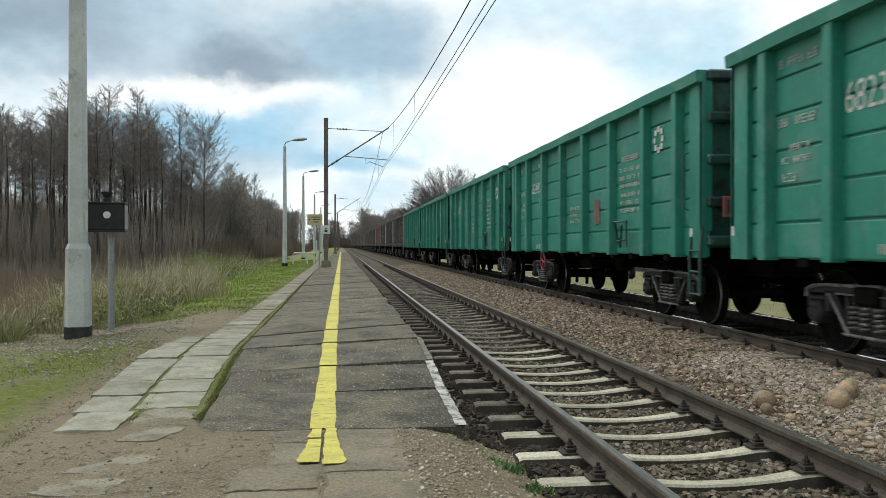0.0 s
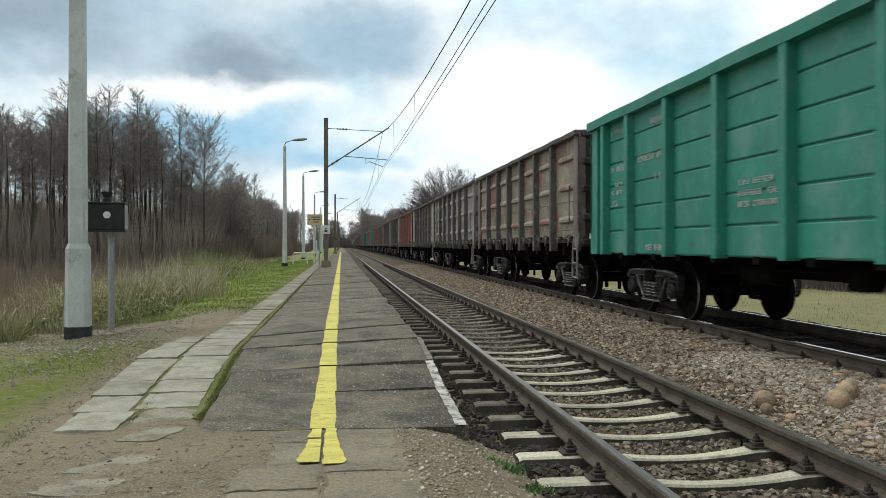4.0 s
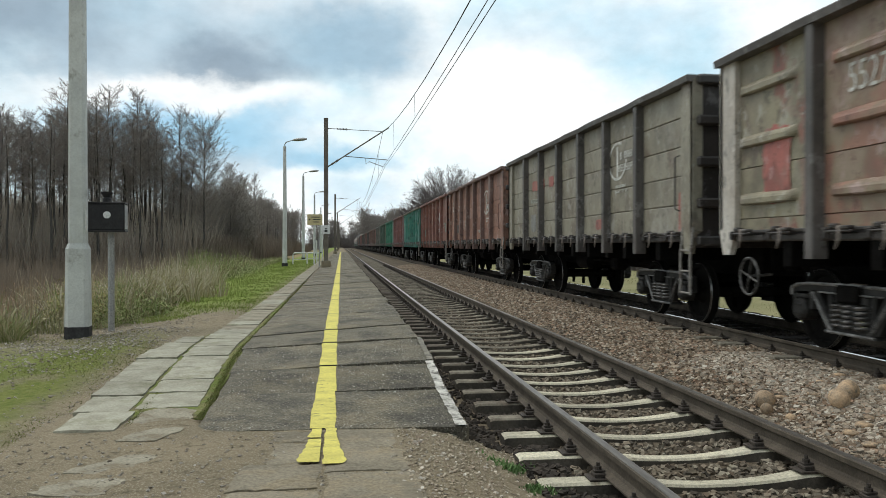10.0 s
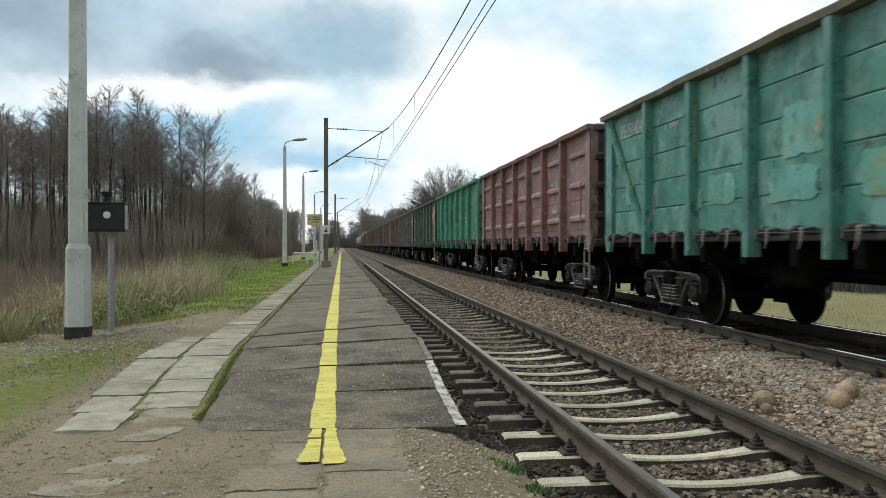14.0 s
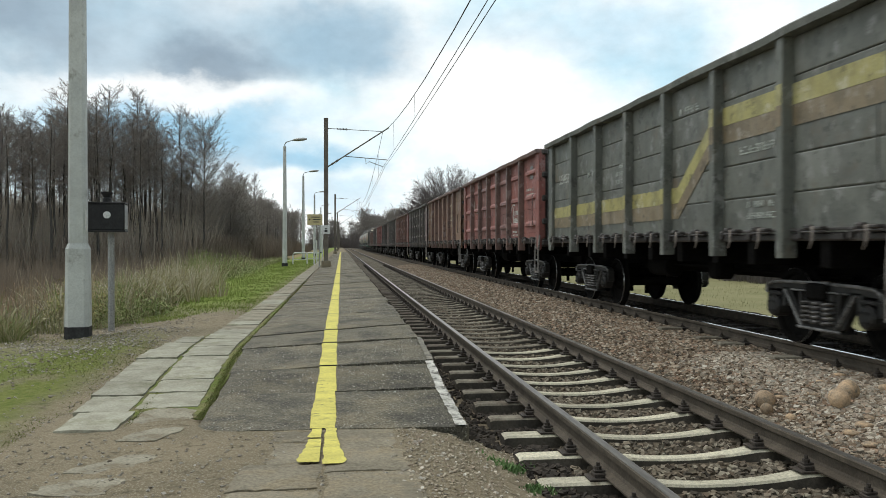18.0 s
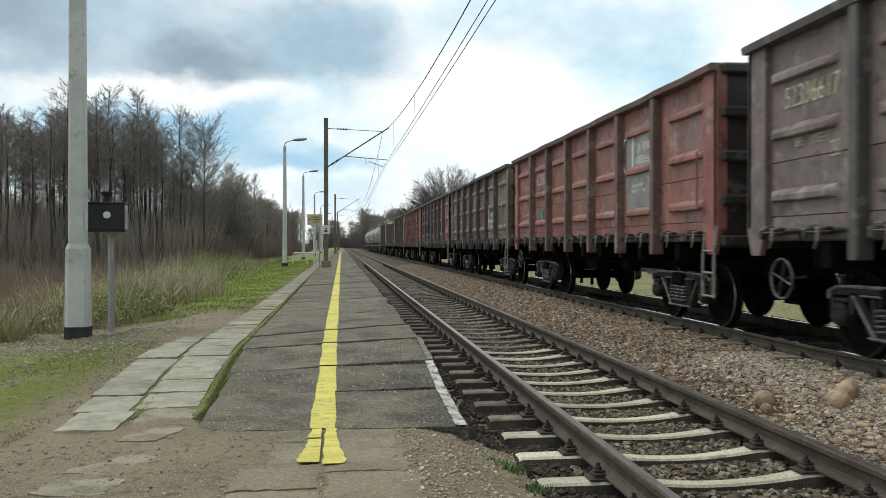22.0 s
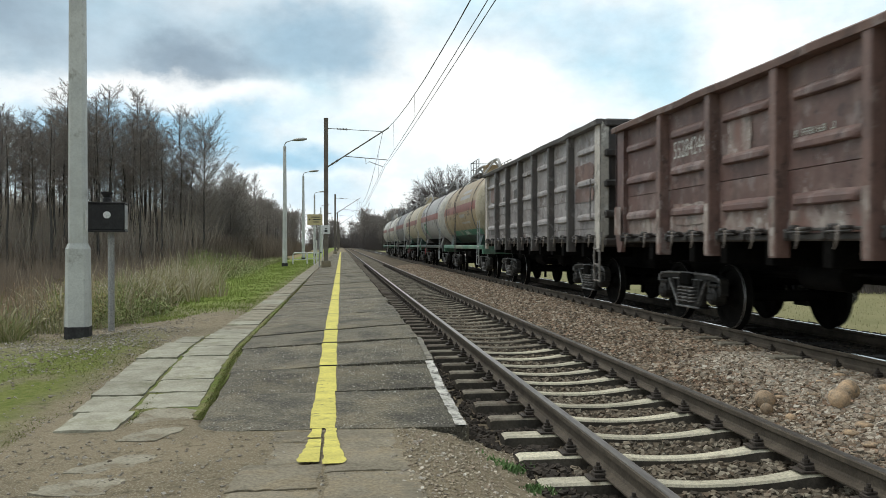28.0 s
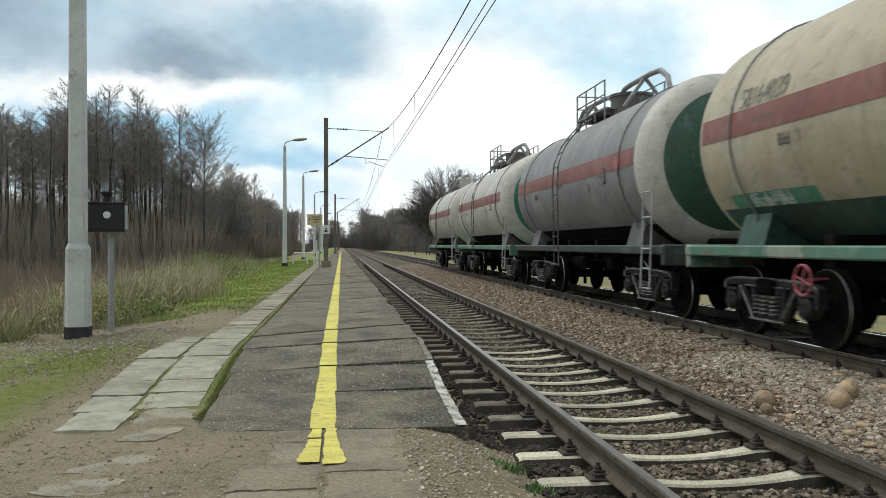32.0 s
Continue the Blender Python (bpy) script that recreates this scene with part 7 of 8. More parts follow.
def tank_wagon(shell, cap, ring, belt, label, number=None, dark=False, low=None, hoop=True, sill=SILLGREEN, belly=SOOT_SHADE):
    first = number == "58164047"
    w = thing("tank_wagon", label, "tank wagon", "wagons of the freight train")
    sized(tank_shell(), shell, "shell", w)
    sized(end_cap(), cap, "end_cap", w)
    sized(end_disc(), ring, "end_disc", w)
    if belt:
        sized(belt_mesh(-4.48, 4.84, -2, 10), belt, "belt", w, "red painted belt")
    if low:
        for strip in low:
            sized(belt_mesh(*strip), ENDPAINT, "belt", w, "green painted panel")
    if first:
        for strip in ((-2.7, -0.1, 17, 23), (-2.5, -0.4, 27, 32), (-1.6, -0.2, -11, -6), (-2.8, -0.6, -21, -18)):
            sized(belt_mesh(*strip), TANKGREY, "belt", w, "grey overpainted patch")
    sized(belly_mesh(46 if belly == SOOT_SHADE else 52), belly, "belly", w, "dark belly, darkened for soot and underside shade")
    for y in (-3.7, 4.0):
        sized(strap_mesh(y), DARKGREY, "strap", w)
        sized(saddle_mesh(y), belly if belly != SOOT_SHADE else DARKRIB, "saddle", w)
    sized(sill_mesh(), sill, "frame_sill", w)
    chassis(w, 10.7, (-2, 0, 2))
    part("drain_valve", Build().lathe([(0.95, 0.14), (1.2, 0.18)], 12, "z").mesh("drain_valve"), SOOT_SHADE, w)
    sized(ladder_mesh(0.36, 75), DARKRIB, "ladder", w)
    walkway(w)
    sized(manhole_mesh(), shell if not dark else DARKRIB, "manhole", w)
    if hoop:
        for kind in (0, 1):
            sized(hoop_mesh(kind), DARKGREY if dark else TANKGREY, "guard_hoop", w)
    sized(tank_step(-1), STEEL, "end_steps", w)
    couplings(w, THALF, TANK / 2)
    for y in (-3.9, 3.9):
        bogie(w, y)
    if low and not first:
        part("handwheel", handwheel_mesh(2.38), HANDWHEEL, w, "pink brake handwheel")
    if number:
        a = radians(15)
        at = Matrix.Translation((-(TR + 0.008) * math.cos(a), 3.25, TZ + (TR + 0.008) * math.sin(a))) @ Matrix.Rotation(a, 4, "Y") @ FACE
        part("lettering", word(number, 0.33), DARKLETTER, w, "painted number", at=at)
    for k, (y, ang, wd, hg) in enumerate(((-2.7, -4, 0.4, 0.3), (-1.9, -10, 0.3, 0.2), (2.6, -8, 0.5, 0.14), (0.4, -3, 0.6, 0.1), (3.2, 4, 0.5, 0.08))):
        a = radians(ang)
        bars(w, 0, 0, wd, 1, DARKLETTER, 0, hg, k + 2, Matrix.Translation((-(TR + 0.006) * math.cos(a), y, TZ + (TR + 0.006) * math.sin(a))) @ Matrix.Rotation(a, 4, "Y"))
    for y0, y1, a0, a1 in low or ():
        for k in range(2):
            a = radians(a0 + (a1 - a0) * (0.33 + 0.34 * k))
            bars(w, 0, 0, min(1.0, 0.7 * (y1 - y0)), 1, FAINT, 0, 0.12, k, Matrix.Translation((-(TR + 0.009) * math.cos(a), (y0 + y1) / 2, TZ + (TR + 0.009) * math.sin(a))) @ Matrix.Rotation(a, 4, "Y"))
    b = Build().plate([(0, -0.17), (0.17, 0), (0, 0.17), (-0.17, 0)], 0.006, Matrix.Identity(4))
    part("hazard_diamond", b, PATCHRED, w, "red hazard diamond", at=Matrix.Translation((-TR - 0.02, -3.6, TZ + 0.05)) @ FACE)
    return w


TANKS = [
    (AMBER, CREAM, ENDGREEN, BELT, "amber-stained tank wagon with a red belt and green end", "58164047", False, ((-4.7, 3.1, -41, -31),), True, SILLGREEN, DARKBELLY),
    (TANKGREY, OFFWHITE, ENDGREEN, BELT, "grey tank wagon with a red belt and grey guard hoops", "52897388", True, ((1.7, 2.95, -29, -6), (1.65, 2.35, -43, -31)), True, GREYSILL, SOOT_SHADE),
    (CREAM, CREAM, ENDGREEN, BELT, "cream tank wagon with a red belt and a painted number", "58164039", False, ((2.4, 4.4, -38, -30),), True, SILLGREEN, DARKBELLY),
    (DARKGREY, OFFWHITE, DEEPGREEN, BELT, "grey tank wagon with a white and dark green end", None, True, None, True, GREYSILL, SOOT_SHADE),
    (OFFWHITE, OFFWHITE, ENDGREEN, BELT, "off-white tank wagon with a red belt", None, True, None, True, SILLGREEN, SOOT_SHADE),
    (OFFWHITE, OFFWHITE, OFFWHITE, BELT, "off-white tank wagon at the tail of the train", None, False, None, True, SILLGREEN, SOOT_SHADE),
]

TRAIN = []
lead = LEAD * WAGON - 0.62
for k, spec in enumerate(WAGONS):
    TRAIN.append((gondola(spec), lead + k * WAGON - HALF))
tail = lead + (len(WAGONS) - 1) * WAGON
for j, spec in enumerate(TANKS):
    TRAIN.append((tank_wagon(*spec), tail + (j + 1) * TANK - THALF))
# ---- plants ----
def blades(name, x, y, h, width, material, label, lean=0.35, category="grass", z=None):
    """Thin upright blades of two faces, each its own loose piece."""
    n = len(x)
    z = ground_z(x, y) - 0.01 if z is None else z
    a = rng.uniform(0, 2 * np.pi, n)
    w = width * rng.uniform(0.6, 1.3, n)
    dx, dy = np.cos(a) * w, np.sin(a) * w
    b = rng.uniform(0, 2 * np.pi, n)
    l1 = h * lean * rng.uniform(0.2, 1.0, n)
    tx, ty = np.cos(b) * l1, np.sin(b) * l1
    v = np.stack([np.stack([x - dx, y - dy, z], -1), np.stack([x + dx, y + dy, z], -1),
                  np.stack([x + dx * 0.7 + tx * 0.35, y + dy * 0.7 + ty * 0.35, z + h * 0.6], -1), np.stack([x - dx * 0.7 + tx * 0.35, y - dy * 0.7 + ty * 0.35, z + h * 0.6], -1),
                  np.stack([x + tx, y + ty, z + h], -1)], 1)
    o = 5 * np.arange(n)[:, None]
    f = np.concatenate([np.array([[0, 1, 2]]) + o, np.array([[0, 2, 3]]) + o, np.array([[3, 2, 4]]) + o])
    return big_mesh(name, v.reshape(-1, 3), f, material, label, category)


def clump(n, x0, x1, y0, y1, power=1.6, freq=0.5, cut=-0.2):
    x, y = spread(n, x0, x1, y0, y1, power)
    k = np.sin(x * freq * 2.1 + 0.7 * y * freq) + np.sin(y * freq * 1.3 - x * freq + 2.0) + rng.normal(0, 0.5, n)
    return x[k > cut], y[k > cut]


def patchy(x, y, f=0.45):
    """Heights that swell and fade from clump to clump."""
    return 0.6 + 0.4 * np.sin(x * f * 2.3 + 1.1 * np.sin(y * f)) * np.sin(y * f * 1.7 + 0.6 * x * f)


def bank_edge(y):
    """Where the lawn gives way to tall weeds."""
    return np.interp(y, (10.5, 12.2, 13.2, 14.0, 14.7, 17, 24, 30, 36, 41, 47, 70), (-4.7, -4.6, -4.3, -3.75, -3.5, -3.45, -4.2, -4.7, -5.1, -4.9, -4.75, -5.1))


def tussocks(name, spots_, per, material, label, width=0.007):
    """Tufts of long blades that rise from one foot, arch outwards and droop."""
    cx, cy, tall, rad = (np.repeat(q, per) for q in np.array(spots_).T)
    n = len(cx)
    a, s = rng.uniform(0, 2 * np.pi, n), np.sqrt(rng.uniform(0, 1, n))
    x0, y0 = cx + np.cos(a) * s * rad * 0.45, cy + np.sin(a) * s * rad * 0.45
    z0 = ground_z(x0, y0) - 0.03
    h = tall * rng.uniform(0.45, 1.0, n) * (1.05 - 0.3 * s)
    b = a + rng.normal(0, 0.5, n)
    out = h * rng.uniform(0.15, 1.0, n) * (0.4 + 0.6 * s)
    c = rng.uniform(0, 2 * np.pi, n)
    w = width * rng.uniform(0.6, 1.5, n)
    droop = rng.uniform(0.0, 0.75, n)
    rows = []
    for u, k in ((0, 1.0), (0.4, 0.9), (0.75, 0.65), (1.0, 0.12)):
        x, y = x0 + np.cos(b) * out * u ** 1.7, y0 + np.sin(b) * out * u ** 1.7
        z = z0 + h * (1.25 * u - (0.25 + 0.6 * droop) * u ** 2.6)
        rows += [np.stack([x - np.cos(c) * w * k, y - np.sin(c) * w * k, z], -1), np.stack([x + np.cos(c) * w * k, y + np.sin(c) * w * k, z], -1)]
    o = 8 * np.arange(n)[:, None]
    f = np.concatenate([np.array([[q, q + 1, q + 3, q + 2]]) + o for q in (0, 2, 4)])
    return big_mesh(name, np.stack(rows, 1).reshape(-1, 3), f, material, label, "grass")


wr = random.Random(4)
tufts = []
for _ in range(430):
    q = 11 + 64 * wr.random() ** 1.7
    d = 0.15 + abs(wr.gauss(0, 0.9))
    swell = 0.55 + 0.45 * math.sin(q * 1.9 + 2 * math.sin(d * 2.2))
    tufts.append((float(bank_edge(q)) - d, q, wr.uniform(0.3, 0.9) * swell * min(1.0, 0.45 + 0.6 * d), wr.uniform(0.3, 0.8)))
tussocks("bank_tufts", tufts, 75, OLIVEGRASS, "olive and straw-coloured tufts of tall grass along the bank")
tufts = [(-4.9 - 6 * wr.random(), 11.2 + 9 * wr.random(), wr.uniform(0.3, 0.7), wr.uniform(0.3, 0.7)) for _ in range(190)]
tussocks("dry_reeds", tufts, 70, REED, "straw-coloured drooping grass below the bank")
tufts = [(-6.0 - 22 * wr.random(), 15 + 38 * wr.random(), wr.uniform(0.4, 1.15), wr.uniform(0.5, 1.3)) for _ in range(560)]
tussocks("marsh_tufts", tufts, 80, REDDISH, "reddish-brown withered tufts in the hollow", 0.010)
tufts = [(-4.9 + wr.gauss(0, 0.7), 22 + wr.gauss(0, 3.6), wr.uniform(0.7, 1.35), wr.uniform(0.3, 0.6)) for _ in range(75)]
tussocks("reed_tufts", tufts, 45, PLUME, "pale arching reed tufts on the bank", 0.009)
x, y = clump(36000, -32, -5.2, 12, 56, 1.3, 0.3, -0.5)
blades("withered_grass", x, y, rng.uniform(0.2, 0.95, len(x)) * patchy(x, y, 0.3) ** 1.6, 0.009, REDDISH, "reddish withered marsh grass", 0.9)
x, y = clump(15000, -6.0, -3.5, 11.0, 60, 1.5, 0.8, -0.2)
x, y = x[x < bank_edge(y) - 0.15], y[x < bank_edge(y) - 0.15]
blades("bank_grass", x, y, rng.uniform(0.06, 0.45, len(x)) * patchy(x, y, 0.9), 0.007, REED, "yellowing tufts along the edge of the bank", 0.8)
x, y = clump(70000, -5.6, -1.75, 14.5, 70, 1.7, 0.9, -2.0)
keep = (x > bank_edge(y) - 0.5) & (y > 15.4 + 0.8 * np.sin(x * 2.3) + 0.5 * np.sin(x * 5.1 + 1) + rng.normal(0, 0.35, len(x)))
x, y = x[keep], y[keep]
blades("lawn", x, y, rng.uniform(0.01, 0.05, len(x)) * (1 + 0.012 * y) * (0.5 + patchy(x, y, 1.6)), 0.006, LAWN, "short green grass along the path", 0.9)
x, y = clump(90000, -6.0, -2.25, 4.2, 13, 1.0, 1.2, 0.0)
blades("moss_tufts", x, y, rng.uniform(0.006, 0.026, len(x)), 0.005, MOSSY, "sparse moss and short grass on the earth", 0.9)
y = 6.6 + 22 * rng.uniform(0, 1, 9000) ** 1.5
x = rng.normal(-1.175, 0.02, 9000) + 0.07 * sm(9.5, 6.8, y)
blades("joint_moss", x, y, rng.uniform(0.004, 0.016, len(x)), 0.005, MOSSY, "moss in the joint between path and platform", 0.8, z=ramp(y) - 0.018)
y = rng.uniform(6.4, 12.5, 1500)
x = rng.normal(-1.683, 0.014, 1500) + 0.06 * sm(9.5, 6.8, y)
blades("joint_moss", x, y, rng.uniform(0.004, 0.012, len(x)), 0.005, MOSSY, "moss in the joint between the rows of path slabs", 0.8, z=ramp(y) - 0.02)


def leafy(name, spots_, material, label, leaf=1.0):
    """Low leafy weeds: small tilted leaves spread through a mound."""
    v, f = [], []
    for cx, cy, rad, hgt, n in spots_:
        d = rng.normal(0, 0.45, (n, 3))
        d[:, 2] = np.minimum(np.abs(d[:, 2]), 0.8)
        x, y = cx + d[:, 0] * rad, cy + d[:, 1] * rad
        z = ground_z(x, y) + d[:, 2] * hgt * rng.uniform(0.3, 1.2, n)
        a, w = rng.uniform(0, 2 * np.pi, n), rng.uniform(0.02, 0.055, n) * leaf
        dx, dy, dz = np.cos(a) * w, np.sin(a) * w, rng.uniform(-0.6, 0.9, n) * w
        o = sum(len(q) for q in v)
        v.append(np.stack([np.stack([x - dx, y - dy, z - dz], -1), np.stack([x + dy * 0.5, y - dx * 0.5, z], -1), np.stack([x + dx, y + dy, z + dz], -1), np.stack([x - dy * 0.5, y + dx * 0.5, z], -1)], 1).reshape(-1, 3))
        f.append(np.arange(n * 4).reshape(-1, 4) + o)
    return big_mesh(name, np.concatenate(v), np.concatenate(f), material, label, "weeds")


mounds = [(float(bank_edge(q)) - 0.35 - abs(wr.gauss(0, 0.8)), q, wr.uniform(0.3, 0.75), wr.uniform(0.4, 0.95), 1000) for q in (14.5 + 34 * wr.random() ** 1.2 for _ in range(95))]
leafy("bank_mounds", mounds[:55], OLIVELEAF, "rounded clumps of olive weeds on the bank", 0.5)
leafy("bank_mounds", mounds[55:], STRAW, "rounded clumps of yellowing weeds on the bank", 0.5)
leafy("green_bushes", [(float(bank_edge(q)) - 0.3 - 2.2 * wr.random(), q, wr.uniform(0.5, 0.9), wr.uniform(1.1, 1.9), 1100) for q in (31 + 19 * wr.random() for _ in range(26))], OLIVELEAF, "green bushes on the bank by the lamps", 0.8)
leafy("weeds", [(float(bank_edge(q)) - 0.4 - abs(wr.gauss(0, 1.5)), q, wr.uniform(0.4, 0.8), wr.uniform(0.3, 0.7), 260) for q in (16 + 62 * wr.random() ** 1.3 for _ in range(130))] + [(-5.0 - 1.6 * wr.random(), 33 + 14 * wr.random(), 1.3, wr.uniform(0.6, 1.0), 900) for _ in range(16)], WEED, "faded green weeds and nettles on the bank")


def bushy(name, spots_, stems, leaves, tall, material, label):
    """Withered herbs: thin leaning stems set with small leaves from foot to tip."""
    v, f, o = [], [], 0
    for cx, cy, k in spots_:
        n = stems
        a, s = rng.uniform(0, 2 * np.pi, n), rng.uniform(0, 0.16, n)
        x0, y0 = cx + s * np.cos(a), cy + s * np.sin(a)
        z0 = ground_z(x0, y0) - 0.03
        h = k * tall * rng.uniform(0.55, 1.0, n)
        tx, ty = np.cos(a) * h * rng.uniform(0.05, 0.4, n), np.sin(a) * h * rng.uniform(0.05, 0.4, n)
        w = 0.006
        v.append(np.stack([np.stack([x0 - w, y0, z0], -1), np.stack([x0 + w, y0, z0], -1), np.stack([x0 + tx + w * 0.5, y0 + ty, z0 + h], -1), np.stack([x0 + tx - w * 0.5, y0 + ty, z0 + h], -1)], 1).reshape(-1, 3))
        f.append(np.arange(n * 4).reshape(-1, 4) + o)
        o += n * 4
        m = leaves
        i = rng.integers(0, n, m)
        u = rng.uniform(0.05, 1.0, m) ** 0.8
        x, y, z = x0[i] + tx[i] * u + rng.normal(0, 0.04, m), y0[i] + ty[i] * u + rng.normal(0, 0.04, m), z0[i] + h[i] * u + rng.normal(0, 0.02, m)
        b, w = rng.uniform(0, 2 * np.pi, m), rng.uniform(0.012, 0.042, m) * (1.1 - 0.6 * u)
        dx, dy, dz = np.cos(b) * w, np.sin(b) * w, rng.uniform(-0.9, 0.9, m) * w
        v.append(np.stack([np.stack([x - dx, y - dy, z - dz], -1), np.stack([x + dy * 0.4, y - dx * 0.4, z + 0.006], -1), np.stack([x + dx, y + dy, z + dz], -1), np.stack([x - dy * 0.4, y + dx * 0.4, z - 0.006], -1)], 1).reshape(-1, 3))
        f.append(np.arange(m * 4).reshape(-1, 4) + o)
        o += m * 4
    return big_mesh(name, np.concatenate(v), np.concatenate(f), material, label, "weeds")


def bank_spots(n, near, far, off, lo, hi):
    out = []
    for _ in range(n):
        yy = near + (far - near) * wr.random() ** 1.35
        d = abs(wr.gauss(0, off))
        out.append((bank_edge(yy) - 0.1 - d, yy, wr.uniform(lo, hi) * min(1.0, 0.45 + 0.5 * d)))
    return out


bushy("bank_weeds", bank_spots(400, 15, 85, 1.2, 0.6, 1.2), 9, 110, 0.85, WEED, "faded green nettles and weeds on the bank")
bushy("green_weeds", [(float(bank_edge(q)) - 0.7 - 1.3 * wr.random(), q, wr.uniform(0.6, 1.15)) for q in (26 + 24 * wr.random() for _ in range(60))], 10, 300, 0.8, LAWN, "bright green nettles on the bank")
bushy("tall_weeds", [(float(bank_edge(q)) - 0.5 - 1.8 * wr.random(), q, wr.uniform(0.65, 1.1)) for q in (31 + 17 * wr.random() for _ in range(70))], 12, 330, 1.45, WEED, "tall green herbs on the bank by the lamps")
bushy("yellow_weeds", [(float(bank_edge(q)) - 0.3 - 1.0 * wr.random(), q, wr.uniform(0.6, 1.1)) for q in (19 + 18 * wr.random() for _ in range(50))], 11, 160, 0.75, STRAW, "yellowed weeds on the bank")
bushy("reed_plumes", [(-4.6 + wr.gauss(0, 0.55), 22 + wr.gauss(0, 3.4), wr.uniform(0.7, 1.2)) for _ in range(70)], 7, 70, 1.15, PLUME, "pale drooping reed plumes on the bank")
bushy("straw_weeds", bank_spots(120, 13, 80, 1.6, 0.5, 1.2), 12, 60, 0.9, REED, "straw-coloured withered herbs on the bank")
bushy("brown_weeds", [(-5.0 - 16 * wr.random() ** 1.2, 11.5 + 40 * wr.random() ** 1.3, wr.uniform(0.4, 1.5)) for _ in range(600)], 14, 70, 0.85, REDDISH, "reddish-brown withered shrubs in the hollow")
bushy("grey_shrubs", [(-11 - 20 * wr.random(), 38 + 22 * wr.random(), wr.uniform(0.6, 1.6)) for _ in range(420)], 22, 60, 1.5, DULLTWIG, "grey-brown leafless shrubs before the wood")
for cx, cy, n in ((1.19, 5.60, 380), (1.27, 5.12, 340), (1.1, 5.75, 60)):
    x, y = rng.normal(cx, 0.05, n), rng.normal(cy, 0.05, n)
    blades("weed", x, y, rng.uniform(0.012, 0.055, n), 0.009, FRESH, "small green weed in the gravel", 0.9)
x, y = clump(34000, 9.0, 26, 5, 120, 1.5, 0.4, -0.6)
blades("meadow_grass", x, y, rng.uniform(0.03, 0.13, len(x)), 0.006, FIELD, "pale yellow meadow grass beyond the tracks")


def bare_tree(seed, height, low=0.3, wide=0.2, limbs=60, twigs=8, fine=5, hair=0.013, domed=False):
    """A leafless tree: trunk mesh, and a crown of limbs, twigs and fine shoots."""
    r = random.Random(seed)
    trunk, top = Build(), Build()
    bend = [(r.uniform(-0.012, 0.012) * height * (k / 6), r.uniform(-0.012, 0.012) * height * (k / 6)) for k in range(7)]
    pts = [Vector((bx_, by_, height * 0.97 * k / 6)) for k, (bx_, by_) in enumerate(bend)]
    rad = [height * 0.0095 * (1 - k / 6.4) + 0.01 for k in range(7)]
    trunk.tube(pts, rad, 7)

    def at(v):
        u = min(v * 6, 5.999)
        i = int(u)
        return pts[i].lerp(pts[i + 1], u - i)

    for k in range(limbs):
        v = low + (0.99 - low) * (k + r.random()) / limbs
        u = (v - low) / (1 - low)
        base = at(v)
        a = k * 2.4 + r.uniform(-0.6, 0.6)
        rise = radians(r.uniform(18, 46) + 16 * u)
        ln = height * wide * (0.3 + 0.7 * math.sin(math.pi * min(1.0, 0.12 + 0.78 * u)) ** 0.7) * r.uniform(0.45, 1.15)
        d = Vector((math.cos(a) * math.cos(rise), math.sin(a) * math.cos(rise), math.sin(rise)))
        mid = base + d * ln * 0.55 + Vector((r.uniform(-0.05, 0.05), r.uniform(-0.05, 0.05), r.uniform(-0.08, 0.02))) * ln
        tip = base + d * ln + Vector((0, 0, ln * r.uniform(0.0, 0.2)))
        if domed:
            # limbs fan out and end on one rounded crown
            lift_ = math.asin(r.uniform(-0.15, 1.0))
            base = at(0.16 + 0.34 * r.random())
            tip = Vector((0, 0, height * 0.52)) + Vector((math.cos(a) * math.cos(lift_) * wide, math.sin(a) * math.cos(lift_) * wide, math.sin(lift_) * 0.46)) * height * r.uniform(0.9, 1.0)
            mid = base.lerp(tip, 0.55) + Vector((0, 0, height * 0.03 * math.cos(lift_)))
            ln = (tip - base).length
            d = (tip - mid).normalized()
        r0 = 0.004 * height * (1 - v) * 0.8 + 0.016
        top.tube([base, mid, tip], [r0, r0 * 0.6, 0.008], 3, False)
        for j in range(twigs):
            s = 0.15 + 0.85 * (j + r.random()) / twigs
            q = base.lerp(mid, s / 0.55) if s < 0.55 else mid.lerp(tip, (s - 0.55) / 0.45)
            e = (d + Vector((r.uniform(-1, 1), r.uniform(-1, 1), r.uniform(-0.5, 0.8)))).normalized()
            tl = min(ln, 2.6) * r.uniform(0.25, 0.55)
            te = q + e * tl
            top.tube([q, te], [hair * 1.1, hair * 0.45], 3, False)
            for _ in range(fine):
                g = (e + Vector((r.uniform(-1, 1), r.uniform(-1, 1), r.uniform(-0.8, 0.6)))).normalized()
                w = q.lerp(te, r.uniform(0.15, 1.0))
                side = g.cross(Vector((r.uniform(-1, 1), r.uniform(-1, 1), r.uniform(-1, 1)))).normalized() * hair * 0.8
                top.add([tuple(w - side), tuple(w + side), tuple(w + g * tl * r.uniform(0.35, 0.85))], [(0, 1, 2)])
    return trunk.mesh("trunk", True), top.mesh("crown")


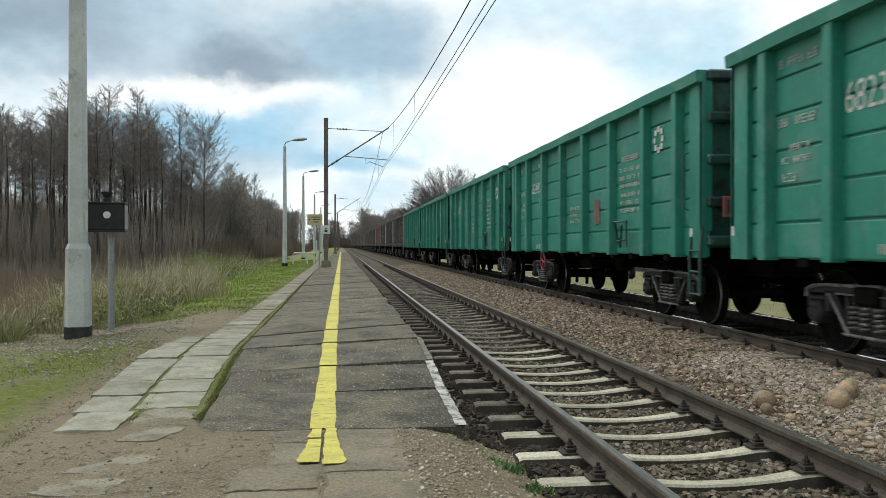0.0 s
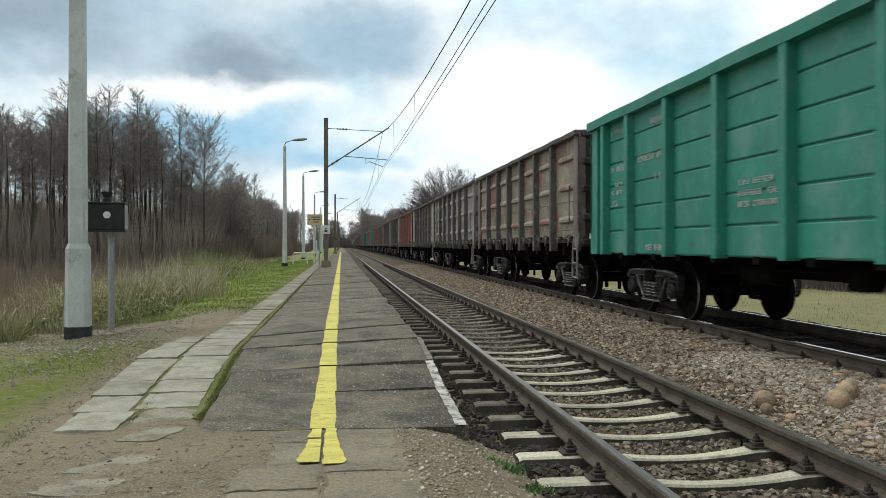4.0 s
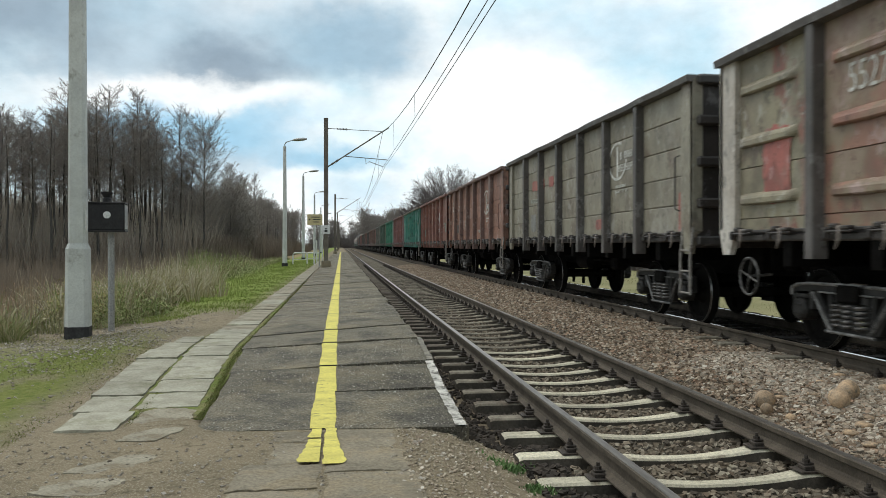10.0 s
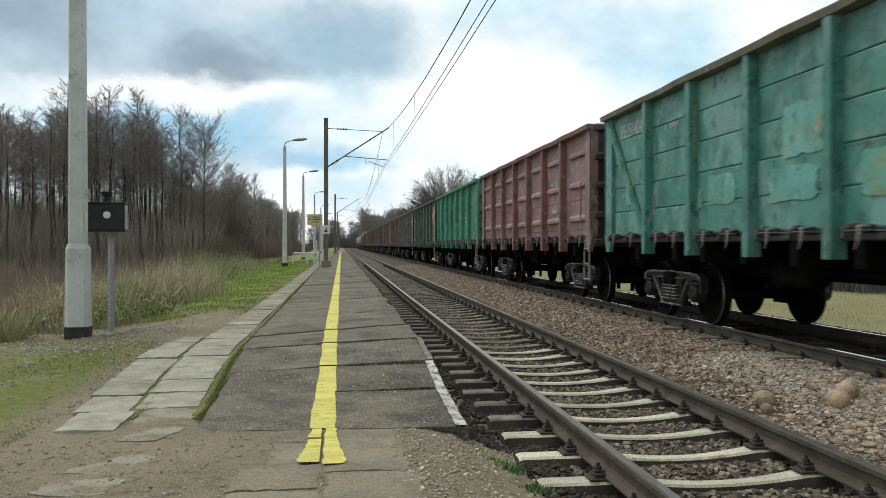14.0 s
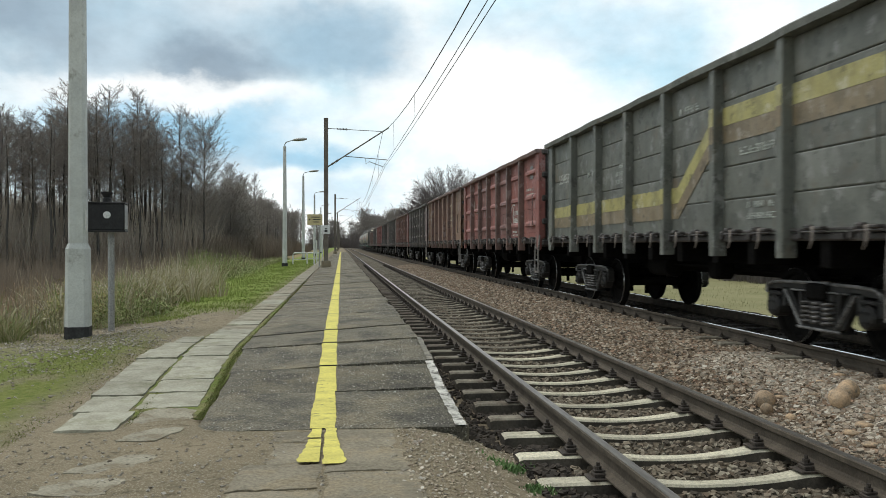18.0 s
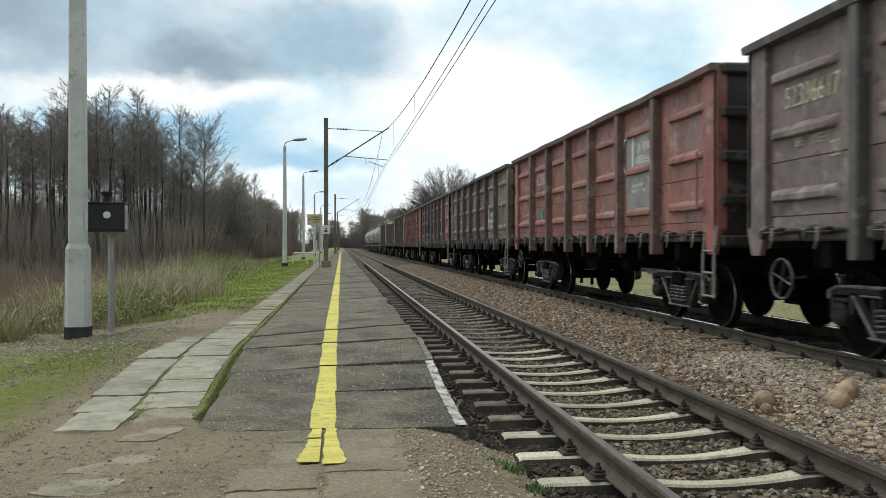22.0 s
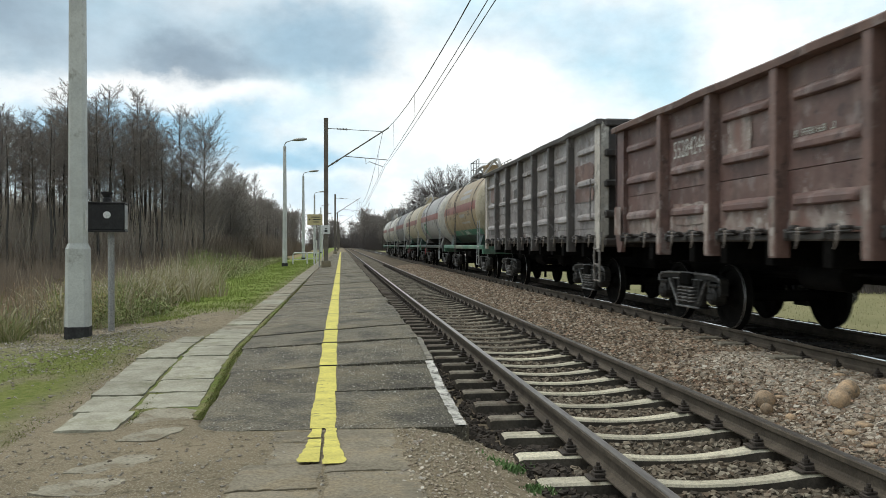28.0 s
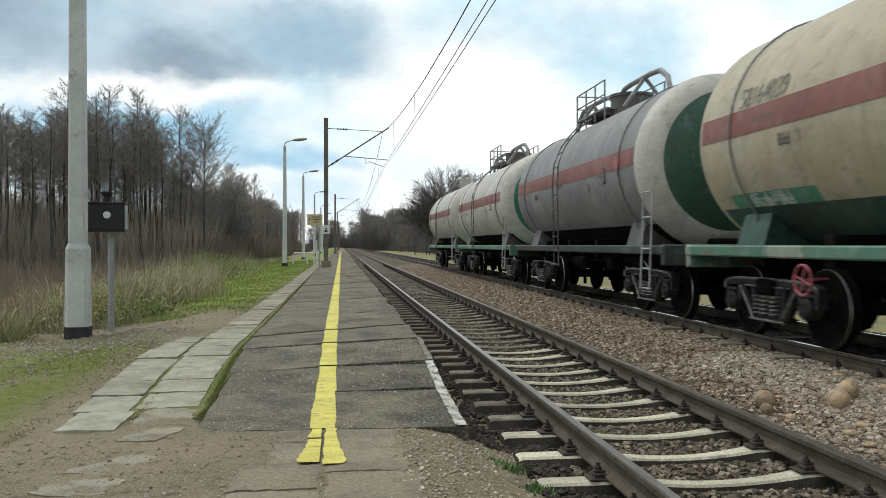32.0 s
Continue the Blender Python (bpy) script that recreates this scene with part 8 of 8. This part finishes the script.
KINDS = [bare_tree(3, 16, 0.52, 0.12, 46, 9, 10, 0.013), bare_tree(8, 15, 0.56, 0.125, 42, 9, 10, 0.013), bare_tree(15, 17, 0.60, 0.105, 42, 9, 10, 0.013), bare_tree(21, 14, 0.48, 0.14, 46, 9, 10, 0.013), bare_tree(33, 16.5, 0.62, 0.11, 40, 9, 10, 0.013), bare_tree(41, 15, 0.28, 0.24, 100, 11, 9, 0.012),
         bare_tree(52, 15, 0.2, 0.2, 64, 8, 6, 0.045), bare_tree(57, 15, 0.18, 0.27, 80, 9, 6, 0.04), bare_tree(63, 15, 0.2, 0.46, 230, 13, 9, 0.02, True),
         bare_tree(71, 8, 0.06, 0.26, 90, 9, 10, 0.014), bare_tree(77, 8, 0.04, 0.32, 100, 9, 10, 0.014)]


def tree(x, y, kind, size, turn, label="bare alder with a dark slender trunk and fine twigs"):
    ob = thing("tree", label, "tree", "bare trees", at=pose(x, y, float(ground_z(x, y)) - 0.1, 0, 0, turn) @ Matrix.Scale(size, 4))
    part("trunk", KINDS[kind][0], BARK, ob)
    part("crown", KINDS[kind][1], TWIG if x < 5 else FARTWIG, ob)
    return ob


r = random.Random(12)
spots = []
# belt of alders along the marsh: the nearer edge, then rows behind it
for row in range(4):
    for i in range(24):
        u = (i + r.uniform(-0.4, 0.4)) / 23
        if u < 0.45 and (i + row) % 3 == 0:
            continue
        x = -33 + u * 20.2 - row * 1.4
        y = 58 + u * 14 + row * 4.2 + r.uniform(-1.6, 1.6)
        spots.append((x, y, r.uniform(0.78, 0.97) * (1 - 0.22 * float(sm(0.88, 1.0, u)))))
for i in range(16):
    u = r.uniform(0.35, 0.86)
    spots.append((-33 + u * 20.2 - r.uniform(0, 4), 58 + u * 14 + r.uniform(0, 12), r.uniform(0.66, 0.86)))
for i in range(56):
    u = (i + r.random()) / 56
    spots.append((-12.6 - r.uniform(0, 12) * (0.4 + 0.6 * u), 118 + 185 * u ** 1.3, r.uniform(0.76, 0.95)))
for x, y, s in spots:
    tree(x, y, r.randrange(5) if y < 200 else 6 + r.randrange(2), s * (1 if y < 110 else 0.95), r.uniform(0, 360))
# young growth that fills the wood's end and its foot
for i in range(36):
    tree(-10.0 - 5.0 * r.random(), 80 + 14 * r.random(), 9 + i % 2, r.uniform(0.6, 1.05), r.uniform(0, 360), "bushy bare sapling with brown twigs")
for i in range(16):
    u = r.random()
    tree(-35 + u * 22, 64 + u * 13 + r.uniform(0, 9), 9 + i % 2, r.uniform(0.4, 0.8), r.uniform(0, 360), "bushy bare sapling with brown twigs")
tree(-11.65, 72, 5, 0.84, 40, "bare broad-crowned alder at the end of the wood")
tree(-13.75, 73, 0, 0.90, 140)
tree(-15.3, 78, 3, 0.72, 220)
# far woods on the other side, and the trees that close the view along the track
for i in range(40):
    v = r.random()
    tree(9 + 30 * r.random() ** 1.2, 300 + 130 * v, 6 + (i % 2), r.uniform(0.85, 1.1), r.uniform(0, 360), "bare far tree beyond the broad-gauge track")
for i in range(16):
    tree(17 + 18 * r.random(), 195 + 90 * r.random(), 6 + (i % 2), r.uniform(0.5, 0.75), r.uniform(0, 360), "bare far tree beyond the broad-gauge track")
for i in range(14):
    tree(-4 + r.uniform(-14, 14), 440 + r.uniform(0, 40), 6 + (i % 2), r.uniform(0.7, 1.0), r.uniform(0, 360), "bare far tree closing the view along the track")
tree(16.2, 181, 6, 0.72, 300, "bare tree beside the large one beyond the track")
tree(18.6, 179, 7, 0.70, 260, "bare tree beside the large one beyond the track")
tree(23.4, 178, 8, 1.32, 20, "large bare tree with a rounded crown beyond the track")
tree(19.6, 182, 8, 1.02, 100, "bare tree beside the large one beyond the track")
tree(27.0, 186, 7, 0.95, 160, "bare tree beside the large one beyond the track")


def thicket(name, spots_, label, material=BRUSH):
    """Undergrowth of many crossing bare stems."""
    v, f = [], []
    for cx, cy, rad, hgt, n in spots_:
        n = int(n * 2.4)
        a = rng.uniform(0, 2 * np.pi, n)
        d = rad * np.sqrt(rng.uniform(0, 1, n))
        x, y = cx + d * np.cos(a), cy + d * np.sin(a)
        z = ground_z(x, y) - 0.1
        h = hgt * rng.uniform(0.4, 1.0, n) * (1.1 - 0.5 * d / rad)
        tx, ty = x + rng.normal(0, 0.2, n) * h, y + rng.normal(0, 0.2, n) * h
        w = 0.007 + 0.0045 * h * rng.uniform(0.5, 1.2, n)
        b = rng.uniform(0, np.pi, n)
        wx, wy = np.cos(b) * w, np.sin(b) * w
        o = sum(len(q) for q in v)
        v.append(np.stack([np.stack([x - wx, y - wy, z], -1), np.stack([x + wx, y + wy, z], -1), np.stack([tx + wx * 0.3, ty + wy * 0.3, z + h], -1), np.stack([tx - wx * 0.3, ty - wy * 0.3, z + h], -1)], 1).reshape(-1, 3))
        f.append(np.arange(n * 4).reshape(-1, 4) + o)
    return big_mesh(name, np.concatenate(v), np.concatenate(f), material, label, "undergrowth")


sp = []
for i in range(150):
    u = r.random()
    if u > 0.72:
        continue
    sp.append((-36 + u * 23.5 + r.uniform(-1.5, 1.5), 62 + u * 14 + r.uniform(-1, 16), 2.6, r.uniform(2.5, 6.5), 300))
for i in range(90):
    u = r.random()
    sp.append((-37 + u * 24, 59.5 + u * 13 + r.uniform(0, 6), 2.6, r.uniform(5, 9), 80))
thicket("undergrowth", sp, "grey leafless undergrowth between the trunks")
sp = []
for i in range(60):
    u = r.random()
    sp.append((-37 + u * 24 + r.uniform(-1, 1), 57 + u * 13 + r.uniform(-1.5, 2.5), 2.6, r.uniform(1.5, 5.5), 110))
thicket("undergrowth", sp, "grey-brown leafless shrubs at the foot of the alders", DULLTWIG)
sp = []
for i in range(90):
    u = r.random()
    sp.append((-18.5 + 8.2 * u + r.uniform(-1, 1), 72 + r.uniform(0, 15), 2.4, r.uniform(2.0, 4.5), 420))
thicket("undergrowth", sp, "dark brown young growth at the end of the wood", FARBRUSH)
sp = []
for i in range(110):
    u = r.random() ** 1.3
    sp.append((-13.5 - r.uniform(0, 9), 90 + 220 * u, 3.5, r.uniform(4, 7), 320))
thicket("undergrowth", sp, "dark leafless undergrowth between the trunks", FARBRUSH)
sp = [(-38 + 22 * r.random(), 82 + 10 * r.random(), 3.2, r.uniform(7, 10), 320) for i in range(64)]
thicket("undergrowth", sp, "grey leafless saplings behind the alders")
sp = []
for i in range(110):
    u = r.random()
    sp.append((16.5 + 16 * r.random() + 8 * (1 - u), 150 + 250 * u, 3.5, r.uniform(3.0, 6.0), 260))
for i in range(60):
    sp.append((9 + 32 * r.random(), 320 + r.uniform(0, 110), 5, r.uniform(9, 14), 320))
for i in range(26):
    sp.append((-16 + 28 * r.random(), 440 + r.uniform(0, 30), 6, r.uniform(7, 11), 260))
thicket("far_undergrowth", sp, "dark bare thicket beyond the tracks", DEEPBRUSH)
sp = []
for i in range(130):
    sp.append((24 + 6 * r.random(), -6 + 165 * i / 129, 2.2, r.uniform(3.5, 6.0), 300))
thicket("hedge", sp, "dense dark hedge along the meadow strip behind the train", DEEPBRUSH)


# ---- what moves ----
def motions():
    times = list(range(33))
    for ob, y0 in TRAIN:
        walk(ob, [(t, pose(FAR_X, y0 - travel(t), FAR_Z)) for t in times])
    steps = [k / 30 for k in range(961)]
    first = WHEELSETS[0]
    walk(first, [(t, pose(0, 0, 0, math.degrees(travel(t) / WHEEL_R))) for t in steps])
    keys = first.animation_data
    for w in WHEELSETS[1:]:
        w.rotation_mode = "QUATERNION"
        own = w.animation_data_create()
        own.action = keys.action
        own.action_slot = keys.action_slot
    walk(backdrop, [(t, pose(0, 0, 0, 0, 0, 0.125 * t)) for t in (0, 8, 16, 24, 32)])


motions()
